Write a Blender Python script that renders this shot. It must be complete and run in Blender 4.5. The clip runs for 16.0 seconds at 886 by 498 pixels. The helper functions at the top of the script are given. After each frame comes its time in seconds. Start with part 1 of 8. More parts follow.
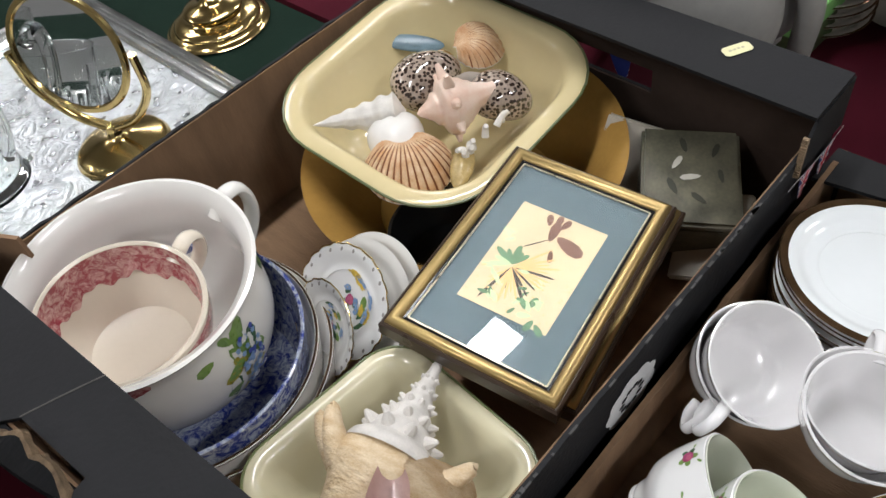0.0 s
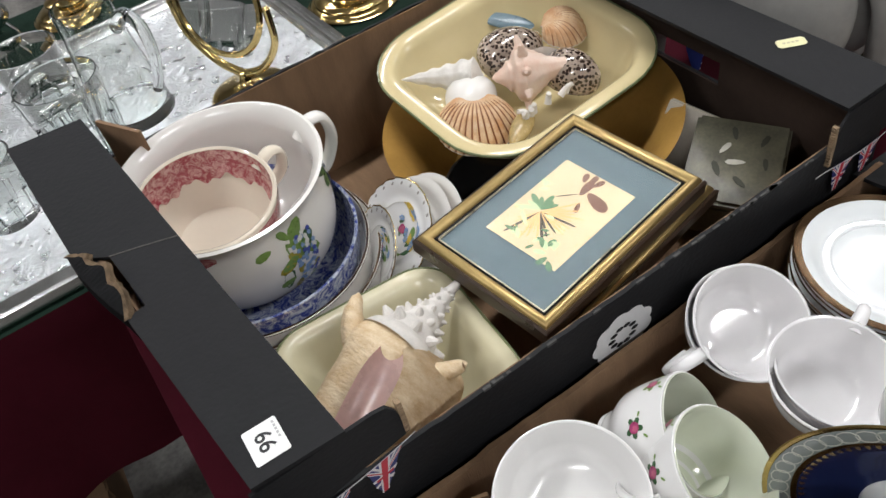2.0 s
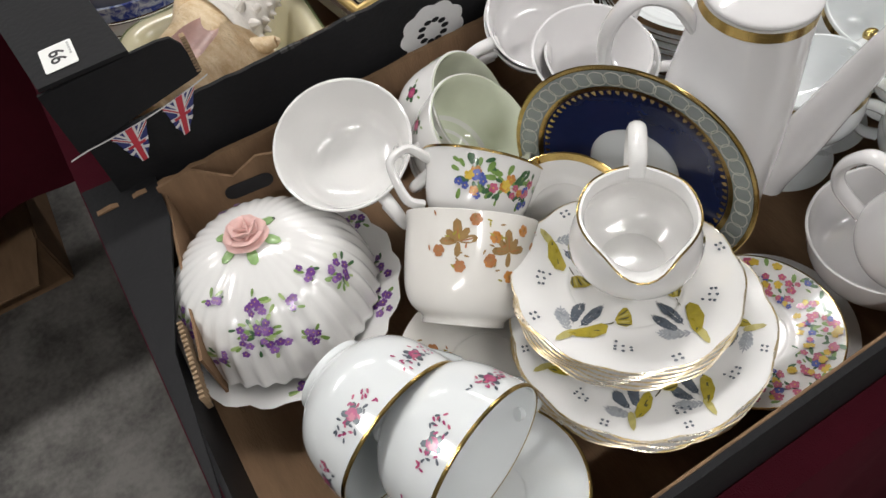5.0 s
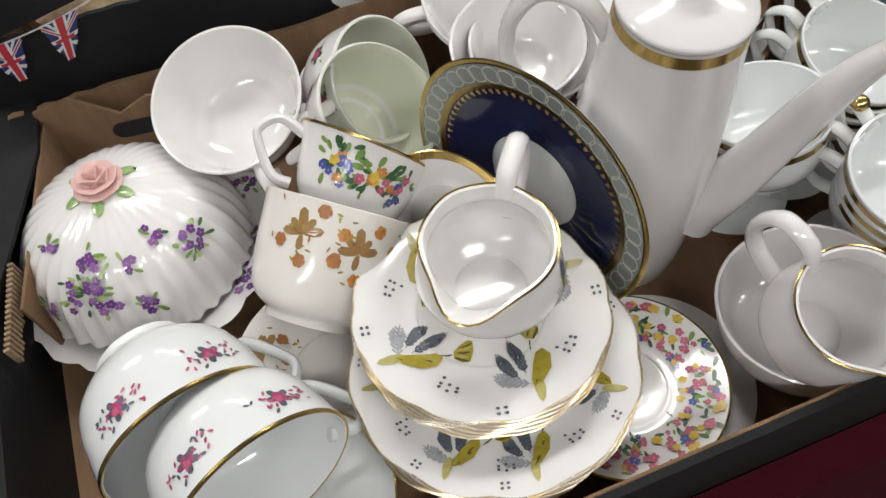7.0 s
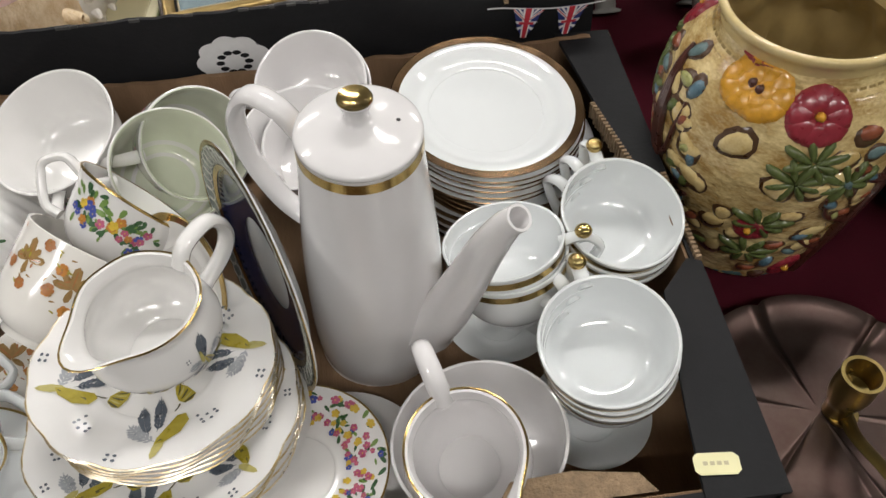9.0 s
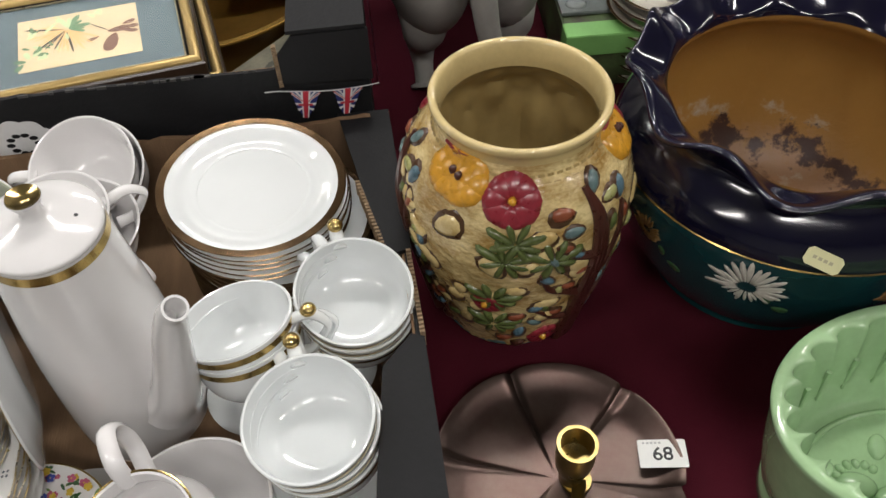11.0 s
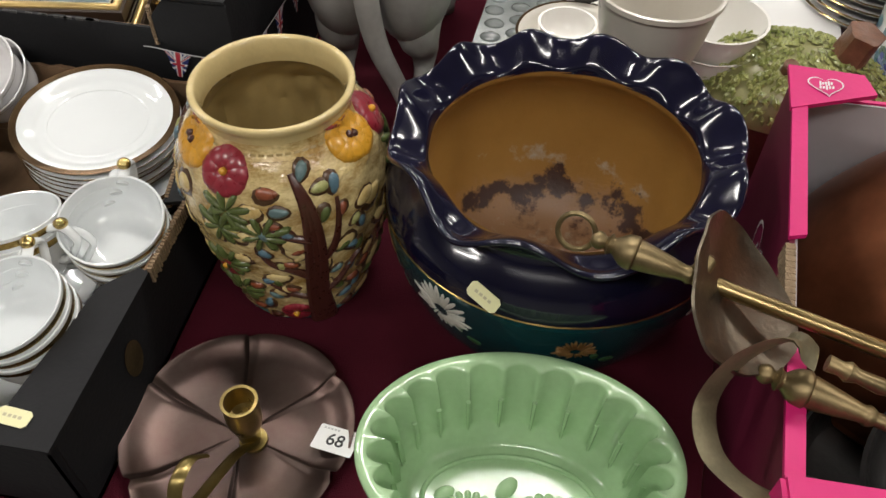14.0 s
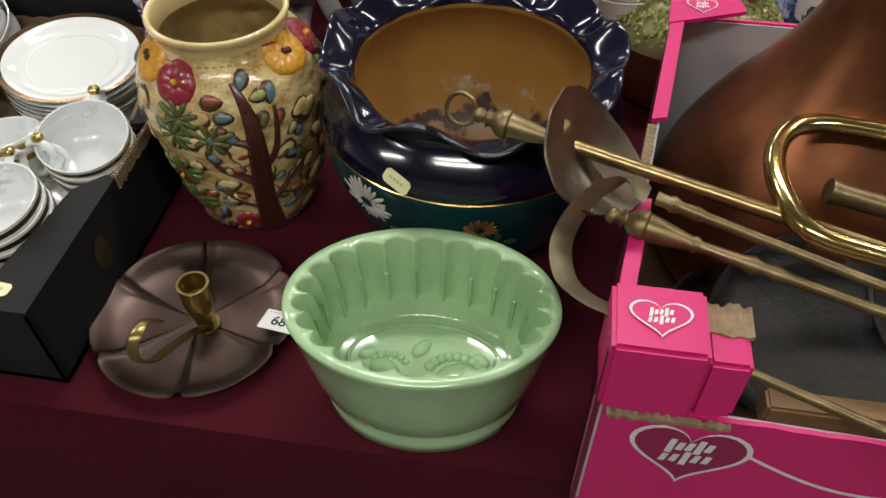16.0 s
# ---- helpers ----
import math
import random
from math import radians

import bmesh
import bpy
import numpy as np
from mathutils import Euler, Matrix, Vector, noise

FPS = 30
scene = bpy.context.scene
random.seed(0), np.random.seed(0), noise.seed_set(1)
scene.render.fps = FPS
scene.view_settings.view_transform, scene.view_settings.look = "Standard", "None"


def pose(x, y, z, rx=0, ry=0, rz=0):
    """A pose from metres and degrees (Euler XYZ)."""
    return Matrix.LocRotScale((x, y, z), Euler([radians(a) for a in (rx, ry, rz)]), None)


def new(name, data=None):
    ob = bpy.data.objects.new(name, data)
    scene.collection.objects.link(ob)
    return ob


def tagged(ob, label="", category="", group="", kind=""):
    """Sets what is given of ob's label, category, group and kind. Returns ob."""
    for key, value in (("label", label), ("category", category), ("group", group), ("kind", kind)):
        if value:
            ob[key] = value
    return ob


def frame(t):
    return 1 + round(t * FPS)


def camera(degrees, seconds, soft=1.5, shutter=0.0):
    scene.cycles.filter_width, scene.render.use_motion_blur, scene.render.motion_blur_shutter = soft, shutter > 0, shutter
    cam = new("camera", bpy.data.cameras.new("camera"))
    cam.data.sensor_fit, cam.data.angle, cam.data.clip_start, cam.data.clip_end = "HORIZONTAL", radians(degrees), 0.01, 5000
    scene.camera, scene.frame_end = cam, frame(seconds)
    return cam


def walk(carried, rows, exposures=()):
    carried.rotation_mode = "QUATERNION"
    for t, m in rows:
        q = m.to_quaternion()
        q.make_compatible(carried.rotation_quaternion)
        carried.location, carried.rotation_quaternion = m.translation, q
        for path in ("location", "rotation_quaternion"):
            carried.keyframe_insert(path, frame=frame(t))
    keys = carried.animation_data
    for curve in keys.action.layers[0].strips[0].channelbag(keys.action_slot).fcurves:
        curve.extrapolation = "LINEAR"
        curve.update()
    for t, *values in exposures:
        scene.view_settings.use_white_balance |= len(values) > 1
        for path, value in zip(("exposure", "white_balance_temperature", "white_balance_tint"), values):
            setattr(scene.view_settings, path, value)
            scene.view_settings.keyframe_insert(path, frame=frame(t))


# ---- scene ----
cam = camera(59.0, 16.0)
ROWS = [
    (0.0, -0.6148, 0.2946, 1.4096, 40.22, 7.80, -47.81),
    (0.5, -0.6281, 0.2611, 1.4105, 41.39, 9.00, -42.94),
    (1.0, -0.6418, 0.2306, 1.4151, 42.60, 9.71, -38.85),
    (1.5, -0.6435, 0.1976, 1.4124, 43.36, 9.88, -35.78),
    (2.0, -0.6229, 0.1461, 1.4037, 43.83, 9.52, -34.62),
    (2.5, -0.6116, 0.0905, 1.4015, 43.97, 9.22, -33.49),
    (3.0, -0.6016, 0.0394, 1.3867, 42.79, 8.76, -32.40),
    (3.5, -0.5883, 0.0005, 1.3692, 40.51, 8.32, -31.70),
    (4.0, -0.5847, -0.0307, 1.3482, 38.09, 7.99, -31.47),
    (4.5, -0.5823, -0.0633, 1.3319, 36.16, 7.62, -31.70),
    (4.7, -0.5829, -0.0721, 1.3320, 35.40, 7.16, -31.91),
    (6.8, -0.4699, -0.0816, 1.2939, 30.94, 4.88, -22.50),
    (7.0, -0.4438, -0.0757, 1.2866, 31.62, 4.21, -21.46),
    (7.5, -0.3842, -0.0762, 1.2859, 32.64, 3.17, -19.71),
    (8.0, -0.3242, -0.0826, 1.2879, 33.28, 3.27, -15.42),
    (8.2, -0.2975, -0.0935, 1.2916, 33.99, 2.74, -12.61),
    (10.3, -0.0634, -0.1904, 1.3462, 40.76, 2.87, -4.39),
    (10.5, -0.0468, -0.1815, 1.3496, 40.54, 2.62, -5.48),
    (11.0, -0.0059, -0.1650, 1.3411, 40.58, 1.77, -8.00),
    (11.5, 0.0463, -0.1390, 1.3362, 39.52, 0.65, -8.15),
    (12.0, 0.1132, -0.1151, 1.3300, 39.21, -0.21, -6.70),
    (12.5, 0.1597, -0.1014, 1.3299, 39.44, -0.36, -3.73),
    (13.0, 0.1929, -0.1073, 1.3339, 40.08, -0.44, 0.60),
    (13.5, 0.2658, -0.1537, 1.3472, 40.29, -1.20, 5.76),
    (14.0, 0.3269, -0.2182, 1.3637, 42.21, -0.87, 9.60),
    (14.5, 0.3654, -0.2643, 1.3714, 43.66, -0.15, 12.14),
    (15.0, 0.3889, -0.2982, 1.3733, 43.41, 0.71, 13.27),
    (15.5, 0.3961, -0.3265, 1.3654, 42.83, 1.00, 13.06),
    (16.0, 0.4242, -0.3473, 1.3673, 42.82, 0.12, 8.98),
]
walk(cam, [(t, pose(x, y, z, rx, ry, rz)) for t, x, y, z, rx, ry, rz in ROWS],
     [(0.0, 0.04, 6080, 10), (3.0, 0.06, 6220, 10), (3.5, 0.05, 6280, 10), (4.7, -0.04, 6350, 10), (7.0, -0.03, 6420, 10), (7.5, -0.12, 6450, 10), (8.2, -0.10, 6500, 10), (10.3, -0.03, 6500, 10), (11.5, 0.0, 6550, 10), (12.0, 0.02, 6600, 10), (12.5, 0.20, 6650, 10), (13.0, 0.06, 6600, 10), (16.0, 0.06, 6600, 8)])

# ---- light: a hall with rows of fluorescent tubes ----
TZ = 0.74  # table height
world = bpy.data.worlds.new("hall_air")
scene.world = world
world.use_nodes = True
world.node_tree.nodes["Background"].inputs[0].default_value = (0.75, 0.8, 0.85, 1)
world.node_tree.nodes["Background"].inputs[1].default_value = 0.05
scene.view_settings.exposure = 0.0
TUBES = [(x, y) for x in (-2.6, 0.2, 3.0) for y in (-1.6, 1.3, 4.2)]
for tx, ty in TUBES:
    ld = bpy.data.lights.new("tube_light", "AREA")
    ld.shape, ld.size, ld.size_y, ld.energy, ld.color = "RECTANGLE", 1.5, 0.16, 36.8, (1.0, 0.97, 0.93)
    new("tube_light", ld).matrix_world = pose(tx, ty, 3.32)


# ---- materials ----
def mat(name, col, rough=0.5, metal=0.0, var=0.15, scale=20.0, bump=0.0, bscale=60.0, coat=0.0, col2=None, spread=0.5, stretch=(1, 1, 1), rvar=0.1, spec=0.5):
    """A Principled surface with two scales of colour variation, roughness variation and fine relief."""
    m = bpy.data.materials.new(name)
    m.use_nodes = True
    nt = m.node_tree
    n, l = nt.nodes, nt.links
    p = n["Principled BSDF"]
    p.inputs["Metallic"].default_value = metal
    p.inputs["Specular IOR Level"].default_value = spec
    p.inputs["Coat Weight"].default_value = coat
    p.inputs["Coat Roughness"].default_value = 0.06
    tc = n.new("ShaderNodeTexCoord")
    mp = n.new("ShaderNodeMapping")
    mp.inputs["Scale"].default_value = stretch
    l.new(tc.outputs["Object"], mp.inputs["Vector"])
    big = n.new("ShaderNodeTexNoise")
    big.inputs["Scale"].default_value, big.inputs["Detail"].default_value = scale, 4
    fine = n.new("ShaderNodeTexNoise")
    fine.inputs["Scale"].default_value, fine.inputs["Detail"].default_value = scale * 9, 3
    l.new(mp.outputs[0], big.inputs["Vector"])
    l.new(mp.outputs[0], fine.inputs["Vector"])
    mix = n.new("ShaderNodeMath")
    mix.operation = "MULTIPLY_ADD"
    l.new(fine.outputs[0], mix.inputs[0])
    mix.inputs[1].default_value = 0.35
    l.new(big.outputs[0], mix.inputs[2])
    ramp = n.new("ShaderNodeValToRGB")
    c2 = col2 or tuple(c * (1 - var) for c in col)
    ramp.color_ramp.elements[0].position, ramp.color_ramp.elements[1].position = 0.675 - spread / 2, 0.675 + spread / 2
    ramp.color_ramp.elements[0].color = (*c2, 1)
    ramp.color_ramp.elements[1].color = (*col, 1)
    l.new(mix.outputs[0], ramp.inputs[0])
    l.new(ramp.outputs[0], p.inputs["Base Color"])
    rr = n.new("ShaderNodeMapRange")
    rr.inputs["To Min"].default_value, rr.inputs["To Max"].default_value = max(0.02, rough - rvar), rough + rvar
    l.new(big.outputs[0], rr.inputs["Value"])
    l.new(rr.outputs[0], p.inputs["Roughness"])
    if bump:
        bt = n.new("ShaderNodeTexNoise")
        bt.inputs["Scale"].default_value, bt.inputs["Detail"].default_value = bscale, 5
        l.new(mp.outputs[0], bt.inputs["Vector"])
        bn = n.new("ShaderNodeBump")
        bn.inputs["Strength"].default_value, bn.inputs["Distance"].default_value = bump, 0.002
        l.new(bt.outputs[0], bn.inputs["Height"])
        l.new(bn.outputs[0], p.inputs["Normal"])
    return m


def glass_mat(name, tint=(1, 1, 1), rough=0.0):
    m = bpy.data.materials.new(name)
    m.use_nodes = True
    p = m.node_tree.nodes["Principled BSDF"]
    p.inputs["Base Color"].default_value = (*tint, 1)
    p.inputs["Roughness"].default_value = rough
    p.inputs["Transmission Weight"].default_value = 1
    p.inputs["IOR"].default_value = 1.48
    return m


def glow_mat(name, col, power):
    m = bpy.data.materials.new(name)
    m.use_nodes = True
    p = m.node_tree.nodes["Principled BSDF"]
    p.inputs["Emission Color"].default_value = (*col, 1)
    p.inputs["Emission Strength"].default_value = power
    return m


CHINA = mat("white_china", (0.80, 0.79, 0.775), 0.14, var=0.03, scale=14, coat=0.4, rvar=0.05)
CREAMY = mat("ivory_china", (0.80, 0.775, 0.73), 0.14, var=0.04, scale=14, coat=0.4, rvar=0.05)
COOL = mat("cool_white_porcelain", (0.76, 0.785, 0.79), 0.1, var=0.03, scale=12, coat=0.5, rvar=0.04)
ROSY = mat("warm_white_china", (0.775, 0.760, 0.760), 0.12, var=0.04, scale=12, coat=0.4, rvar=0.05)
GREENISH = mat("celadon_white_glaze", (0.70, 0.73, 0.60), 0.13, var=0.05, coat=0.4)
GILT = mat("gilt_band", (0.62, 0.44, 0.16), 0.22, 1.0, var=0.35, scale=60, rvar=0.12)
GILTWORN = mat("worn_gilt_edge", (0.50, 0.37, 0.17), 0.3, 0.75, var=0.3, scale=90, rvar=0.12, col2=(0.72, 0.66, 0.55), spread=0.25)
BRONZE = mat("dark_gilt_band", (0.20, 0.12, 0.06), 0.2, 0.8, var=0.4, scale=50)
CARD_BLACK = mat("black_printed_card", (0.015, 0.015, 0.0165), 0.62, spec=0.2, var=0.35, scale=9, bump=0.25, bscale=220, stretch=(1, 1, 1), rvar=0.12)
CARD_BROWN = mat("brown_cardboard", (0.25, 0.155, 0.09), 0.85, spec=0.2, var=0.25, scale=12, bump=0.35, bscale=160, stretch=(6, 1, 1))
CARD_EDGE = mat("torn_card_edge", (0.36, 0.25, 0.15), 0.9, var=0.5, scale=120, bump=0.9, bscale=400)
CLOTH = mat("maroon_cloth", (0.070, 0.008, 0.016), 0.9, spec=0.08, var=0.3, scale=7, bump=0.5, bscale=700, rvar=0.05)
GREENCLOTH = mat("dark_green_baize", (0.012, 0.026, 0.018), 0.9, spec=0.08, var=0.3, scale=8, bump=0.5, bscale=800)
FLOOR = mat("worn_grey_floor", (0.20, 0.19, 0.175), 0.6, var=0.7, scale=9, bump=0.4, bscale=90, spread=0.35)
WALLM = mat("painted_hall_wall", (0.42, 0.42, 0.41), 0.8, var=0.08, scale=3, bump=0.2)
BRASS = mat("polished_brass", (0.66, 0.49, 0.20), 0.17, 1.0, var=0.15, scale=25, rvar=0.07)
OLDBRASS = mat("tarnished_brass", (0.30, 0.225, 0.115), 0.42, 0.9, var=0.5, scale=30, bump=0.15, bscale=200, rvar=0.12)
COPPER = mat("aged_copper", (0.30, 0.115, 0.055), 0.36, 1.0, var=0.5, scale=9, bump=0.08, bscale=60, rvar=0.12)
DARKCOPPER = mat("bronzed_copper", (0.112, 0.083, 0.072), 0.38, 0.9, var=0.5, scale=22, bump=0.08, bscale=90, rvar=0.1, col2=(0.085, 0.05, 0.043))
SILVER = mat("silver_plate", (0.72, 0.72, 0.71), 0.22, 1.0, var=0.2, scale=25, rvar=0.08)
ENAMEL = mat("cream_enamel", (0.670, 0.560, 0.315), 0.14, var=0.07, scale=10, coat=0.4, rvar=0.05)
ENAMEL2 = mat("pale_cream_enamel", (0.64, 0.59, 0.40), 0.16, var=0.08, scale=10, coat=0.4, rvar=0.05)
ENAMEL_RIM = mat("green_enamel_rim", (0.14, 0.16, 0.07), 0.3)
MUSTARD = mat("mustard_glaze", (0.42, 0.24, 0.06), 0.22, var=0.25, scale=16, coat=0.3)
BLACKGLOSS = mat("black_gloss", (0.012, 0.012, 0.012), 0.12, coat=0.3)
STICK = mat("pale_yellow_sticker", (0.80, 0.76, 0.45), 0.6, var=0.08)
PAPER = mat("white_label", (0.82, 0.82, 0.80), 0.5, var=0.05)
INK = mat("black_ink", (0.015, 0.015, 0.017), 0.5)
RED = mat("print_red", (0.50, 0.03, 0.05), 0.5)
BLUE = mat("print_navy", (0.02, 0.03, 0.16), 0.5)
WHITEP = mat("print_white", (0.72, 0.72, 0.72), 0.5)


# ---- geometry helpers ----
def finish(bm, name, material, parent=None, label="", smooth=True, autosmooth=None):
    me = bpy.data.meshes.new(name)
    bm.normal_update()
    bm.to_mesh(me)
    bm.free()
    for m in material if isinstance(material, (list, tuple)) else [material]:
        me.materials.append(m)
    if smooth:
        me.shade_smooth()
        if autosmooth:
            me.set_sharp_from_angle(angle=radians(autosmooth))
    ob = new(name, me)
    if parent is not None:
        ob.parent = parent
    if label:
        ob["label"] = label
    return ob


def part(name, bm, material, parent, label="", smooth=True, autosmooth=40):
    return finish(bm, name, material, parent, label, smooth, autosmooth)


def thing(name, m, label, category, group="", kind=""):
    ob = new(name)
    ob.empty_display_size = 0.02
    ob.matrix_world = m
    return tagged(ob, label, category, group, kind)


def aim(x, y, z, nx=0.0, ny=0.0, nz=1.0, spin=0.0):
    """A pose whose z axis points along (nx, ny, nz), turned about it by spin degrees."""
    n = Vector((nx, ny, nz)).normalized()
    q = Vector((0, 0, 1)).rotation_difference(n)
    return Matrix.Translation((x, y, z)) @ q.to_matrix().to_4x4() @ Matrix.Rotation(radians(spin), 4, "Z")


def shift(x=0, y=0, z=0):
    return Matrix.Translation((x, y, z))


def loft(rings, cap0=False, cap1=False, closed=True, bm=None, mi=0):
    """Skin a list of rings (each a list of points, or a single point) into a surface."""
    bm = bm or bmesh.new()
    vr = [[bm.verts.new(p) for p in r] for r in rings]
    for a, b in zip(vr, vr[1:]):
        if len(a) == 1 and len(b) == 1:
            continue
        n = max(len(a), len(b))
        for i in range(n if closed else n - 1):
            j = (i + 1) % n
            if len(a) == 1:
                f = (a[0], b[j], b[i])
            elif len(b) == 1:
                f = (a[i], a[j], b[0])
            else:
                f = (a[i], a[j], b[j], b[i])
            bm.faces.new(f).material_index = mi
    if cap0 and len(vr[0]) > 2:
        bm.faces.new(vr[0][::-1]).material_index = mi
    if cap1 and len(vr[-1]) > 2:
        bm.faces.new(vr[-1]).material_index = mi
    return bm


def lathe(prof, n=48, f=None, bm=None, mi=0):
    """Turn a profile of (radius, height) round z; f(angle, k, r, z) may change each point to (r, z)."""
    rings = []
    for k, (r, z) in enumerate(prof):
        if r < 1e-5:
            rings.append([(0, 0, z)])
            continue
        ring = []
        for i in range(n):
            a = 2 * math.pi * i / n
            rr, zz = f(a, k, r, z) if f else (r, z)
            ring.append((rr * math.cos(a), rr * math.sin(a), zz))
        rings.append(ring)
    return loft(rings, bm=bm, mi=mi)


def curve_pts(pts, n=24):
    """A smooth line (Catmull-Rom) through a few points."""
    P = [Vector(p) for p in pts]
    P = [2 * P[0] - P[1]] + P + [2 * P[-1] - P[-2]]
    out = []
    segs = len(P) - 3
    for s in range(segs):
        a, b, c, d = P[s:s + 4]
        m = max(2, n // segs)
        for i in range(m + (s == segs - 1)):
            t = i / m
            out.append(0.5 * ((2 * b) + (c - a) * t + (2 * a - 5 * b + 4 * c - d) * t * t + (3 * b - a - 3 * c + d) * t ** 3))
    return out


def sweep(pts, rad, n=10, flat=1.0, closed=False, bm=None, mi=0, side=None):
    """A tube along pts; rad is a number or a function of 0..1; flat widens it sideways."""
    pts = [Vector(p) for p in pts]
    rings = []
    N = len(pts)
    ref = Vector(side) if side else None
    for i, p in enumerate(pts):
        if closed:
            t = (pts[(i + 1) % N] - pts[i - 1]).normalized()
        else:
            t = (pts[min(i + 1, N - 1)] - pts[max(i - 1, 0)]).normalized()
        if ref is None:
            ref = t.orthogonal().normalized()
        u = (ref - t * ref.dot(t)).normalized()
        if not side:
            ref = u
        v = t.cross(u)
        r = rad(i / (N - 1)) if callable(rad) else rad
        rings.append([p + u * (r * flat * math.cos(2 * math.pi * k / n)) + v * (r * math.sin(2 * math.pi * k / n)) for k in range(n)])
    if closed:
        rings.append(rings[0])
    return loft(rings, not closed, not closed, bm=bm, mi=mi)


def slab(x0, x1, y0, y1, z0, z1, bev=0.0, bm=None, mi=0):
    bm = bm or bmesh.new()
    g = bmesh.ops.create_cube(bm, size=1)["verts"]
    for v in g:
        v.co = Vector(((x0 + x1) / 2 + v.co.x * (x1 - x0), (y0 + y1) / 2 + v.co.y * (y1 - y0), (z0 + z1) / 2 + v.co.z * (z1 - z0)))
    if bev:
        es = list({e for v in g for e in v.link_edges})
        bmesh.ops.bevel(bm, geom=es, offset=bev, segments=2, affect="EDGES")
    return bm


def plate_poly(poly, z0, z1, bm=None, mi=0):
    """A flat outline (x, y) given thickness between z0 and z1."""
    bm = bm or bmesh.new()
    a = [bm.verts.new((x, y, z0)) for x, y in poly]
    b = [bm.verts.new((x, y, z1)) for x, y in poly]
    n = len(poly)
    bm.faces.new(a[::-1]).material_index = mi
    bm.faces.new(b).material_index = mi
    for i in range(n):
        j = (i + 1) % n
        bm.faces.new((a[i], a[j], b[j], b[i])).material_index = mi
    return bm


def rrect(a, b, r, n=6):
    """Points round a rectangle of half sizes a, b with corner radius r."""
    out = []
    for cx, cy, s in ((a - r, b - r, 0), (r - a, b - r, 90), (r - a, r - b, 180), (a - r, r - b, 270)):
        for i in range(n + 1):
            t = radians(s + 90 * i / n)
            out.append((cx + r * math.cos(t), cy + r * math.sin(t)))
    return out


# ---- painted motifs: thin enamel petals laid on a turned surface ----
class Skin:
    """The outside (or inside) of a turned profile: maps angle and distance along it to a place."""

    def __init__(self, prof, off=0.0004, flip=False):
        self.sign = -1 if flip else 1
        self.p = prof
        self.off = off
        self.s = [0.0]
        for (r0, z0), (r1, z1) in zip(prof, prof[1:]):
            self.s.append(self.s[-1] + math.hypot(r1 - r0, z1 - z0))

    def at(self, th, s):
        s = min(max(s, 0.0), self.s[-1] - 1e-6)
        i = max(k for k in range(len(self.s) - 1) if self.s[k] <= s)
        (r0, z0), (r1, z1) = self.p[i], self.p[i + 1]
        d = self.s[i + 1] - self.s[i]
        t = (s - self.s[i]) / d
        r, z = r0 + (r1 - r0) * t, z0 + (z1 - z0) * t
        nr, nz = self.sign * (z1 - z0) / d, -self.sign * (r1 - r0) / d
        r, z = r + nr * self.off, z + nz * self.off
        return Vector((r * math.cos(th), r * math.sin(th), z)), r


def petal(n=8, w=0.5):
    return [(0.5 - 0.5 * math.cos(2 * math.pi * i / n), w * 0.5 * math.sin(2 * math.pi * i / n) * (1.1 - 0.3 * math.cos(2 * math.pi * i / n))) for i in range(n)]


def motif_bm(skin, th0, s0, strokes, lift=1.0):
    """strokes: (x, y, length, width ratio, degrees, material index) in metres round the point."""
    bm = bmesh.new()
    _, r0 = skin.at(th0, s0)
    for k, (x, y, ln, w, deg, mi) in enumerate(strokes):
        c, s = math.cos(radians(deg)), math.sin(radians(deg))
        vs = []
        skin.off = 0.00025 + 0.000012 * k
        for px, py in petal(8, w):
            u, v = x + ln * (px * c - py * s), y + ln * (px * s + py * c)
            vs.append(bm.verts.new(skin.at(th0 + u / max(r0, 0.01), s0 + v)[0]))
        f = bm.faces.new(vs)
        f.material_index = mi
    bmesh.ops.triangulate(bm, faces=bm.faces[:])
    return bm


def flower(x, y, r, n, mi, mc=None, rng=random):
    out = [(x, y, r, 0.75, 360 * i / n + rng.uniform(-12, 12), mi) for i in range(n)]
    if mc is not None:
        q = r * 0.32
        out.append((x - q / 2, y, q, 1.0, 0, mc))
    return out


def spray(rng, mis_leaf, mis_flower, n_leaf=10, n_fl=4, size=0.02, fr=0.005, mc=None):
    out = []
    for _ in range(n_leaf):
        a = rng.uniform(0, 360)
        d = rng.uniform(0.1, 0.75) * size
        out.append((d * math.cos(radians(a)), d * math.sin(radians(a)), rng.uniform(0.25, 0.5) * size, 0.42, a + rng.uniform(-40, 40), rng.choice(mis_leaf)))
    for _ in range(n_fl):
        a = rng.uniform(0, 2 * math.pi)
        d = rng.uniform(0.05, 0.75) * size
        out += flower(d * math.cos(a), d * math.sin(a), fr * rng.uniform(0.8, 1.2), 5, rng.choice(mis_flower), mc, rng)
    return out


def enamel(name, c, c2=None):
    return mat(name, c, 0.3, var=0.3, scale=200, coat=0.3, col2=c2)


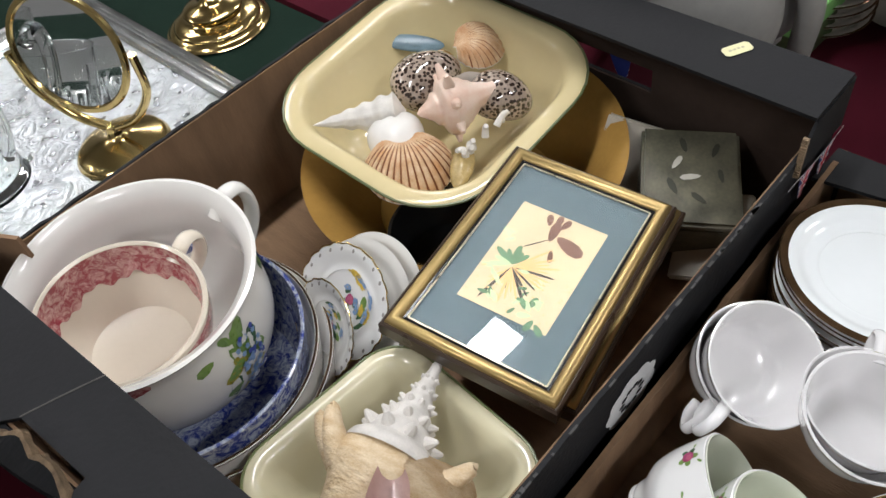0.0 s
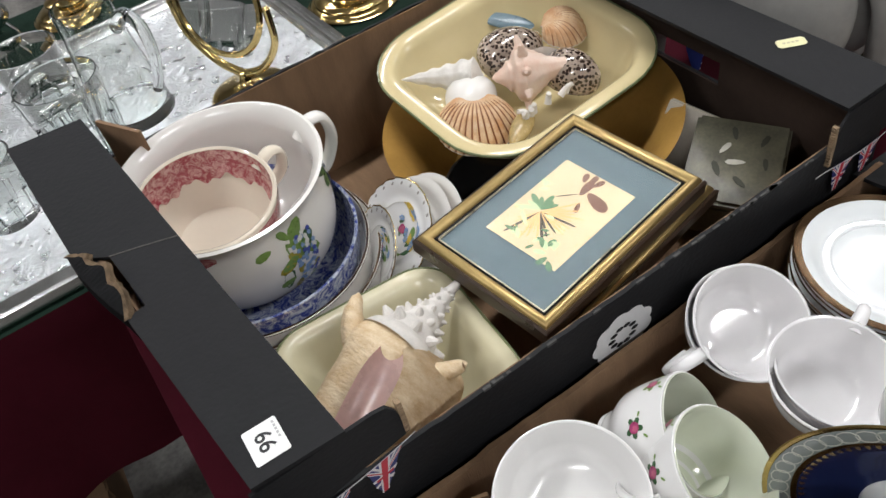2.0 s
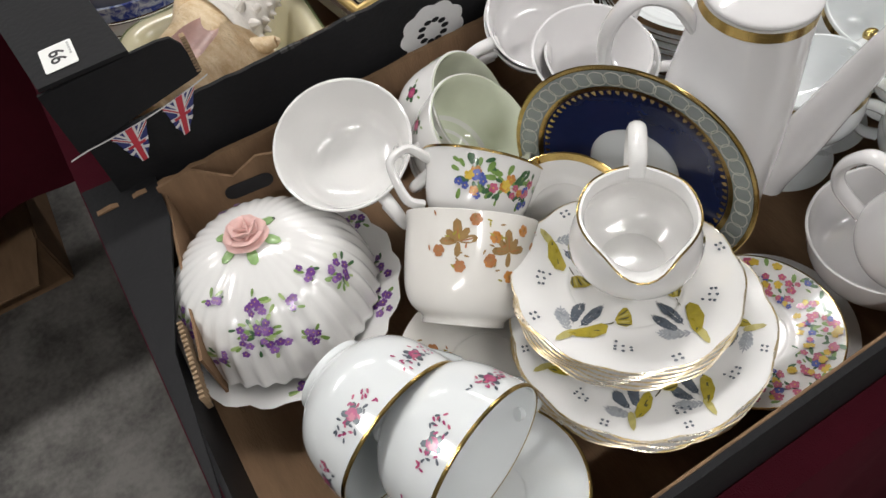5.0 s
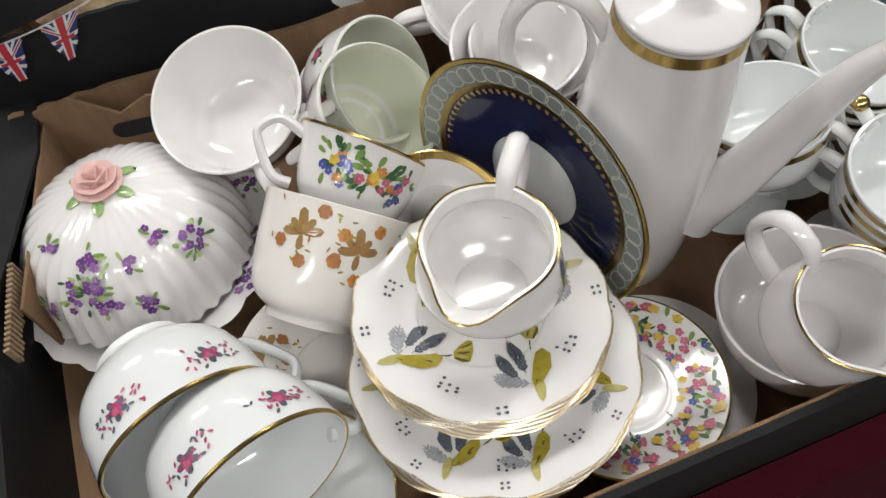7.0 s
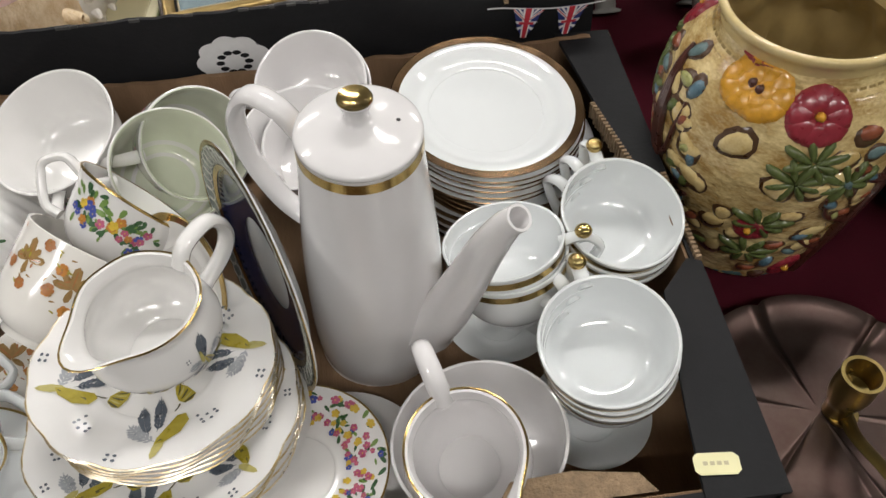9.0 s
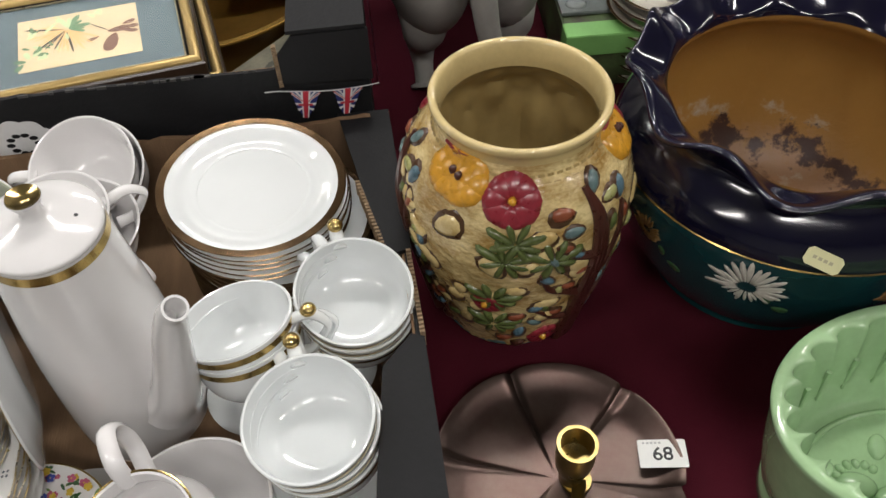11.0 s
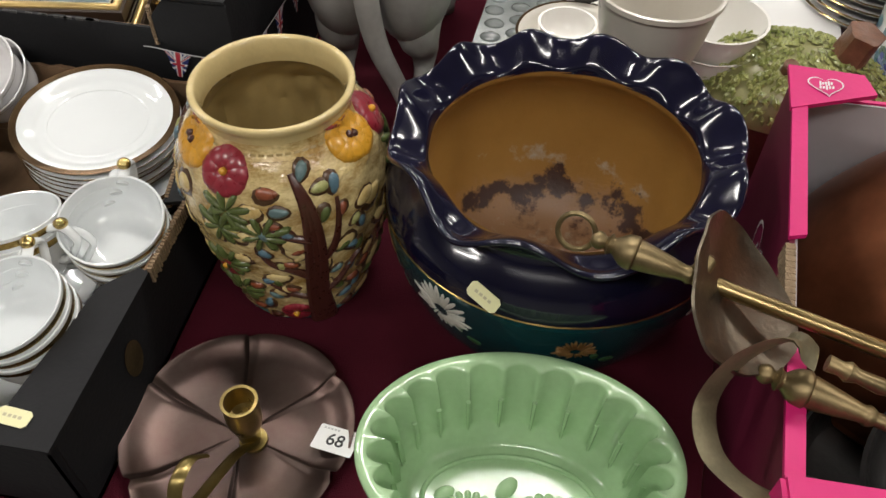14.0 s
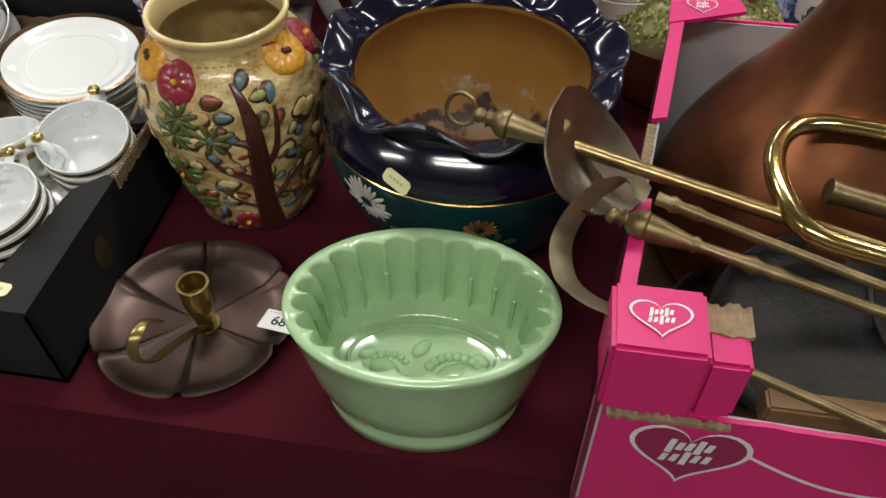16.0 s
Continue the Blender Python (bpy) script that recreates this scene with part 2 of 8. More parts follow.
E_GREEN, E_DKGREEN = enamel("leaf_green_enamel", (0.20, 0.33, 0.08)), enamel("dark_green_enamel", (0.05, 0.13, 0.05))
E_PINK, E_ROSE = enamel("pink_enamel", (0.55, 0.12, 0.22)), enamel("rose_enamel", (0.42, 0.05, 0.17))
E_VIOLET, E_LILAC = enamel("violet_enamel", (0.17, 0.05, 0.28)), enamel("lilac_enamel", (0.30, 0.14, 0.42))
E_YELLOW, E_ORANGE = enamel("yellow_enamel", (0.72, 0.50, 0.06)), enamel("orange_enamel", (0.60, 0.25, 0.05))
E_BLUE, E_SKY = enamel("blue_enamel", (0.07, 0.10, 0.42)), enamel("sky_blue_enamel", (0.25, 0.38, 0.62))
E_BROWN, E_RUST = enamel("brown_enamel", (0.26, 0.15, 0.05)), enamel("rust_enamel", (0.45, 0.18, 0.06))
E_GREY, E_OLIVE = enamel("slate_grey_enamel", (0.10, 0.12, 0.15)), enamel("olive_enamel", (0.40, 0.34, 0.04))
E_RED = enamel("crimson_enamel", (0.34, 0.02, 0.05))
E_TEAL = enamel("teal_enamel", (0.09, 0.25, 0.30))
E_CREAM = enamel("cream_enamel_paint", (0.75, 0.62, 0.36))
E_WHITE = enamel("white_enamel_paint", (0.78, 0.78, 0.75))


# ---- hall ----
def hall():
    w = finish(slab(-6, 7, -5, 8, -0.1, 0.0), "floor", FLOOR, smooth=False)
    tagged(w, "worn dark grey hall floor", "floor", kind="structure")
    # walls are out of view, added to close the hall and bounce light
    for nm, b in (("wall_south", (-6, 7, -5.2, -5, 0, 3.5)), ("wall_north", (-6, 7, 8, 8.2, 0, 3.5)), ("wall_west", (-6.2, -6, -5.2, 8.2, 0, 3.5)), ("wall_east", (7, 7.2, -5.2, 8.2, 0, 3.5))):
        tagged(finish(slab(*b), nm, WALLM, smooth=False), "unseen off-white hall wall added for bounced light", "wall", kind="structure")
    tagged(finish(slab(-6.2, 7.2, -5.2, 8.2, 3.5, 3.6), "ceiling", WALLM, smooth=False), "plain pale hall ceiling", "ceiling", kind="structure")
    tube = glow_mat("tube_glow", (1, 0.97, 0.92), 9)
    casing = mat("white_metal_casing", (0.7, 0.7, 0.7), 0.4)
    for tx, ty in TUBES:
        t = thing("ceiling_light", pose(tx, ty, 3.34), "long white fluorescent tube ceiling light", "ceiling light", "hall lights")
        part("casing", slab(-0.8, 0.8, -0.1, 0.1, 0.02, 0.16, 0.01), casing, t)
        for dy in (-0.05, 0.05):
            part("tube", sweep([(-0.76, dy, 0.004), (0, dy, 0.004), (0.76, dy, 0.004)], 0.012), tube, t, "glowing fluorescent tube")


hall()


# ---- tables ----
def hanging(x0, x1, y, z0, z1, rng, amp=0.012, axis="x"):
    """A cloth skirt with soft folds."""
    bm = bmesh.new()
    n = max(12, int(abs(x1 - x0) / 0.02))
    ph = [rng.uniform(0, 6.28) for _ in range(4)]
    rows = []
    for j in range(9):
        z = z1 + (z0 - z1) * j / 8
        row = []
        for i in range(n + 1):
            x = x0 + (x1 - x0) * i / n
            d = amp * (j / 8) * (math.sin(x * 19 + ph[0]) + 0.6 * math.sin(x * 37 + ph[1]) + 0.5 * math.sin(x * 9 + ph[2]))
            row.append((x, y - 0.006 * min(1, j) - abs(amp) * 1.2 * (j / 8) + d, z) if axis == "x" else (y - 0.006 * min(1, j) - abs(amp) * 1.2 * (j / 8) + d, x, z))
        rows.append(row)
    return loft(rows, closed=False, bm=bm)


def cloth_table(name, x0, x1, y0, y1, z, material, label, low=0.12, skirt=None):
    t = thing(name, pose(0, 0, 0), label, "table")
    rng = random.Random(name)
    part("tabletop", slab(x0 + 0.005, x1 - 0.005, y0 + 0.005, y1 - 0.005, z - 0.03, z - 0.004), CARD_BROWN, t, "plain board under the cloth", smooth=False)
    bm = bmesh.new()
    nx, ny = int((x1 - x0) / 0.025), int((y1 - y0) / 0.025)
    rows = []
    for j in range(ny + 1):
        row = []
        for i in range(nx + 1):
            x, y = x0 + (x1 - x0) * i / nx, y0 + (y1 - y0) * j / ny
            e = 1 if 0 < i < nx and 0 < j < ny else 0
            row.append((x, y, z - 0.0025 + e * 0.002 * noise.noise(Vector((x * 7, y * 7, 1)))))
        rows.append(row)
    loft(rows, closed=False, bm=bm)
    part("cloth_top", bm, material, t)
    part("cloth_front", hanging(x0, x1, y0, low, z - 0.0025, rng), skirt or material, t)
    part("cloth_side", hanging(y0, y1, x0, low, z - 0.0025, rng, axis="y"), skirt or material, t)
    for lx in (x0 + 0.08, x1 - 0.08):
        for ly in (y0 + 0.1, y1 - 0.08):
            part("leg", slab(lx - 0.02, lx + 0.02, ly - 0.02, ly + 0.02, 0, z - 0.03), OLDBRASS, t, "dark metal table leg")
    return t


cloth_table("trestle_table", -0.70, 2.3, -0.024, 0.985, TZ, CLOTH, "long trestle table under a maroon cloth")
cloth_table("trestle_table", -1.9, -0.02, 1.0, 1.9, TZ, GREENCLOTH, "trestle table under a dark green baize cloth", 0.42, CLOTH)
cloth_table("trestle_table", -0.01, 2.3, 1.0, 1.9, TZ, CLOTH, "second trestle table under a maroon cloth")


# ---- cardboard trays ----
def plan_wall(p, q, th, z0, z1, bm=None, mi=0, jag=0.0, rng=None):
    """An upright panel along the plan line p-q, thickness th to its left; the top may be ragged."""
    bm = bm or bmesh.new()
    p, q = Vector((*p, 0)), Vector((*q, 0))
    d = (q - p).normalized()
    nrm = Vector((-d.y, d.x, 0)) * th
    n = max(1, int((q - p).length / 0.012)) if jag else 1
    rings = []
    for i in range(n + 1):
        o = p + (q - p) * (i / n)
        zt = z1 + (rng.uniform(-jag, jag) if jag else 0)
        rings.append([(o.x, o.y, z0), (o.x + nrm.x, o.y + nrm.y, z0), (o.x + nrm.x, o.y + nrm.y, zt), (o.x, o.y, zt)])
    return loft(rings, True, True, bm=bm, mi=mi)


def liner(tray, p, q, z0, z1, name="lining", th=0.0022, off=0.0035):
    d = (Vector(q) - Vector(p)).normalized()
    n = Vector((-d.y, d.x))
    a, b = Vector(p) + n * off, Vector(q) + n * off
    return part(name, plan_wall(a, b, th, z0, z1), CARD_BROWN, tray, "bare brown cardboard lining", smooth=False)


def bunting(tray, place, n, step, size, rng, first=0.0, slope=0.0):
    """A printed string of small flags hanging from a sagging cord on an upright face: place(u, v, lift) gives a point."""
    sag = lambda u: slope * u - 0.006 * math.sin(math.pi * min(1, max(0, u / (step * (n + 0.9)))))
    for k in range(n):
        u0 = first + k * step
        lean = rng.uniform(-0.10, 0.10) - 0.12
        s = size

        def T(u, v):
            w = u * (1 - 0.28 * v) + lean * v
            return (u0 + w * s, sag(u0 + w * s) - v * s)

        bm = bmesh.new()

        def quad(pts, mi, lift):
            bm.faces.new([bm.verts.new(place(*T(u, v), lift)) for u, v in pts]).material_index = mi
        quad([(-0.5, 0), (0.5, 0), (0.34, 0.75), (0.1, 1.15), (-0.1, 1.15), (-0.34, 0.75)], 2, 0.0005)
        for sg in (-1, 1):
            quad([(sg * 0.50, 0.0), (sg * 0.50, 0.13), (sg * 0.06, 0.52), (sg * 0.06, 0.40)], 0, 0.0008)
            quad([(sg * 0.30, 0.0), (sg * 0.40, 0.0), (sg * 0.12, 0.34), (sg * 0.10, 0.30)], 0, 0.0008)
            quad([(sg * 0.50, 0.03), (sg * 0.50, 0.09), (sg * 0.08, 0.47), (sg * 0.08, 0.43)], 1, 0.0010)
            quad([(sg * 0.42, 0.50), (sg * 0.38, 0.60), (sg * 0.08, 0.64), (sg * 0.08, 0.52)], 0, 0.0008)
            quad([(sg * 0.36, 0.76), (sg * 0.30, 0.86), (sg * 0.08, 0.74), (sg * 0.08, 0.68)], 0, 0.0008)
        quad([(-0.17, 0), (0.17, 0), (0.15, 1.15), (-0.15, 1.15)], 0, 0.0009)
        quad([(-0.10, 0), (0.10, 0), (0.09, 1.15), (-0.09, 1.15)], 1, 0.0011)
        quad([(-0.30, 0.53), (0.30, 0.53), (0.28, 0.62), (-0.28, 0.62)], 1, 0.0012)
        part("printed_flag", bm, [WHITEP, RED, BLUE], tray, "small printed red, white and blue flag", smooth=False)
    bm = bmesh.new()
    m = 16
    us = [-0.3 * step + (n + 0.7) * step * i / m for i in range(m + 1)]
    for u0, u1 in zip(us, us[1:]):
        bm.faces.new([bm.verts.new(place(u, sag(u) + d, 0.0006)) for u, d in ((u0, 0), (u1, 0), (u1, -0.0014), (u0, -0.0014))])
    part("printed_cord", bm, WHITEP, tray, smooth=False)


# brown cardboard darkened to hold the shade under the end top
CARD_SHADED = mat("shaded_brown_cardboard", (0.055, 0.036, 0.027), 0.85, spec=0.2, var=0.35, scale=12, bump=0.35, bscale=160)


def black_tray():
    rng = random.Random(5)
    t = thing("cardboard_tray", pose(0, 0, 0), "deep black printed cardboard fruit tray, worn and torn", "cardboard box", "cardboard trays")
    A, B, C, D = (-0.648, 0.449), (-0.005, 0.449), (0.004, 0.966), (-0.695, 0.966)  # front left, front right, back right, back left
    part("bottom", plate_poly([A, B, C, D], TZ + 0.002, TZ + 0.006), CARD_BROWN, t, "brown cardboard floor", smooth=False)
    part("front_panel", plan_wall(A, B, 0.004, TZ, 0.905, jag=0.0012, rng=rng), CARD_BLACK, t, smooth=False)
    part("back_panel", plan_wall(C, D, 0.004, TZ, 0.915, jag=0.0012, rng=rng), CARD_BLACK, t, smooth=False)
    part("end_panel", plan_wall(D, A, 0.004, TZ, 0.968), CARD_BLACK, t, smooth=False)
    # right end, with a hand slot cut through it and its lining in a shaded colour
    def slotted(nm, x0, th, zt, m_, lb):
        y0, y1, sy0, sy1, sz0, sz1 = 0.4495, 0.9655, 0.640, 0.800, 0.842, 0.872
        bm = bmesh.new()
        loops = []
        for dx in (0.0, th):
            outer = [(y0, TZ), (y1, TZ), (y1, zt), (y0, zt)]
            inner = [(sy0, sz0), (sy1, sz0), (sy1, sz1), (sy0, sz1)]
            loops.append([[bm.verts.new((x0 + dx + 0.0174 * (y - 0.449), y, z)) for y, z in lp] for lp in (outer, inner)])
        for i in range(4):
            j = (i + 1) % 4
            for (o, q) in loops:
                bm.faces.new((o[i], o[j], q[j], q[i]))
            for k in (0, 1):
                bm.faces.new((loops[0][k][i], loops[0][k][j], loops[1][k][j], loops[1][k][i]))
        bmesh.ops.recalc_face_normals(bm, faces=bm.faces[:])
        part(nm, bm, m_, t, lb, smooth=False)
    slotted("end_panel", -0.009, 0.004, 0.941, CARD_BLACK, "end panel with a hand slot")
    slotted("inner_panel", -0.0125, 0.003, 0.938, CARD_SHADED, "inner end panel coloured for shade, with a hand slot")
    liner(t, A, B, TZ + 0.004, 0.9035)
    liner(t, C, D, TZ + 0.004, 0.9135)
    liner(t, (-0.690, 0.966), (-0.643, 0.449), TZ + 0.004, 0.967, off=0.0)
    # folded-over end tops
    part("end_top", plate_poly([(-0.652, 0.447), (-0.584, 0.444), (-0.594, 0.575), (-0.603, 0.707), (-0.620, 0.963), (-0.699, 0.972), (-0.687, 0.750), (-0.660, 0.727), (-0.6535, 0.650), (-0.6705, 0.647)], 0.968, 0.9715), CARD_BLACK, t, "flat black top with a torn hand hole", smooth=False)
    part("end_top", plate_poly([(-0.003, 0.447), (0.006, 0.968), (-0.062, 0.968), (-0.074, 0.447)], 0.941, 0.9445), CARD_BLACK, t, smooth=False)
    # worn fold across the top, and a torn curled flap at the hand hole
    fold = curve_pts([(-0.660, 0.7275, 0.9718), (-0.632, 0.718, 0.9718), (-0.6035, 0.7075, 0.9718)], 10)
    part("worn_fold", sweep(fold, 0.0006, 6), mat("scuffed_fold", (0.13, 0.12, 0.11), 0.8, var=0.5, scale=200), t, "scuffed grey fold line")
    outer, torn = [], []
    for i in range(25):
        a = i / 24
        y, x = 0.756 - 0.112 * a, -0.6895 + 0.0205 * a
        w = math.sin(math.pi * a) ** 0.7
        q = noise.noise(Vector((a * 9, 2.0, 0.3)))
        e = noise.noise(Vector((a * 23, 5.0, 0.7)))
        lip = Vector((x - 0.004 + (0.014 + 0.006 * q) * w, y, 0.972 + (0.011 + 0.005 * q) * w))
        outer.append([Vector((x - 0.0015, y, 0.945)), Vector((x - 0.005 * w - 0.0015, y, 0.962)), Vector((x - 0.004 * w - 0.001, y, 0.972 + 0.005 * w)), lip])
        torn.append([lip, lip + Vector((0.004 + 0.003 * e, 0.002 * q, 0.0012)), lip + Vector((0.007 + 0.005 * e, 0.002 * q, -0.004 + 0.003 * e)), lip + Vector((0.004 + 0.004 * e, 0.0, -0.010 + 0.004 * q))])
    for nm, rows_, m_, lb in (("torn_flap", outer, CARD_BLACK, "black torn flap curling at the hand hole"), ("torn_edge", torn, CARD_EDGE, "ragged torn cardboard edge")):
        bm = loft(rows_, closed=False)
        bmesh.ops.solidify(bm, geom=bm.faces[:], thickness=0.0012)
        part(nm, bm, m_, t, lb, smooth=False)
    part("corner_flap", plan_wall((-0.576, 0.900), (-0.606, 0.958), 0.004, TZ + 0.01, 0.965), CARD_BROWN, t, "brown inner corner flap", smooth=False)
    # corner tabs folded round on the front
    for xa, xb, zt, slope in ((-0.655, -0.543, 0.9665, 1), (-0.086, -0.001, 0.940, -1)):
        prof = [(xa, zt - 0.062), (xb - 0.004, zt - 0.043), (xb, zt - 0.041), (xb - 0.004, zt - 0.012), (xb - 0.010, zt - 0.002), (xb - 0.020, zt), (xa, zt)] if slope > 0 else [(xa, zt - 0.05), (xb, zt - 0.055), (xb, zt), (xa + 0.016, zt), (xa, zt - 0.02)]
        bm = bmesh.new()
        a = [bm.verts.new((x, 0.4455, z)) for x, z in prof]
        b = [bm.verts.new((x, 0.4485, z)) for x, z in prof]
        bm.faces.new(a)
        bm.faces.new(b[::-1])
        for i in range(len(a)):
            j = (i + 1) % len(a)
            bm.faces.new((a[i], b[i], b[j], a[j]))
        part("corner_tab", bm, CARD_BLACK, t, "black corner tab with worn fold", smooth=False)
    bm = bmesh.new()
    for i in range(26):
        x = rng.uniform(-0.535, -0.095)
        w, dz = rng.uniform(0.002, 0.011), rng.uniform(0.0004, 0.0022)
        slab(x, x + w, 0.4484, 0.4484 + rng.uniform(0.0012, 0.0032), 0.9056 - dz, 0.9064, bm=bm)
    part("edge_scuff", bm, mat("scuffed_card_fibre", (0.085, 0.082, 0.08), 0.9, var=0.5, scale=150), t, "pale scuffed nicks along the edge", smooth=False)["kind"] = "stuff"
    # corrugated edges showing at the tabs
    for x, z in ((-0.088, 0.915), (-0.088, 0.905), (-0.545, 0.945)):
        bm = bmesh.new()
        for i in range(12):
            slab(x - 0.001, x + 0.003, 0.4445, 0.4495, z - 0.018 + i * 0.003, z - 0.0165 + i * 0.003, bm=bm)
        part("corrugated_edge", bm, CARD_EDGE, t, "bare corrugated edge", smooth=False)
    bunting(t, lambda u, v, l: (-0.650 + u, 0.4452 - l, 0.906 + v), 2, 0.046, 0.031, rng, 0.036, 0.17)
    bunting(t, lambda u, v, l: (-0.092 + u, 0.4452 - l, 0.884 + v), 2, 0.040, 0.028, rng, 0.026, 0.0)
    bunting(t, lambda u, v, l: (0.004 + l, 0.49 + u, 0.87 + v), 4, 0.06, 0.03, rng, 0.02, 0.0)
    # printed white lace mark
    bm = bmesh.new()
    cx, cz = -0.337, 0.852
    ring = [(cx + (0.031 + 0.0035 * abs(math.sin(4.5 * a))) * math.cos(a), 0.4482, cz + (0.026 + 0.003 * abs(math.sin(4.5 * a))) * math.sin(a)) for a in [2 * math.pi * i / 72 for i in range(72)]]
    bm.faces.new([bm.verts.new(p) for p in ring])
    for k in range(10):
        a = 2 * math.pi * k / 10
        x, z = cx + 0.013 * math.cos(a), cz + 0.011 * math.sin(a)
        bm.faces.new([bm.verts.new((x + 0.0042 * math.cos(b + a), 0.4478, z + 0.0026 * math.sin(b + a))) for b in [2 * math.pi * i / 8 for i in range(8)]]).material_index = 1
    part("printed_lace_mark", bm, [WHITEP, CARD_BLACK], t, "round white printed lace mark", smooth=False)
    return t


black_tray()


def cup_tray():
    rng = random.Random(8)
    t = thing("cardboard_tray", pose(0, 0, 0), "shallow black and brown cardboard fruit tray, sagging and torn", "cardboard box", "cardboard trays")
    x0, x1, y0, y1, zt = -0.672, 0.010, 0.002, 0.440, 0.845
    part("bottom", slab(x0, x1, y0, y1, TZ, TZ + 0.006), CARD_BROWN, t, "brown cardboard floor", smooth=False)
    part("front_panel", plan_wall((x0, y0), (x1, y0), 0.005, TZ, zt, jag=0.0015, rng=rng), CARD_BLACK, t, smooth=False)
    part("back_panel", plan_wall((x1, y1), (x0, y1), 0.005, TZ, 0.848, jag=0.002, rng=rng), CARD_BROWN, t, "brown back panel with cut hand slot", smooth=False)
    part("end_panel", plan_wall((x1, y0), (x1, y1), 0.004, TZ, zt - 0.001), CARD_BLACK, t, smooth=False)
    part("end_panel", plan_wall((x0, y1), (x0, y0), 0.004, TZ, zt - 0.001), CARD_BLACK, t, smooth=False)
    liner(t, (x0, y0), (x1, y0), TZ + 0.004, zt - 0.002, off=0.0055)
    liner(t, (x1, y0 + 0.01), (x1, y1 - 0.01), TZ + 0.007, zt - 0.002, off=0.0045)
    liner(t, (-0.617, y1 - 0.01), (-0.650, y0 + 0.26), TZ + 0.004, zt - 0.002, off=0)
    # folded end tops: the right one is broken by a notch
    part("end_top", plate_poly([(0.012, 0.0), (0.012, 0.172), (0.002, 0.176), (-0.022, 0.150), (-0.034, 0.06), (-0.040, 0.0)], zt - 0.001, zt + 0.003), CARD_BLACK, t, smooth=False)
    part("end_top", plate_poly([(0.012, 0.262), (0.010, 0.444), (-0.040, 0.446), (-0.010, 0.255)], zt - 0.001, zt + 0.003), CARD_BLACK, t, smooth=False)
    part("end_top", plate_poly([(-0.677, 0.47), (-0.677, 0.12), (-0.662, 0.275), (-0.622, 0.395), (-0.616, 0.464)], zt - 0.001, zt + 0.003), CARD_BLACK, t, "scuffed black folded top", smooth=False)
    # corrugated broken edges
    for ya, yb, xa, xb in ((0.175, 0.262, 0.009, 0.007), (0.262, 0.35, -0.012, -0.03), (0.23, 0.30, -0.660, -0.652)):
        bm = bmesh.new()
        n = int((yb - ya) / 0.004)
        for i in range(n):
            y = ya + (yb - ya) * i / n
            x = xa + (xb - xa) * i / n
            h = 0.010 + 0.004 * rng.random()
            slab(x, x + 0.004, y, y + 0.0022, zt - h, zt + 0.004, bm=bm)
        part("corrugated_edge", bm, CARD_EDGE, t, "broken corrugated edge", smooth=False)
    # inner corner flaps, with hand slot in the back one
    bm = plate_poly([(0, 0), (0.11, 0.0), (0.11, 0.09), (0.085, 0.098), (0.06, 0.085), (0.03, 0.112), (0, 0.105)], 0, 0.003)
    bm.transform(Matrix.Translation((-0.62, 0.430, TZ + 0.008)) @ Matrix.Rotation(radians(90), 4, "X") @ Matrix.Rotation(radians(-8), 4, "Y"))
    part("corner_flap", bm, CARD_BROWN, t, "loose brown corner flap", smooth=False)
    bm = plate_poly([(0.069 + x, 0.068 + y) for x, y in rrect(0.022, 0.0085, 0.008)], 0.0032, 0.0038)
    bm.transform(Matrix.Translation((-0.62, 0.430, TZ + 0.008)) @ Matrix.Rotation(radians(90), 4, "X") @ Matrix.Rotation(radians(-8), 4, "Y"))
    part("hand_slot", bm, INK, t, "dark cut hand slot", smooth=False)
    bm = plate_poly([(0, 0), (0.10, 0.0), (0.09, 0.012), (0.05, 0.018), (0.012, 0.016)], 0, 0.003)
    bm.transform(Matrix.Translation((-0.165, 0.012, zt - 0.002)) @ Matrix.Rotation(radians(20), 4, "X"))
    part("corner_flap", bm, CARD_EDGE, t, "torn brown cardboard shred", smooth=False)
    # round brown hand holes on the outside end
    for y in (0.115, 0.325):
        bm = bmesh.new()
        lathe([(0, 0.0), (0.010, 0.0), (0.013, 0.0008), (0.0, 0.0009)], 20, bm=bm)
        bm.transform(Matrix.Translation((x1 + 0.0003, y, 0.80)) @ Matrix.Rotation(radians(90), 4, "Y") @ Matrix.Diagonal((1.6, 1.0, 1, 1)))
        part("printed_seal", bm, OLDBRASS, t, "small round brown printed seal")
    return t


cup_tray()


def text_mesh(txt, size, parent, m, material=INK, name="printed_number"):
    cu = bpy.data.curves.new(name, "FONT")
    cu.body, cu.size, cu.align_x, cu.align_y, cu.extrude = txt, size, "CENTER", "CENTER", 0.0001
    cu.offset = size * 0.012
    tmp = bpy.data.objects.new(name, cu)
    scene.collection.objects.link(tmp)
    bpy.context.view_layer.update()
    me = bpy.data.meshes.new_from_object(tmp.evaluated_get(bpy.context.evaluated_depsgraph_get()))
    bpy.data.objects.remove(tmp)
    me.materials.clear()
    me.materials.append(material)
    ob = new(name, me)
    ob.parent = parent
    ob.matrix_local = m
    return ob


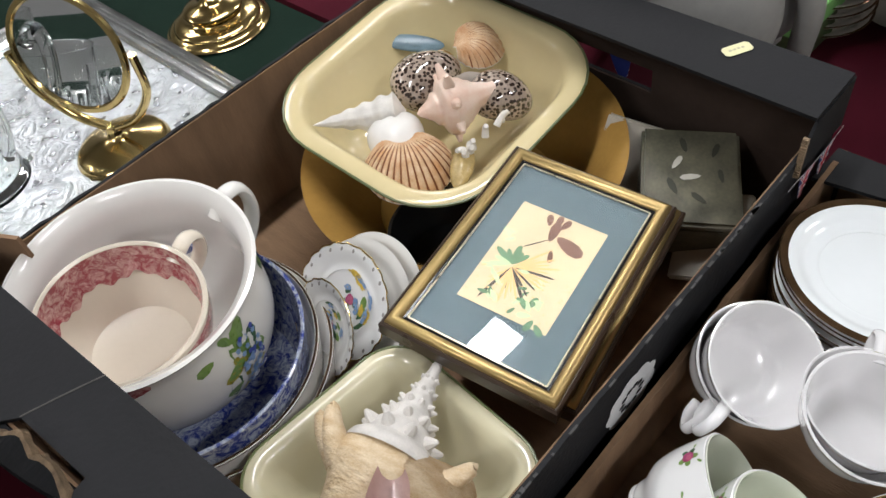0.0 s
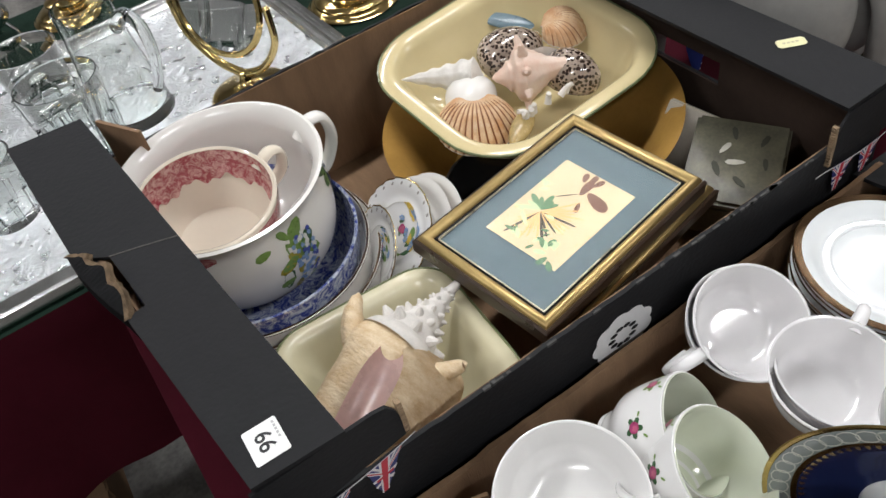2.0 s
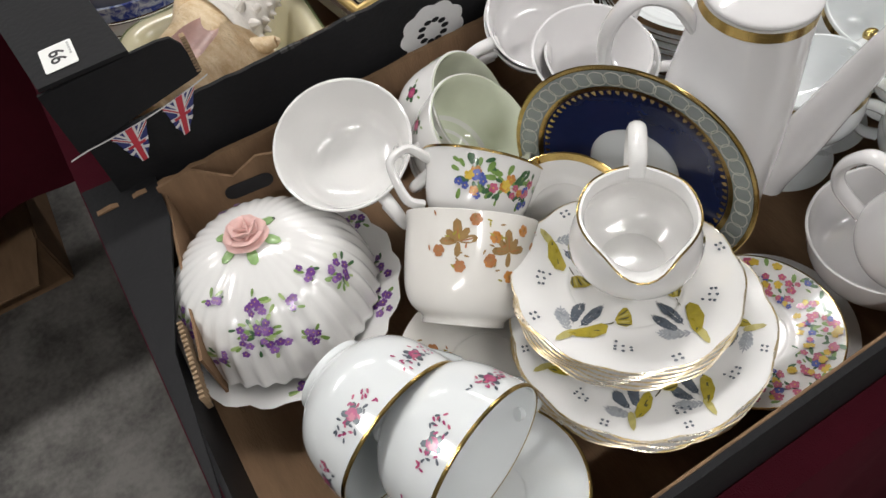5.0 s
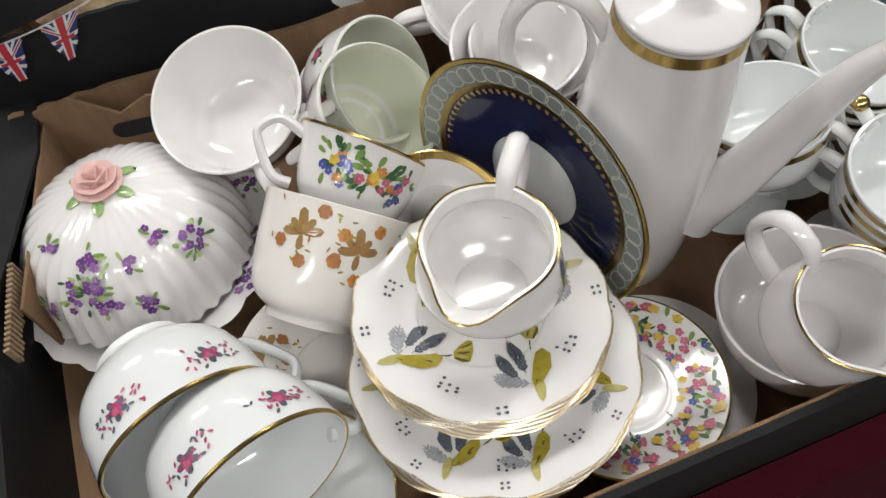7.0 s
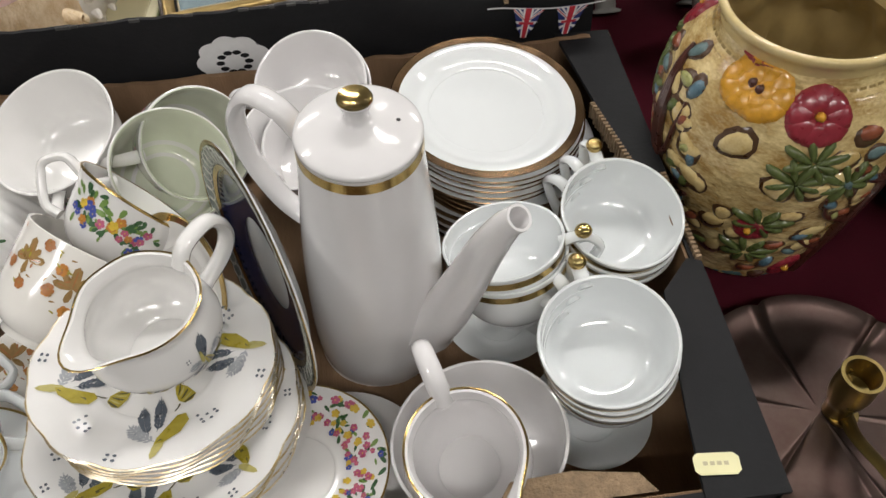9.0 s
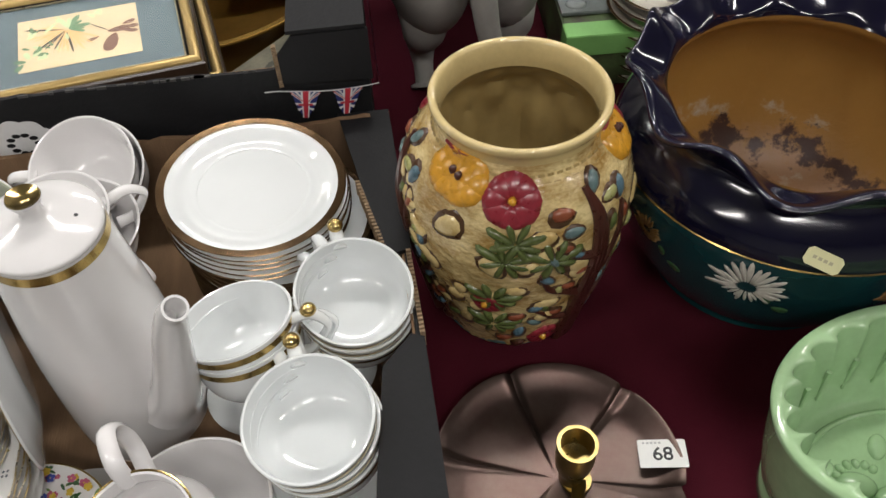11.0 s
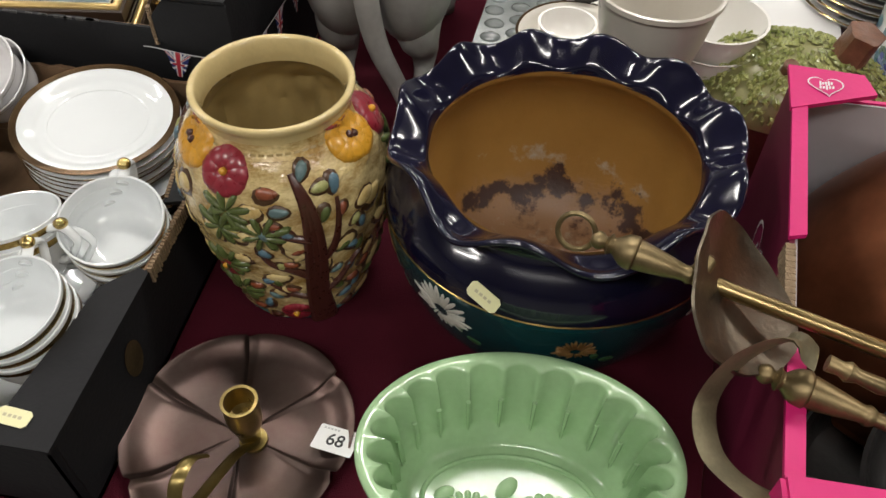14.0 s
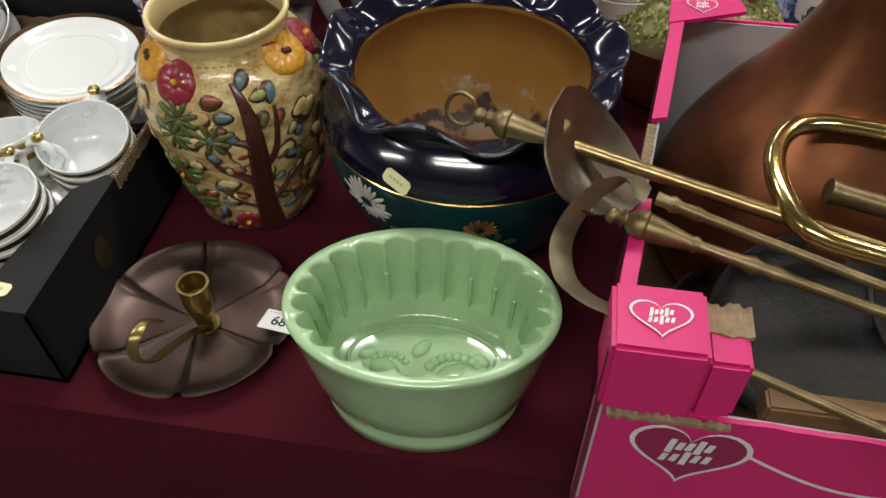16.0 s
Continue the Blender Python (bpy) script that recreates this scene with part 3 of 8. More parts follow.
def lot_sticker(m, number, label, half=0.019):
    s = thing("lot_sticker", m, label, "sticker", "lot stickers")
    part("label_paper", plate_poly(rrect(half, 0.0125, 0.0015, 2), 0.0002, 0.0006), PAPER, s, smooth=False)
    text_mesh(number, 0.0165, s, pose(0.0, -0.001, 0.0008))
    bm = bmesh.new()
    for i in range(5):
        slab(-half * 0.8 + i * 0.0032, -half * 0.8 + 0.002 + i * 0.0032, 0.0085, 0.0102, 0.0007, 0.0009, bm=bm)
    part("small_print_bars", bm, mat("faint_grey_ink", (0.5, 0.5, 0.5), 0.6), s, smooth=False)


lot_sticker(pose(-0.629, 0.4715, 0.9718, 0, 0, -92), "66", "white paper lot label stuck on black cardboard", 0.0150)


def price_sticker(m, sx, label):
    s = thing("price_sticker", m, label, "sticker", "price stickers")
    o = [(-sx, -0.0042), (-sx + 0.003, -0.0070), (sx - 0.003, -0.0070), (sx, -0.0042), (sx, 0.0042), (sx - 0.003, 0.0070), (-sx + 0.003, 0.0070), (-sx, 0.0042)]
    part("sticker_paper", plate_poly(o, 0.0003, 0.0007), STICK, s, smooth=False)
    bm = bmesh.new()
    for i in range(4):
        slab(-sx * 0.6 + i * sx * 0.3, -sx * 0.6 + i * sx * 0.3 + sx * 0.2, -0.001, 0.0015, 0.0008, 0.0009, bm=bm)
    part("print_bars", bm, mat("faded_print", (0.55, 0.5, 0.32), 0.7), s, smooth=False)


price_sticker(pose(-0.025, 0.546, 0.945, 0, 0, -30), 0.014, "pale yellow price sticker on black cardboard")
price_sticker(pose(-0.027, 0.022, 0.8485, 0, 0, -5), 0.014, "pale yellow price sticker on black cardboard")


# ---- china in the shallow tray ----
def cup_profile(R, h, foot=0.5, kind="round", w=0.0022):
    """Outside from the foot up, over the rim and down the inside."""
    if kind == "round":
        out = [(foot * 0.86, 0.0), (foot, 0.001), (foot * 0.98, 0.05), (foot * 1.05, 0.09), (0.70, 0.2), (0.86, 0.36), (0.94, 0.56), (0.975, 0.78), (1.0, 1.0)]
    elif kind == "flare":
        out = [(foot * 0.9, 0.0), (foot, 0.002), (foot * 0.86, 0.07), (foot * 0.92, 0.12), (0.62, 0.2), (0.76, 0.35), (0.84, 0.55), (0.90, 0.78), (1.0, 1.0)]
    else:
        out = [(foot * 0.9, 0.0), (foot, 0.002), (foot * 1.01, 0.06), (0.80, 0.14), (0.92, 0.3), (0.97, 0.6), (0.985, 0.85), (1.0, 1.0)]
    out = [(r * R, z * h) for r, z in out]
    k = 4 if kind != "can" else 3
    inn = [(R - w * 0.4, h + 0.0006)] + [(max(r - w, 0.001), z + w * (z < 0.3 * h)) for r, z in out[k:][::-1]] + [(out[k][0] * 0.6, out[k][1] - 0.001 + w), (0, out[k][1] - 0.0015 + w)]
    return out, out + inn


def smooth_prof(prof, sub=3):
    pts = curve_pts([(r, 0, z) for r, z in prof], (len(prof) - 1) * sub)
    return [(max(p.x, 0.0), p.z) for p in pts]


def handle_pts(R, h, reach=0.024, top=0.86, bot=0.3, rin=0.9, rb=0.85):
    return [(R * rin, 0, h * top), (R + reach * 0.55, 0, h * (top + 0.06)), (R + reach, 0, h * (top - 0.12)), (R + reach * 0.85, 0, h * (top + bot) / 2), (R + reach * 0.25, 0, h * (bot + 0.02)), (R * rb, 0, h * bot)]


def cup(m, R, h, label, material=CHINA, kind="round", foot=0.5, band=None, hang=0.0, hmat=None, inside=None, line=None, group="cups", handle=True, knob=False, flute=None, name="teacup"):
    """A cup whose rim centre lies at m's origin, opening along its z axis."""
    t = thing(name, m @ shift(0, 0, -h), label, "cup", group)
    out, prof = cup_profile(R, h, foot, kind)
    body = smooth_prof(out, 3) + prof[len(out):]
    nb = len(prof) - len(out)
    f = None
    if flute:
        f = lambda a, k, r, z: (r * (1 + flute[1] * math.cos(flute[0] * a) * min(1, z / h * 1.4)), z)
    part("body", lathe(body, 56, f), material, t)
    if inside:
        ii = smooth_prof([(r - 0.0004, z + 0.0004) for r, z in prof[len(out):]], 2)
        part("inner_glaze", lathe(ii, 56, f), inside, t, "tinted inner glaze")
    if band:
        bw = band[1]
        rz = lambda z: np.interp(z, [q[1] for q in body[:len(body) - nb]], [q[0] for q in body[:len(body) - nb]])
        if bw > 0.004:
            part("rim_band", lathe([(rz(h - bw - 0.003) + 0.0004, h - bw - 0.003), (rz(h - 0.003) + 0.0005, h - 0.003)], 56, f), band[0], t, "gilt band below the rim")
        else:
            part("rim_band", lathe([(R + 0.0003, h - bw), (R + 0.0005, h), (R - 0.0004, h + 0.0009), (R - 0.0014, h + 0.0006)], 56, f), band[0], t, "fine gilt rim")
    if line:
        r = Skin(out).at(0, 0)
        part("gilt_line", lathe([(R - 0.0030, h - 0.0075), (R - 0.0031, h - 0.0063)], 56), line, t, "fine gilt line inside the rim")
    if handle:
        hp = [Matrix.Rotation(radians(hang), 4, "Z") @ Vector(p) for p in handle_pts(R, h)]
        side = Matrix.Rotation(radians(hang + 90), 4, "Z") @ Vector((1, 0, 0))
        hd = part("handle", sweep(curve_pts(hp, 22), lambda u: 0.0030 + 0.0012 * abs(2 * u - 1), 10, 1.35, side=side), hmat or material, t)
        if knob:
            bm = bmesh.new()
            bmesh.ops.create_uvsphere(bm, u_segments=14, v_segments=10, radius=0.0065, matrix=Matrix.Translation(hp[1] + Vector((0, 0, 0.004))) @ Matrix.Diagonal((1, 1, 0.8, 1)))
            part("thumb_rest", bm, BRASS, hd, "gilt thumb rest")
    return t, Skin(smooth_prof(out, 3))


def saucer(m, R, label, material=CHINA, band=None, well=0.45, rise=0.014, scallop=None, group="saucers", name="saucer", w=0.0028, line=None):
    """A saucer or plate standing on m's origin."""
    t = thing(name, m, label, "plate" if name != "saucer" else "saucer", group)
    up = [(0, w + 0.001), (R * well * 0.9, w + 0.001), (R * well, w + 0.0022), (R * (well + 0.12), rise * 0.42), (R * 0.85, rise * 0.85), (R, rise)]
    low = [(R - 0.001, rise - w * 0.6), (R * 0.85, rise * 0.85 - w), (R * (well + 0.14), rise * 0.42 - w), (R * well * 1.02, 0.0002), (R * well * 0.9, 0), (0, 0.0006)]
    f = None
    if scallop:
        n, amp = scallop
        f = lambda a, k, r, z: (r * (1 + amp * max(0, r / R - 0.55) / 0.45 * (abs(math.cos(n * a / 2)) - 0.6)), z + rise * amp * 2 * max(0, r / R - 0.7) * math.cos(n * a))
    ups = smooth_prof(up, 3)
    part("body", lathe(ups + low, 64, f), material, t)
    if band:
        bm_, bw = band
        zf = lambda r: np.interp(r, [p[0] for p in ups], [p[1] for p in ups])
        part("rim_band", lathe([(R - bw, zf(R - bw) + 0.0003), (R - bw / 2, zf(R - bw / 2) + 0.0004), (R - 0.0005, rise + 0.0005), (R + 0.0004, rise - 0.0001)], 64, f), bm_, t, "gilt band round the rim")
    return t, Skin(ups, flip=True)


def paint(t, skin, spots, mats, label="painted flower spray", name="painted_motif", lift=1.0):
    for th, s, strokes in spots:
        part(name, motif_bm(skin, radians(th), s, strokes, lift), mats, t, label, smooth=False)["kind"] = "stuff"


RNG = random.Random(21)
GOLDTRIM = (GILT, 0.005)

# gold-banded set: plates and cups
for i in range(6):
    saucer(aim(-0.1182 + RNG.uniform(-0.0015, 0.0015), 0.3505 + RNG.uniform(-0.0015, 0.0015), 0.8150 + i * 0.0066, 0.075, -0.06), 0.0822, "white porcelain side plate with a dark gilt rim, stacked", COOL, (BRONZE, 0.0070 if i == 5 else 0.0009), 0.6, 0.0125, group="stacked side plates", name="side_plate")
for i in range(3):
    saucer(aim(-0.105, 0.350, 0.789 + i * 0.006, 0.06, 0.0), 0.088, "white porcelain saucer with a dark gilt rim, stacked", COOL, (BRONZE, 0.0055), 0.4, 0.014, group="stacked saucers")
for i in range(4):
    saucer(aim(-0.115, 0.352, TZ + 0.006 + i * 0.0105, 0, 0), 0.08, "white porcelain bowl base under stacked plates", COOL, (BRONZE, 0.004), 0.5, 0.013, group="stacked saucers")
for (x, y, z, nx, ny, R, n, hang) in ((-0.0754, 0.1058, 0.8676, -0.078, -0.163, 0.0465, 3, 98), (-0.0374, 0.2131, 0.8629, 0.09, -0.235, 0.0466, 3, 100), (-0.1294, 0.2016, 0.8614, -0.134, 0.229, 0.0451, 2, -8)):
    for k in range(n):
        m = aim(x, y, z, nx, ny, 1, 0) @ shift(0.0015 * k, -0.001 * k, -0.0125 * k)
        cup(m, R, 0.058, "white porcelain cup with a gilt band and gilt thumb rest, stacked", COOL, "round", 0.52, (GILT, 0.006), hang + 14 * k, knob=k == 0, group="gold-banded cups")
    saucer(aim(min(x, -0.075), y, TZ + 0.007, 0, 0), 0.046, "small white porcelain saucer under stacked cups", COOL, None, group="stacked saucers")

# tall coffee pot
def coffee_pot():
    m = aim(-0.2285, 0.2065, TZ + 0.006, 0.038, -0.045)
    t = thing("coffee_pot", m, "tall tapered white coffee pot with gilt bands", "coffee pot")
    H = 0.240
    prof = smooth_prof([(0.0, 0.0), (0.046, 0.0), (0.0505, 0.004), (0.0525, 0.03), (0.0510, 0.09), (0.0470, 0.15), (0.0412, 0.205), (0.0376, H)], 4)
    part("body", lathe(prof + [(0.035, H + 0.0005), (0.034, H - 0.02), (0, H - 0.02)], 64), ROSY, t)
    part("rim_band", lathe([(0.0390, H - 0.0085), (0.0384, H - 0.001)], 64), GILT, t, "gilt band")
    lid = part("lid", lathe(smooth_prof([(0.0380, H + 0.001), (0.0388, H + 0.003), (0.0372, H + 0.0055), (0.026, H + 0.0095), (0.0125, H + 0.0125), (0.0078, H + 0.015), (0.0072, H + 0.020), (0.0092, H + 0.026), (0.0106, H + 0.029)], 3) + [(0.0102, H + 0.0305), (0.0, H + 0.028)], 48), ROSY, t, "domed white lid")
    part("knob_top", lathe([(0.0105, H + 0.0300), (0.0098, H + 0.0312), (0.006, H + 0.0300), (0.0, H + 0.0285)], 32), BRASS, lid, "dished gilt knob top")
    part("steam_hole", lathe([(0.0, 0.0), (0.0014, 0.0), (0, 0.0003)], 10), INK, lid).matrix_local = pose(0.024, 0.0, H + 0.0103, 0, 12, 0)
    up = Vector((0, 0, 1))
    d = Vector((0.78, -0.626, 0))
    sp = [d * 0.046 + up * 0.062, d * 0.062 + up * 0.095, d * 0.076 + up * 0.140, d * 0.090 + up * 0.190, d * 0.101 + up * 0.222, d * 0.109 + up * 0.236]
    line = curve_pts(sp, 30)
    rad = lambda u: 0.0250 - 0.0180 * u ** 0.65 + 0.0012 * max(0, u - 0.85) / 0.15
    bm = bmesh.new()
    side = Vector((-d.y, d.x, 0))
    rings = []
    for i, p in enumerate(line):
        u = i / (len(line) - 1)
        tn = (line[min(i + 1, len(line) - 1)] - line[max(i - 1, 0)]).normalized()
        v = tn.cross(side)
        rings.append([p + side * (rad(u) * math.cos(a)) + v * (rad(u) * math.sin(a)) for a in [2 * math.pi * k / 20 for k in range(20)]])
    for back, f in ((0.0, 0.80), (0.008, 0.66), (0.02, 0.5)):
        c = line[-1] - tn * back
        rings.append([c + (q - line[-1]) * f for q in rings[len(line) - 1]])
    loft(rings, cap1=True, bm=bm)
    part("spout", bm, ROSY, t, "long straight hollow spout")
    b = Vector((-0.84, 0.54, 0)).normalized()
    hp = [b * 0.036 + up * 0.212, b * 0.056 + up * 0.236, b * 0.079 + up * 0.239, b * 0.095 + up * 0.212, b * 0.092 + up * 0.176, b * 0.072 + up * 0.142, b * 0.047 + up * 0.128]
    part("handle", sweep(curve_pts(hp, 36), 0.0052, 12, 1.65, side=(-b.y, b.x, 0)), ROSY, t, "looped white handle")


coffee_pot()

# jug standing in a bowl
saucer_t, _ = cup(aim(-0.166, 0.0701, 0.8216, -0.115, 0.078), 0.0600, 0.058, "plain white china bowl holding a jug", ROSY, "round", 0.5, handle=False, name="bowl", group="")


def milk_jug(m, R, h, label, material, lipdir, band=None, wavy=False, hmat=None):
    t = thing("milk_jug", m @ shift(0, 0, -h), label, "jug", "jugs")
    out = smooth_prof([(R * 0.62, 0.0), (R * 0.68, 0.002), (R * 0.66, h * 0.06), (R * 0.95, h * 0.2), (R * 1.12, h * 0.42), (R * 1.05, h * 0.68), (R * 0.95, h * 0.86), (R, h)], 4)
    inn = [(R - 0.0028, h)] + [(r - 0.003, z) for r, z in out[::-1][3:-6]] + [(0, h * 0.08)]
    N = len(out)
    def f(a, k, r, z):
        u = max(0.0, z / h - 0.62) / 0.38
        d = (a - lipdir + math.pi) % (2 * math.pi) - math.pi
        lip = math.exp(-(d / 0.42) ** 2)
        wv = 0.004 * math.cos(7 * a) if wavy else 0.0
        return r + R * (0.42 * lip * u * u + wv * u), z + h * u * (0.06 * lip + (0.006 * math.cos(7 * a) if wavy else 0))
    part("body", lathe(out + inn, 64, f), material, t)
    if band:
        part("rim_band", lathe([(R + 0.0002, h - 0.0002), (R + 0.0003, h + 0.0003), (R - 0.0006, h + 0.0006), (R - 0.0011, h + 0.0003)], 64, f), band, t, "gilt line along the rim")
    hd = lipdir + math.pi
    rot = Matrix.Rotation(hd, 4, "Z")
    hp = [(R * 0.9, 0, h * 0.88), (R * 1.15, 0, h * 1.1), (R * 1.7, 0, h * 1.12), (R * 1.95, 0, h * 0.8), (R * 1.75, 0, h * 0.5), (R * 1.05, 0, h * 0.3)]
    part("handle", sweep(curve_pts([rot @ Vector(p) for p in hp], 26), 0.0045, 10, 1.4, side=rot @ Vector((0, 1, 0))), hmat or material, t)
    return t, Skin(out)


milk_jug(aim(-0.1783, 0.0385, 0.8785, -0.06, -0.24), 0.0366, 0.076, "small white cream jug with a gilt line and pouring lip", ROSY, radians(-74), GILT)

# scalloped plates with leaf decoration, and the jug on them
MATS_LEAF = [enamel("mustard_leaf", (0.42, 0.34, 0.03)), E_GREY, enamel("muted_leaf_yellow", (0.52, 0.46, 0.16)), enamel("pale_slate_enamel", (0.42, 0.44, 0.47)), enamel("dark_leaf_line", (0.09, 0.08, 0.03))]


def feather(x, y, deg, ln, mi, n=9):
    """A slim feathery leaf: paired barbs along a spine."""
    c, s = math.cos(radians(deg)), math.sin(radians(deg))
    out = [(x, y, ln * 1.05, 0.06, deg, mi)]
    for k in range(n):
        q = ln * (0.12 + 0.8 * k / n)
        b = ln * 0.34 * (1 - 0.55 * abs(2 * k / n - 0.8))
        out += [(x + q * c, y + q * s, b, 0.30, deg + 42, mi), (x + q * c, y + q * s, b, 0.30, deg - 42, mi)]
    return out


def leaf_spray(rng, sc=1.0):
    turn = rng.uniform(-15, 15)
    out = feather(0.004 * sc, 0.004 * sc, 200 + turn, 0.022 * sc, 3, 7) + feather(0.0, -0.002 * sc, 232 + turn, 0.021 * sc, 1) + feather(0.004 * sc, -0.003 * sc, 268 + turn, 0.024 * sc, 1)
    out += [(0.002 * sc, 0.016 * sc, 0.016 * sc, 0.26, -85 + turn, 2), (0.003 * sc, 0.006 * sc, 0.026 * sc, 0.34, -52 + turn, 0), (0.004 * sc, 0.005 * sc, 0.022 * sc, 0.10, -50 + turn, 4)]
    bx, by = 0.024 * sc, -0.020 * sc
    out += [(0.017 * sc, -0.013 * sc, 0.009 * sc, 0.12, -35, 4), (bx, by, 0.017 * sc, 0.80, -14, 0)]
    out += [(bx + 0.002 * sc, by + d * sc, 0.013 * sc, 0.09, -14 + a, 2 if k % 2 else 4) for k, (d, a) in enumerate(((0.003, 12), (0.0016, 6), (0.0, 0), (-0.0016, -6), (-0.003, -12)))]
    for k in range(7):
        out.append((0.027 * sc + 0.0042 * (k % 3) * sc, 0.004 * sc - 0.0034 * (k // 3) * sc + 0.001 * (k % 2), 0.0020 * sc, 0.95, 0, 1))
    for k in range(4):
        out.append((-0.016 * sc + 0.003 * (k % 2) * sc, 0.016 * sc - 0.003 * (k // 2) * sc, 0.0018 * sc, 0.95, 0, 1))
    return out


def side_leaf(rng, sc=1.0):
    return feather(0, 0, 65, 0.020 * sc, 1) + feather(0.004, -0.002, 20, 0.015 * sc, 3, 6)


for i in range(4):
    t, sk = saucer(aim(-0.3731, 0.1093, 0.8047 + i * 0.0062, 0.0085, 0.0845, 1, 7 * i), 0.0905, "white bone china plate with scalloped gilt edge, stacked", CHINA, (GILTWORN, 0.0009), 0.55, 0.013, (12, 0.03), "scalloped plates", "scalloped_plate")
    if i == 3:
        paint(t, sk, [(a, 0.070, leaf_spray(RNG, 1.0)) for a in (-118, -62, -8, 60, 150, 205)], MATS_LEAF, "painted olive and grey leaves")
for i in range(2):
    saucer(aim(-0.366, 0.114, 0.785 + i * 0.009, 0.0, 0.06, 1, 7 * i), 0.085, "white bone china saucer under stacked plates", CHINA, None, 0.5, 0.014, (12, 0.03), "scalloped plates", "scalloped_plate")
for i in range(4):
    saucer(aim(-0.366, 0.116, TZ + 0.006 + i * 0.010, 0, 0, 1), 0.07, "white bone china saucer under stacked plates", CHINA, None, 0.5, 0.012, None, "scalloped plates", "scalloped_plate")
for i in range(6):
    t, sk = saucer(aim(-0.3725, 0.1295, 0.8310 + i * 0.0050, 0.092, 0.094, 1, 5 * i), 0.078, "white bone china tea plate with scalloped gilt edge, stacked", CHINA, (GILTWORN, 0.0008), 0.5, 0.012, (12, 0.028), "scalloped tea plates", "scalloped_plate")
    if i == 5:
        paint(t, sk, [(a, 0.056, leaf_spray(RNG, 1.15)) for a in (-112, -22, 80, 165)], MATS_LEAF, "painted olive and grey leaves")
t, sk = milk_jug(aim(-0.3627, 0.1356, 0.9275, 0.0, 0.0), 0.0385, 0.056, "white bone china cream jug with gilt rim and leaf sprays", CHINA, radians(-128), GILT, True)
paint(t, sk, [(-40, 0.035, side_leaf(RNG) + leaf_spray(RNG, 0.6)), (-90, 0.026, leaf_spray(RNG, 0.55)), (150, 0.03, leaf_spray(RNG, 0.6))], MATS_LEAF, "painted grey and yellow leaves")

# floral saucer
MATS_GARDEN = [E_GREEN, E_PINK, E_YELLOW, E_BLUE, E_DKGREEN, E_ORANGE]


def garland(rng, n=26, length=0.05, depth=0.014):
    out = []
    for _ in range(n):
        x, y = rng.uniform(-length, length), rng.uniform(-depth, depth)
        out.append((x, y, rng.uniform(0.004, 0.008), 0.36, rng.uniform(0, 360), rng.choice((0, 4))))
    for k in range(n):
        x, y = rng.uniform(-length, length), rng.uniform(-depth, depth)
        out += flower(x, y, rng.uniform(0.0020, 0.0036), 5, rng.choice((1, 1, 2, 2, 1, 3)), 2, rng)
    return out


t, sk = saucer(aim(-0.294, 0.0749, 0.783, -0.0065, 0.0708), 0.0666, "white saucer with a border of bright garden flowers", CHINA, (GILT, 0.001), 0.42, 0.012)
paint(t, sk, [(a, 0.0500, garland(RNG, 20, 0.021, 0.013)) for a in (-125, -88, -50, -12, 26, 64)], MATS_GARDEN, "painted border of small bright flowers")
saucer(aim(-0.266, 0.078, TZ + 0.006, 0.0, 0.0), 0.07, "white saucer under a floral saucer", CHINA)

# brown leaf cup with a floral cup tipped over it
MATS_AUTUMN = [enamel("tan_leaf_enamel", (0.36, 0.22, 0.08)), E_RUST, E_ORANGE, E_OLIVE]


def autumn(rng):
    out = [(-0.005, 0.001, ln, 0.38, a, 0) for a, ln in ((15, 0.014), (55, 0.012), (98, 0.016), (142, 0.012), (182, 0.014), (268, 0.011))] + [(-0.005, 0.001, ln * 0.8, 0.08, a, 1) for a, ln in ((15, 0.014), (98, 0.016), (182, 0.014))]
    for x, y in ((0.021, 0.006), (0.018, -0.011), (-0.003, -0.016), (-0.019, -0.006), (0.006, 0.017)):
        out += flower(x, y, 0.0046, 6, rng.choice((1, 2)), 0, rng)
    for _ in range(18):
        out.append((rng.uniform(-0.028, 0.030), rng.uniform(-0.02, 0.018), 0.0042, 0.3, rng.uniform(0, 360), rng.choice((0, 3, 1))))
    return out


t, sk = cup(aim(-0.4274, 0.239, 0.862, 0.58, 0.66, 0.50), 0.0495, 0.080, "white tea cup with brown autumn leaves", CREAMY, "can", 0.62, hang=20, name="teacup", group="mixed tea cups")
paint(t, sk, [(-126, 0.066, autumn(RNG)), (-82, 0.062, autumn(RNG))], MATS_AUTUMN, "painted brown maple leaves and orange flowers")
t, sk = cup(aim(-0.3953, 0.271, 0.873, 0.66, 0.59, 0.47), 0.0475, 0.062, "white tea cup with bright garden flowers and gilt edges", CHINA, "flare", 0.5, (GILT, 0.0012), 165, name="teacup", group="mixed tea cups")
paint(t, sk, [(-132, 0.054, spray(RNG, (0, 4), (1, 2, 3, 5), 24, 11, 0.019, 0.0036, 2)), (-98, 0.052, spray(RNG, (0, 4), (1, 2, 5), 22, 9, 0.018, 0.0036, 2)), (-70, 0.052, spray(RNG, (0, 4), (1, 2, 3), 14, 6, 0.015, 0.0034, 2))], MATS_GARDEN, "painted bright garden flowers")
t, sk = saucer(aim(-0.470, 0.165, 0.778, 0.05, -0.15), 0.070, "white saucer with brown autumn leaves", CREAMY, None, 0.42, 0.012)
paint(t, sk, [(-110, 0.052, autumn(RNG)), (-40, 0.052, autumn(RNG)), (150, 0.052, autumn(RNG))], MATS_AUTUMN, "painted brown maple leaves")

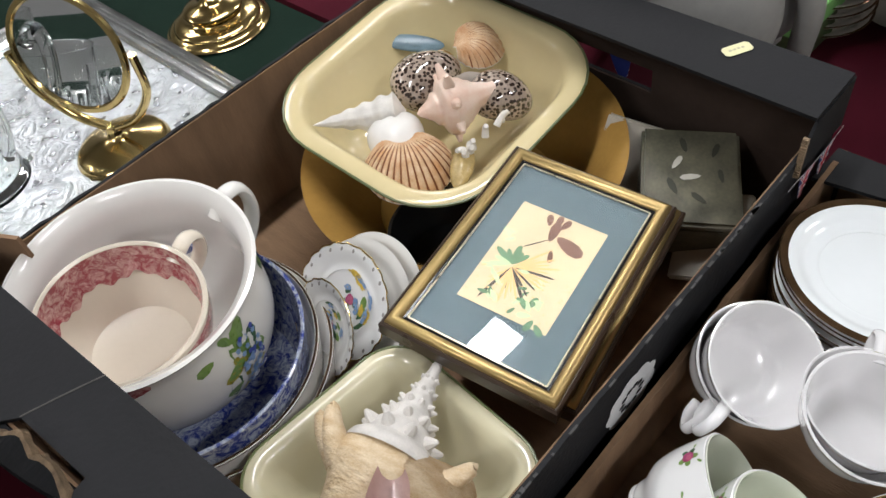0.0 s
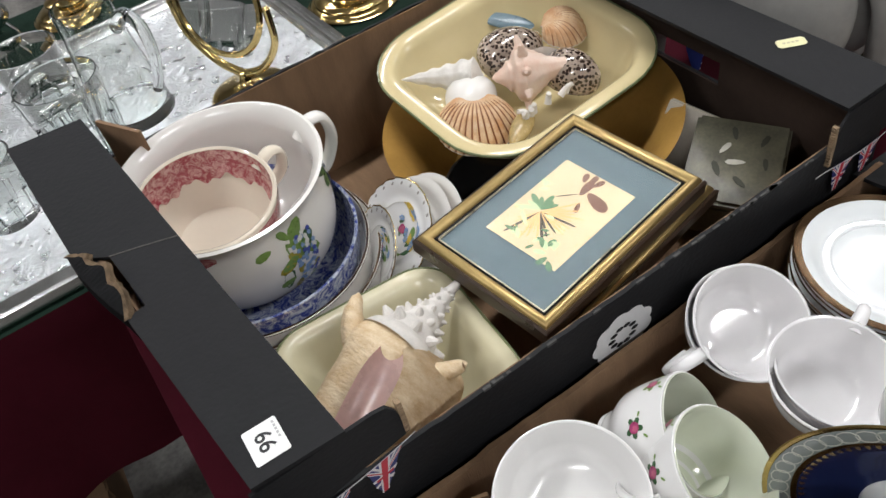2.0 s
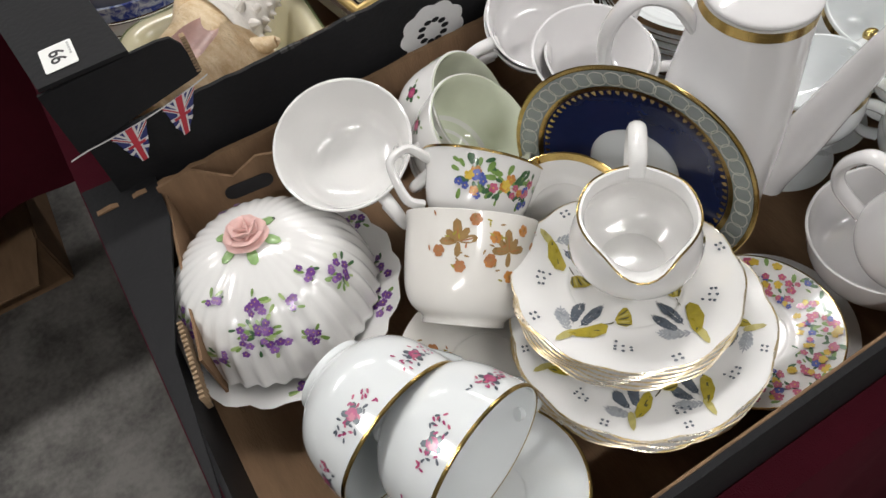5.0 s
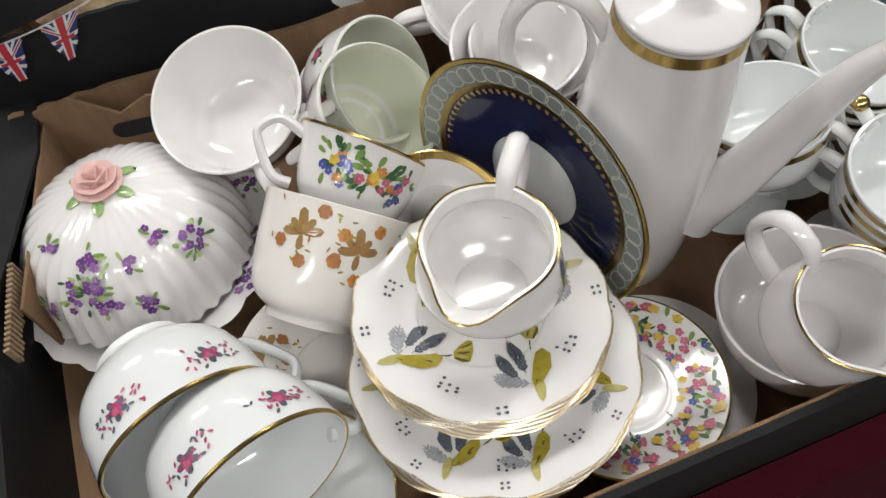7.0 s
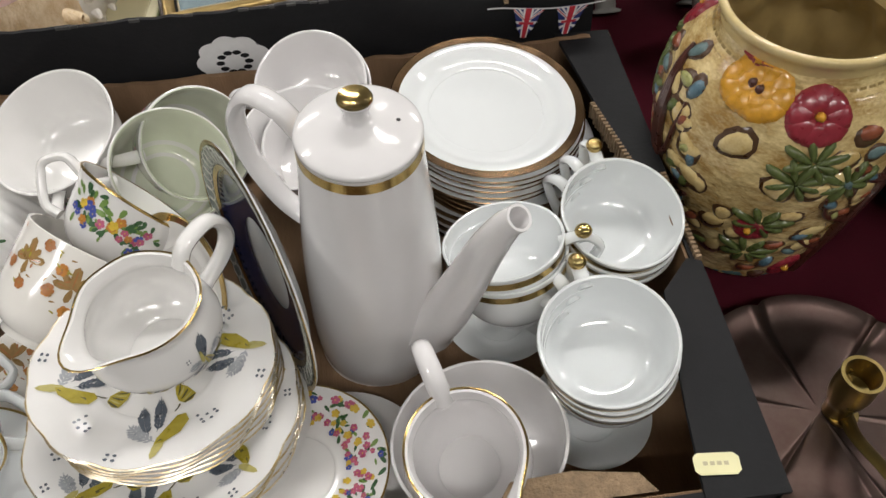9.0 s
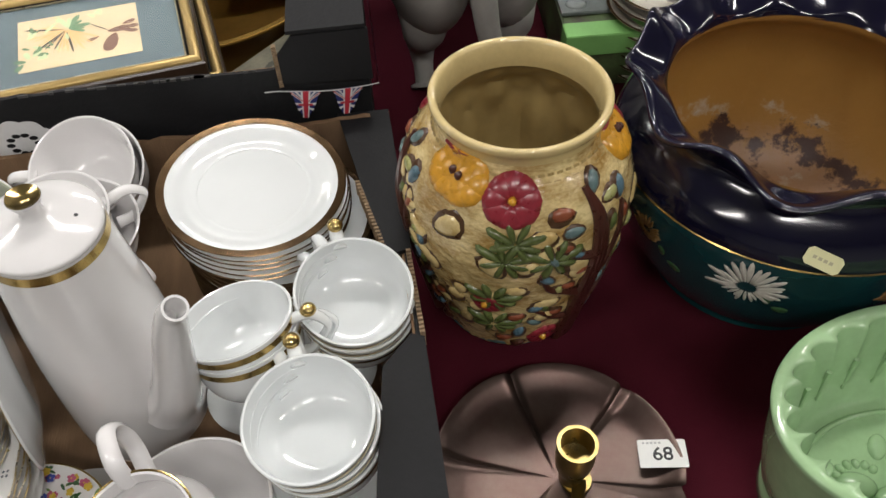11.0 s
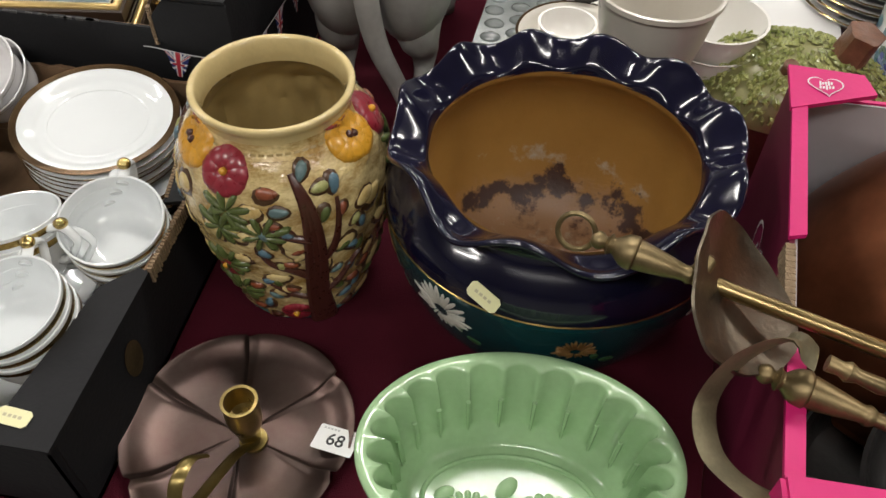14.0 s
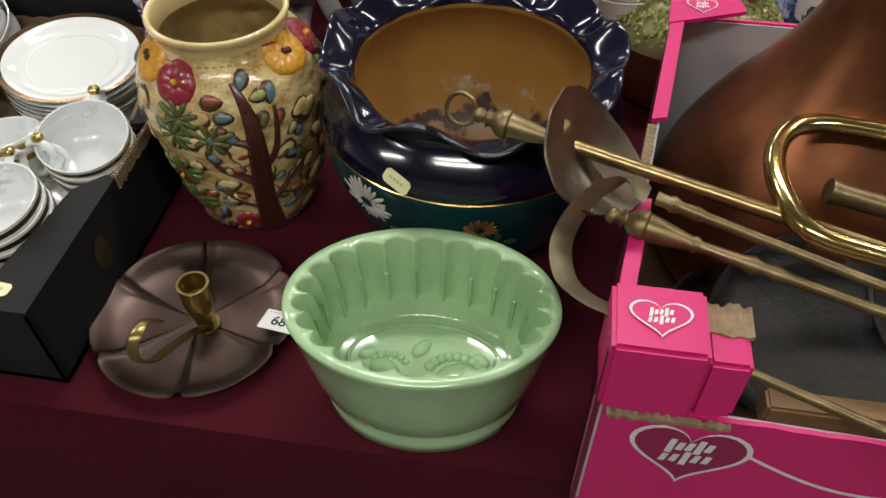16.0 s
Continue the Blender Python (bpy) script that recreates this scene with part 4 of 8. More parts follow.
# large white cup on its side, and rose cups stacked behind
t, sk = cup(aim(-0.4764, 0.3525, 0.8771, -0.194, -0.337), 0.0565, 0.062, "large plain white china cup tipped forward", CHINA, "flare", 0.45, hang=-86, name="teacup", group="mixed tea cups")
MATS_ROSE = [E_GREEN, E_ROSE, E_PINK, E_DKGREEN]


def rosebud(rng, sc=1.0):
    out = [(0, 0, 0.009 * sc, 0.5, a, rng.choice((0, 3))) for a in (0, 80, 150, 210, 300)]
    return out + flower(0, 0, 0.0050 * sc, 9, 1, None, rng) + flower(0.001, 0.001, 0.003 * sc, 5, 2, None, rng) + [(0.006 * sc, 0.008 * sc, 0.005 * sc, 0.4, 50, 0), (-0.008 * sc, 0.004 * sc, 0.005 * sc, 0.4, 160, 0)]


for cx, cy, cz, nx, ny, nz in ((-0.3745, 0.3052, 0.8695, 0.36, -0.40, 0.72), (-0.3620, 0.3430, 0.8540, 0.50, -0.58, 0.54)):
    t, sk = cup(aim(cx, cy, cz, nx, ny, nz), 0.0482, 0.072, "white tea cup with pink rosebuds, pale green inside, lying sideways", CHINA, "round", 0.62, None, 200, inside=GREENISH, name="teacup", group="rosebud cups")
    paint(t, sk, [(a, h_, rosebud(RNG, 0.95)) for a, h_ in ((195, 0.066), (150, 0.056), (105, 0.068), (60, 0.058), (240, 0.058))], MATS_ROSE, "painted pink rosebud")

# two plain cups with a gilt line
for k in range(2):
    cup(aim(-0.265 + 0.003 * k, 0.3766 + 0.010 * k, 0.8755 - 0.013 * k, -0.137, -0.567), 0.0487, 0.055, "white tea cup with a fine gilt line, nested", ROSY, "flare", 0.45, hang=175, line=GILT, name="teacup", group="gilt-line cups")
for k in range(2):
    t, sk = cup(aim(-0.2711 + 0.016 * k, 0.2993 + 0.006 * k, 0.8927 - 0.016 * k, -0.066 + 0.12 * k, -0.186), 0.0483, 0.055, "white tea cup with a fine gilt line and grey sprigs, nested", ROSY, "flare", 0.45, hang=20 - 60 * k, line=GILT, name="teacup", group="gilt-line cups")
    paint(t, sk, [(a, 0.062, [(RNG.uniform(-0.013, 0.013), RNG.uniform(-0.009, 0.009), RNG.uniform(0.003, 0.006), 0.3, RNG.uniform(0, 360), RNG.choice((0, 0, 1))) for _ in range(26)]) for a in (-125, -80, -35, 10)], [E_GREY, E_OLIVE], "painted grey-green sprigs")

# standing blue plate with wide gilt border, small gilt saucer before it
NAVY = mat("cobalt_glaze", (0.012, 0.02, 0.075), 0.1, var=0.25, coat=0.5)
PALEBLUE = mat("pale_blue_border", (0.27, 0.30, 0.29), 0.2, var=0.15, coat=0.4)


def blue_plate():
    n = Vector((-0.901, -0.433, 0.104))
    t, sk = saucer(aim(-0.308, 0.204, 0.8584, *n) @ shift(0, 0, -0.012), 0.097, "cobalt blue plate with ornate gilt and pale blue border, standing upright", COOL, (GILT, 0.004), 0.55, 0.014, group="", name="plate")
    def ring(r0, r1, material, lift, nm, lb):
        pts = []
        for i in range(7):
            r = r0 + (r1 - r0) * i / 6
            p = sk.at(0, np.interp(r, [q[0] for q in sk.p], sk.s))[0]
            pts.append((r, p.z + lift))
        part(nm, lathe(pts, 72), material, t, lb)
    ring(0.036, 0.076, NAVY, 0.0004, "blue_field", "deep cobalt blue field")
    ring(0.078, 0.0935, PALEBLUE, 0.0005, "border", "pale blue scroll border")
    ring(0.0745, 0.0785, GILT, 0.0008, "gilt_ring", "gilt ring")
    bm = bmesh.new()
    for i in range(44):
        a = 2 * math.pi * i / 44
        loop = [Vector(((0.0858 + 0.0062 * math.cos(b)) * math.cos(a + 0.085 * math.sin(b)), (0.0858 + 0.0062 * math.cos(b)) * math.sin(a + 0.085 * math.sin(b)), 0)) for b in [2 * math.pi * k / 10 for k in range(10)]]
        for p in loop:
            p.z = sk.at(0, np.interp(p.xy.length, [q[0] for q in sk.p], sk.s))[0].z + 0.0006
        sweep(loop, 0.0005, 4, closed=True, bm=bm)
    part("scrollwork", bm, mat("pale_scroll_paint", (0.52, 0.52, 0.46), 0.4, var=0.3, scale=120), t, "raised scroll pattern")["kind"] = "stuff"
    bm = bmesh.new()
    for i in range(70):
        a = 2 * math.pi * i / 70
        for r, s in ((0.0725, 0.0018), (0.0705, 0.0011)):
            z = sk.at(0, np.interp(r, [q[0] for q in sk.p], sk.s))[0].z + 0.0008
            bm.faces.new([bm.verts.new((r * math.cos(a) + s * math.cos(b), r * math.sin(a) + s * math.sin(b), z)) for b in [2 * math.pi * k / 6 for k in range(6)]])
    part("gilt_beading", bm, GILT, t, "fine gilt beading", smooth=False)["kind"] = "stuff"
    saucer(aim(-0.368, 0.205, 0.850, -0.62, -0.62, 0.5) @ shift(0, 0, -0.01), 0.052, "small white saucer with broad gilt bands, standing", CHINA, (GILT, 0.006), 0.5, 0.010)


blue_plate()

# fluted dome with a rose knob and violets, on its dish
MATS_VIOLET = [E_GREEN, E_VIOLET, E_LILAC, E_DKGREEN, E_YELLOW, enamel("pale_spring_green", (0.42, 0.55, 0.22))]


def violets(rng, n=8, size=0.018):
    """A loose bunch of small five-petalled violets over narrow green leaves."""
    out = []
    for _ in range(int(n * 1.4)):
        a, d = rng.uniform(0, 360), rng.uniform(0.1, 0.85) * size
        out.append((d * math.cos(radians(a)), d * math.sin(radians(a)), rng.uniform(0.006, 0.010), 0.34, a + rng.uniform(-40, 40), rng.choice((0, 3, 0, 5))))
    for _ in range(n + 1):
        a, d = rng.uniform(0, 360), rng.uniform(0.05, 1.0) ** 0.8 * size
        out += flower(d * math.cos(radians(a)), d * math.sin(radians(a)), rng.uniform(0.0030, 0.0042), 5, rng.choice((1, 1, 2)), 4, rng)
    return out


def dome_dish():
    x, y = -0.5778, 0.317
    base, bs = saucer(aim(x + 0.003, y - 0.002, TZ + 0.032, -0.04, 0.06), 0.101, "white scalloped dish with violets under a domed cover", CHINA, None, 0.6, 0.016, (18, 0.05), "", "dish")
    paint(base, bs, [(a, 0.090, violets(RNG, 6, 0.014)) for a in (-100, -40, -15, 20, 60)], MATS_VIOLET, "painted violets")
    for i in range(2):
        saucer(aim(x, y, TZ + 0.006 + i * 0.010), 0.072, "plain white saucer under a scalloped dish", CHINA)
    t = thing("butter_dish_cover", aim(x, y, 0.790, 0.011, 0.077) @ Matrix.Diagonal((0.925, 0.925, 0.80, 1)), "white fluted china dome with violets and a pink rose knob", "dish cover")
    H = 0.096
    out = smooth_prof([(0.092, 0.0), (0.0905, 0.004), (0.088, 0.02), (0.082, 0.042), (0.068, 0.066), (0.045, 0.084), (0.02, 0.094), (0.0, H)], 4)
    part("dome", lathe(out, 216, lambda a, k, r, z: (r * (1 + 0.020 * math.cos(36 * a + z * 9) * min(1, 0.2 + (1 - z / H) * 1.4)), z)), CHINA, t, "fluted white dome")
    sk = Skin(out, 0.002)
    sk0 = Skin([(r * 1.021 + 0.0006, z + 0.0008) for r, z in out])
    paint(t, sk0, [(-112, 0.062, violets(RNG, 20, 0.025)), (-48, 0.062, violets(RNG, 10, 0.017)), (-112, 0.090, violets(RNG, 3, 0.007)), (-86, 0.078, violets(RNG, 3, 0.007)), (-168, 0.055, violets(RNG, 6, 0.013)), (35, 0.055, violets(RNG, 6, 0.013)), (90, 0.05, violets(RNG, 6, 0.013)), (-86, 0.04, violets(RNG, 4, 0.01)), (-140, 0.04, violets(RNG, 4, 0.01)), (-62, 0.088, violets(RNG, 3, 0.008)), (-150, 0.09, violets(RNG, 3, 0.008))], MATS_VIOLET, "painted violets")
    bm = bmesh.new()
    rng = random.Random(4)
    for ring_i, (n, r, tilt, sz, zz) in enumerate(((3, 0.003, 75, 0.008, 0.009), (5, 0.007, 55, 0.011, 0.006), (6, 0.011, 28, 0.012, 0.002), (6, 0.013, 8, 0.012, -0.002))):
        for i in range(n):
            a = 2 * math.pi * i / n + ring_i * 0.5 + rng.uniform(-0.1, 0.1)
            M = Matrix.Translation((0, 0, H + 0.004 + zz)) @ Matrix.Rotation(a, 4, "Z") @ Matrix.Translation((r * 0.75, 0, 0)) @ Matrix.Rotation(radians(-tilt), 4, "Y")
            bmesh.ops.create_uvsphere(bm, u_segments=10, v_segments=6, radius=sz * 0.95, matrix=M @ Matrix.Diagonal((0.9, 1.05, 0.22, 1)))
    part("rose_knob", bm, mat("pink_biscuit_china", (0.78, 0.50, 0.46), 0.35, var=0.12, scale=120), t, "modelled pink rose knob")
    bm = bmesh.new()
    for a in range(0, 360, 60):
        M = Matrix.Translation((0, 0, H - 0.002)) @ Matrix.Rotation(radians(a + 20), 4, "Z") @ Matrix.Translation((0.021, 0, 0.0008)) @ Matrix.Rotation(radians(18), 4, "Y")
        bmesh.ops.create_uvsphere(bm, u_segments=8, v_segments=5, radius=0.009, matrix=M @ Matrix.Diagonal((1, 0.55, 0.12, 1)))
    part("knob_leaves", bm, enamel("pale_leaf_green", (0.30, 0.48, 0.18)), t, "green leaves round the knob")
    part("steam_hole", lathe([(0, 0), (0.0022, 0.0), (0, 0.0005)], 10), INK, t).matrix_local = pose(0.026, 0.008, H - 0.0030, 0, 16, 0)


dome_dish()

# two rose-sprigged cups lying in a saucer at the front corner
t, sk = saucer(aim(-0.528, 0.085, 0.815, 0.12, 0.25) @ shift(0, 0, -0.02), 0.075, "white saucer with pink sprigs and a gilt rim under cups", COOL, (GILT, 0.0018), 0.42, 0.014)
saucer(aim(-0.528, 0.09, TZ + 0.006, 0.0, 0.0), 0.07, "white saucer with a gilt rim at the tray bottom", COOL, GOLDTRIM)
for (x, y, z, nx, ny, nz, hang) in ((-0.5536, 0.1228, 0.856, 0.30, -0.948, -0.02, 0), (-0.5222, 0.0786, 0.858, 0.34, -0.93, 0.04, 0)):
    m = aim(x, y, z, nx, ny, nz)
    v = m.to_3x3().inverted() @ Vector((0.85, 0.25, -0.45))
    t, sk = cup(m, 0.056, 0.068, "white tea cup with pink rose sprigs and gilt rim, lying tipped", COOL, "round", 0.5, (GILT, 0.0016), math.degrees(math.atan2(v.y, v.x)), name="teacup", group="rose-sprig cups")
    w = m.to_3x3().inverted() @ Vector((-0.35, -0.1, 0.93))
    a0 = math.degrees(math.atan2(w.y, w.x))
    paint(t, sk, [(a0 + a, 0.066, rosebud(RNG, 0.85) + [(RNG.uniform(-0.017, 0.017), RNG.uniform(-0.006, 0.006), 0.0036, 0.4, RNG.uniform(0, 360), RNG.choice((1, 2, 3))) for _ in range(26)]) for a in range(0, 360, 60)], [E_GREY, E_ROSE, E_PINK, E_GREY], "painted pink rose sprig")


# ---- right-hand part of the table ----
def raised(skin, th0, s0, strokes, mats, t, name="relief_leaf", label="", h=0.0022):
    """Domed petals standing proud of a turned surface, one mesh for a small group of strokes."""
    bm = bmesh.new()
    _, r0 = skin.at(th0, s0)
    for x, y, ln, w, deg, mi in strokes:
        c, s = math.cos(radians(deg)), math.sin(radians(deg))
        rings = []
        for f, off in ((1.0, -0.0006), (0.86, h * 0.62), (0.5, h)):
            ring = []
            skin.off = off
            for px, py in petal(10, w):
                px, py = 0.5 + (px - 0.5) * f, py * f
                u, v = x + ln * (px * c - py * s), y + ln * (px * s + py * c)
                ring.append(skin.at(th0 + u / r0, s0 + v)[0])
            rings.append(ring)
        loft(rings, cap1=True, bm=bm, mi=mi)
    return part(name, bm, mats, t, label, autosmooth=None)


def vase():
    t = thing("vase", pose(0.104, 0.288, TZ), "large cream pottery vase with raised tree and flowers", "vase")
    ground = mat("cream_majolica", (0.80, 0.64, 0.32), 0.09, var=0.4, scale=34, bump=1.0, bscale=110, coat=0.5, col2=(0.34, 0.20, 0.055), spread=0.36, stretch=(1, 1, 1.8))
    inside = mat("ochre_inner_glaze", (0.44, 0.32, 0.13), 0.3, var=0.3, scale=12, bump=0.6, bscale=22, coat=0.3)
    rimm = mat("pale_yellow_glaze", (0.66, 0.52, 0.25), 0.18, var=0.2, scale=30, coat=0.4)
    out = smooth_prof([(0.060, 0.0), (0.066, 0.002), (0.068, 0.010), (0.077, 0.045), (0.087, 0.095), (0.0935, 0.135), (0.0935, 0.160), (0.087, 0.188), (0.074, 0.207), (0.0655, 0.214), (0.064, 0.222)], 4)
    dense = smooth_prof(out, 2)
    part("body", lathe(dense, 180, lambda a, k, r, z: (r + (0.0016 * noise.noise(Vector((7 * math.cos(a), 7 * math.sin(a), z * 60))) + 0.0009 * noise.noise(Vector((16 * math.cos(a), 16 * math.sin(a), z * 150)))) * min(1, max(0, 0.205 - z) * 60), z)), ground, t, "cream body with streaked brown glaze")
    part("foot_ring", lathe([(0.0, 0.0005), (0.0655, 0.0005), (0.0675, 0.004), (0.0672, 0.008)], 64), mat("blue_green_glaze", (0.10, 0.20, 0.20), 0.2, coat=0.4), t, "blue-green foot")
    part("rim", lathe(smooth_prof([(0.064, 0.221), (0.0655, 0.228), (0.0685, 0.2335), (0.0685, 0.2375), (0.0655, 0.2385), (0.0625, 0.236), (0.0600, 0.225), (0.0605, 0.215)], 3), 72), rimm, t, "rolled pale yellow rim")
    part("interior", lathe(smooth_prof([(0.0605, 0.216), (0.070, 0.203), (0.083, 0.185), (0.0885, 0.155), (0.083, 0.10), (0.066, 0.02), (0.0, 0.012)], 3), 110, lambda a, k, r, z: (r - (0.016 * abs(noise.noise(Vector((3.4 * math.cos(a), 3.4 * math.sin(a), z * 34)))) * min(1, max(0, 0.212 - z) * 40) if r > 0.03 else 0), z)), inside, t, "ochre glazed inside")
    bm = bmesh.new()
    for i in range(60):
        a0 = 2 * math.pi * i / 60
        for k, (dz, sh) in enumerate(((0.2125, 0), (0.2085, 0.5))):
            r = 0.0674 if k == 0 else 0.0722
            a = a0 + sh * 2 * math.pi / 60
            b = a + 2 * math.pi / 60 * 0.7
            bm.faces.new([bm.verts.new(v) for v in ((r * math.cos(a), r * math.sin(a), dz), (r * math.cos(b), r * math.sin(b), dz), ((r - 0.0012) * math.cos(b), (r - 0.0012) * math.sin(b), dz + 0.0016), ((r - 0.0012) * math.cos(a), (r - 0.0012) * math.sin(a), dz + 0.0016))])
    part("key_border", bm, enamel("ochre_line", (0.40, 0.28, 0.10)), t, "incised key border below the rim", smooth=False)["kind"] = "stuff"
    sk = Skin(out)
    M = [enamel("bark_brown_glaze", (0.075, 0.022, 0.014)), enamel("muted_teal_glaze", (0.13, 0.20, 0.20)), enamel("leaf_russet", (0.26, 0.07, 0.03)), enamel("moss_glaze", (0.10, 0.13, 0.035)), enamel("sun_yellow_glaze", (0.70, 0.34, 0.03)), enamel("crimson_glaze", (0.30, 0.025, 0.04)), enamel("pale_leaf_glaze", (0.38, 0.38, 0.14)), enamel("slate_blue_glaze", (0.10, 0.18, 0.23)), enamel("shaded_umber_glaze", (0.085, 0.04, 0.016)), mat("cream_pad_glaze", (0.74, 0.60, 0.30), 0.1, var=0.25, scale=60, coat=0.5, col2=(0.50, 0.34, 0.12))]
    rng = random.Random(3)

    def branch(th, pts, r0, r1, label="raised brown branch"):
        line = []
        for u, v in [(q.x, q.y) for q in curve_pts([(a, b, 0) for a, b in pts], 16)]:
            sk.off = 0.001
            line.append(sk.at(th + u / 0.085, v * 1.24)[0])
        part("relief_branch", sweep(line, lambda q: r0 + (r1 - r0) * q, 8, 1.3), M[0], t, label)

    for th in (radians(-61), radians(60), radians(177)):
        for off in (-0.0055, 0.0, 0.0055):
            branch(th, [(0.007 + off * 1.4, 0.006), (0.002 + off, 0.05), (0.003 + off * 0.9, 0.10), (0.002 + off * 0.5, 0.145), (-0.006, 0.172)], 0.0060, 0.0022, "raised brown tree trunk")
        branch(th, [(-0.002, 0.075), (-0.02, 0.088), (-0.034, 0.096), (-0.042, 0.115)], 0.0038, 0.0014)
        branch(th, [(0.0, 0.12), (-0.018, 0.127), (-0.032, 0.138)], 0.0034, 0.0014)
        branch(th, [(0.004, 0.09), (0.018, 0.105), (0.024, 0.13), (0.026, 0.148)], 0.0036, 0.0014)
        branch(th, [(0.004, 0.05), (0.022, 0.058), (0.036, 0.075), (0.046, 0.082)], 0.0036, 0.0014)
        branch(th, [(-0.002, 0.045), (-0.022, 0.052), (-0.04, 0.066)], 0.0034, 0.0014)
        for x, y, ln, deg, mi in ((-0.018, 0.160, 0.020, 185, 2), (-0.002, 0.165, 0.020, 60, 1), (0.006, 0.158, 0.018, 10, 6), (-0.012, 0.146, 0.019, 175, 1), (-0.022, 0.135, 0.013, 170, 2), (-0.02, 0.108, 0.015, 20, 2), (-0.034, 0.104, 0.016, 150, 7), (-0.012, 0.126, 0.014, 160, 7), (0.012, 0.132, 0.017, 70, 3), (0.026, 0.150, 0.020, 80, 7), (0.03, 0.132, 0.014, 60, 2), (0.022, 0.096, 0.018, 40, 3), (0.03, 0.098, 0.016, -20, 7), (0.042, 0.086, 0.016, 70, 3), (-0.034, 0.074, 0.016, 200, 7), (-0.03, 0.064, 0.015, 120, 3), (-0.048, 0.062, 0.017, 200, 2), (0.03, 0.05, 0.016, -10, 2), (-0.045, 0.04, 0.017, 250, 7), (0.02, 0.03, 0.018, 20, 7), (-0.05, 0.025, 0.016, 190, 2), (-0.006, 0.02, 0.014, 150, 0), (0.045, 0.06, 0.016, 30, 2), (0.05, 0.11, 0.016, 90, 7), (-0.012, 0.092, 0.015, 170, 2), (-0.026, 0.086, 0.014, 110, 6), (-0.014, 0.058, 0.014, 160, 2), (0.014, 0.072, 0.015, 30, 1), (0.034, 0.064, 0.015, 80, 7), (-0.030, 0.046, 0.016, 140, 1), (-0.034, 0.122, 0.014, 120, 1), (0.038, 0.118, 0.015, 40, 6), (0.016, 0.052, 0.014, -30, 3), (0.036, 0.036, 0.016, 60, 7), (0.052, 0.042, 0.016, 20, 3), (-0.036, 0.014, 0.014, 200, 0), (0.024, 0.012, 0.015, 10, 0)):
            # larger dark brown shape behind each leaf paints glaze and contour shade
            raised(sk, th, y * 1.24 - 0.0012, [(x - 0.0016 * math.cos(radians(deg)), 0, ln * 1.24, 0.62, deg, 8)], M, t, "shaded_glaze", "dark brown glaze and painted shade round a leaf", 0.0020)
            raised(sk, th, y * 1.24, [(x, 0, ln * 1.02, 0.5, deg + rng.uniform(-10, 10), mi)], M, t, "relief_leaf", "", 0.0036)
        # low cream pads, each ringed by dark brown glaze with contour shade painted in
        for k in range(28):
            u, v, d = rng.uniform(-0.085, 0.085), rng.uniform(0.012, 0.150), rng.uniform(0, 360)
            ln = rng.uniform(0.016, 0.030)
            raised(sk, th, v * 1.24 - 0.0020, [(u - 0.08 * ln * math.cos(radians(d)), 0, ln * 1.24, 0.68, d, 8)], M, t, "shaded_glaze", "dark brown glaze and painted shade round a pad", 0.0012)
            raised(sk, th, v * 1.24, [(u, 0, ln, 0.60, d, 9)], M, t, "relief_pad", "low raised cream pad", 0.0027)
        # crimson and yellow flowers with fern leaves
        for x, y, r, mi, mc in ((-0.062, 0.212, 0.0180, 5, 4), (-0.100, 0.220, 0.0180, 4, 0), (0.054, 0.222, 0.0180, 4, 0), (0.046, 0.246, 0.011, 5, 4), (-0.022, 0.024, 0.013, 5, 4), (-0.086, 0.095, 0.012, 5, 4)):
            strokes = [(x + 0.12 * r * math.cos(a), 0.12 * r * math.sin(a), r * 1.15, 0.95, math.degrees(a), mi) for a in [2 * math.pi * i / 8 for i in range(8)]]
            raised(sk, th, y, strokes, M, t, "relief_flower", "raised crimson flower" if mi == 5 else "raised yellow flower", 0.0032)
            raised(sk, th, y, [(x - 0.0035, 0, 0.007, 0.95, 0, mc)], M, t, "flower_centre", "", 0.0058)
        for fx, fy in ((-0.070, 0.178), (-0.078, 0.160), (-0.040, 0.158), (-0.082, 0.105), (-0.074, 0.060)):
            raised(sk, th, fy, [(fx, 0, 0.022 + 0.005 * (a % 2), 0.26, a, 3) for a in (15, 60, 110, 155, 200, 250, 300, 340)], M, t, "relief_fern", "raised dark green fern", 0.0040)


vase()


STICKBRASS = mat("dull_yellow_brass", (0.36, 0.27, 0.10), 0.30, 0.95, var=0.3, scale=40, rvar=0.08)


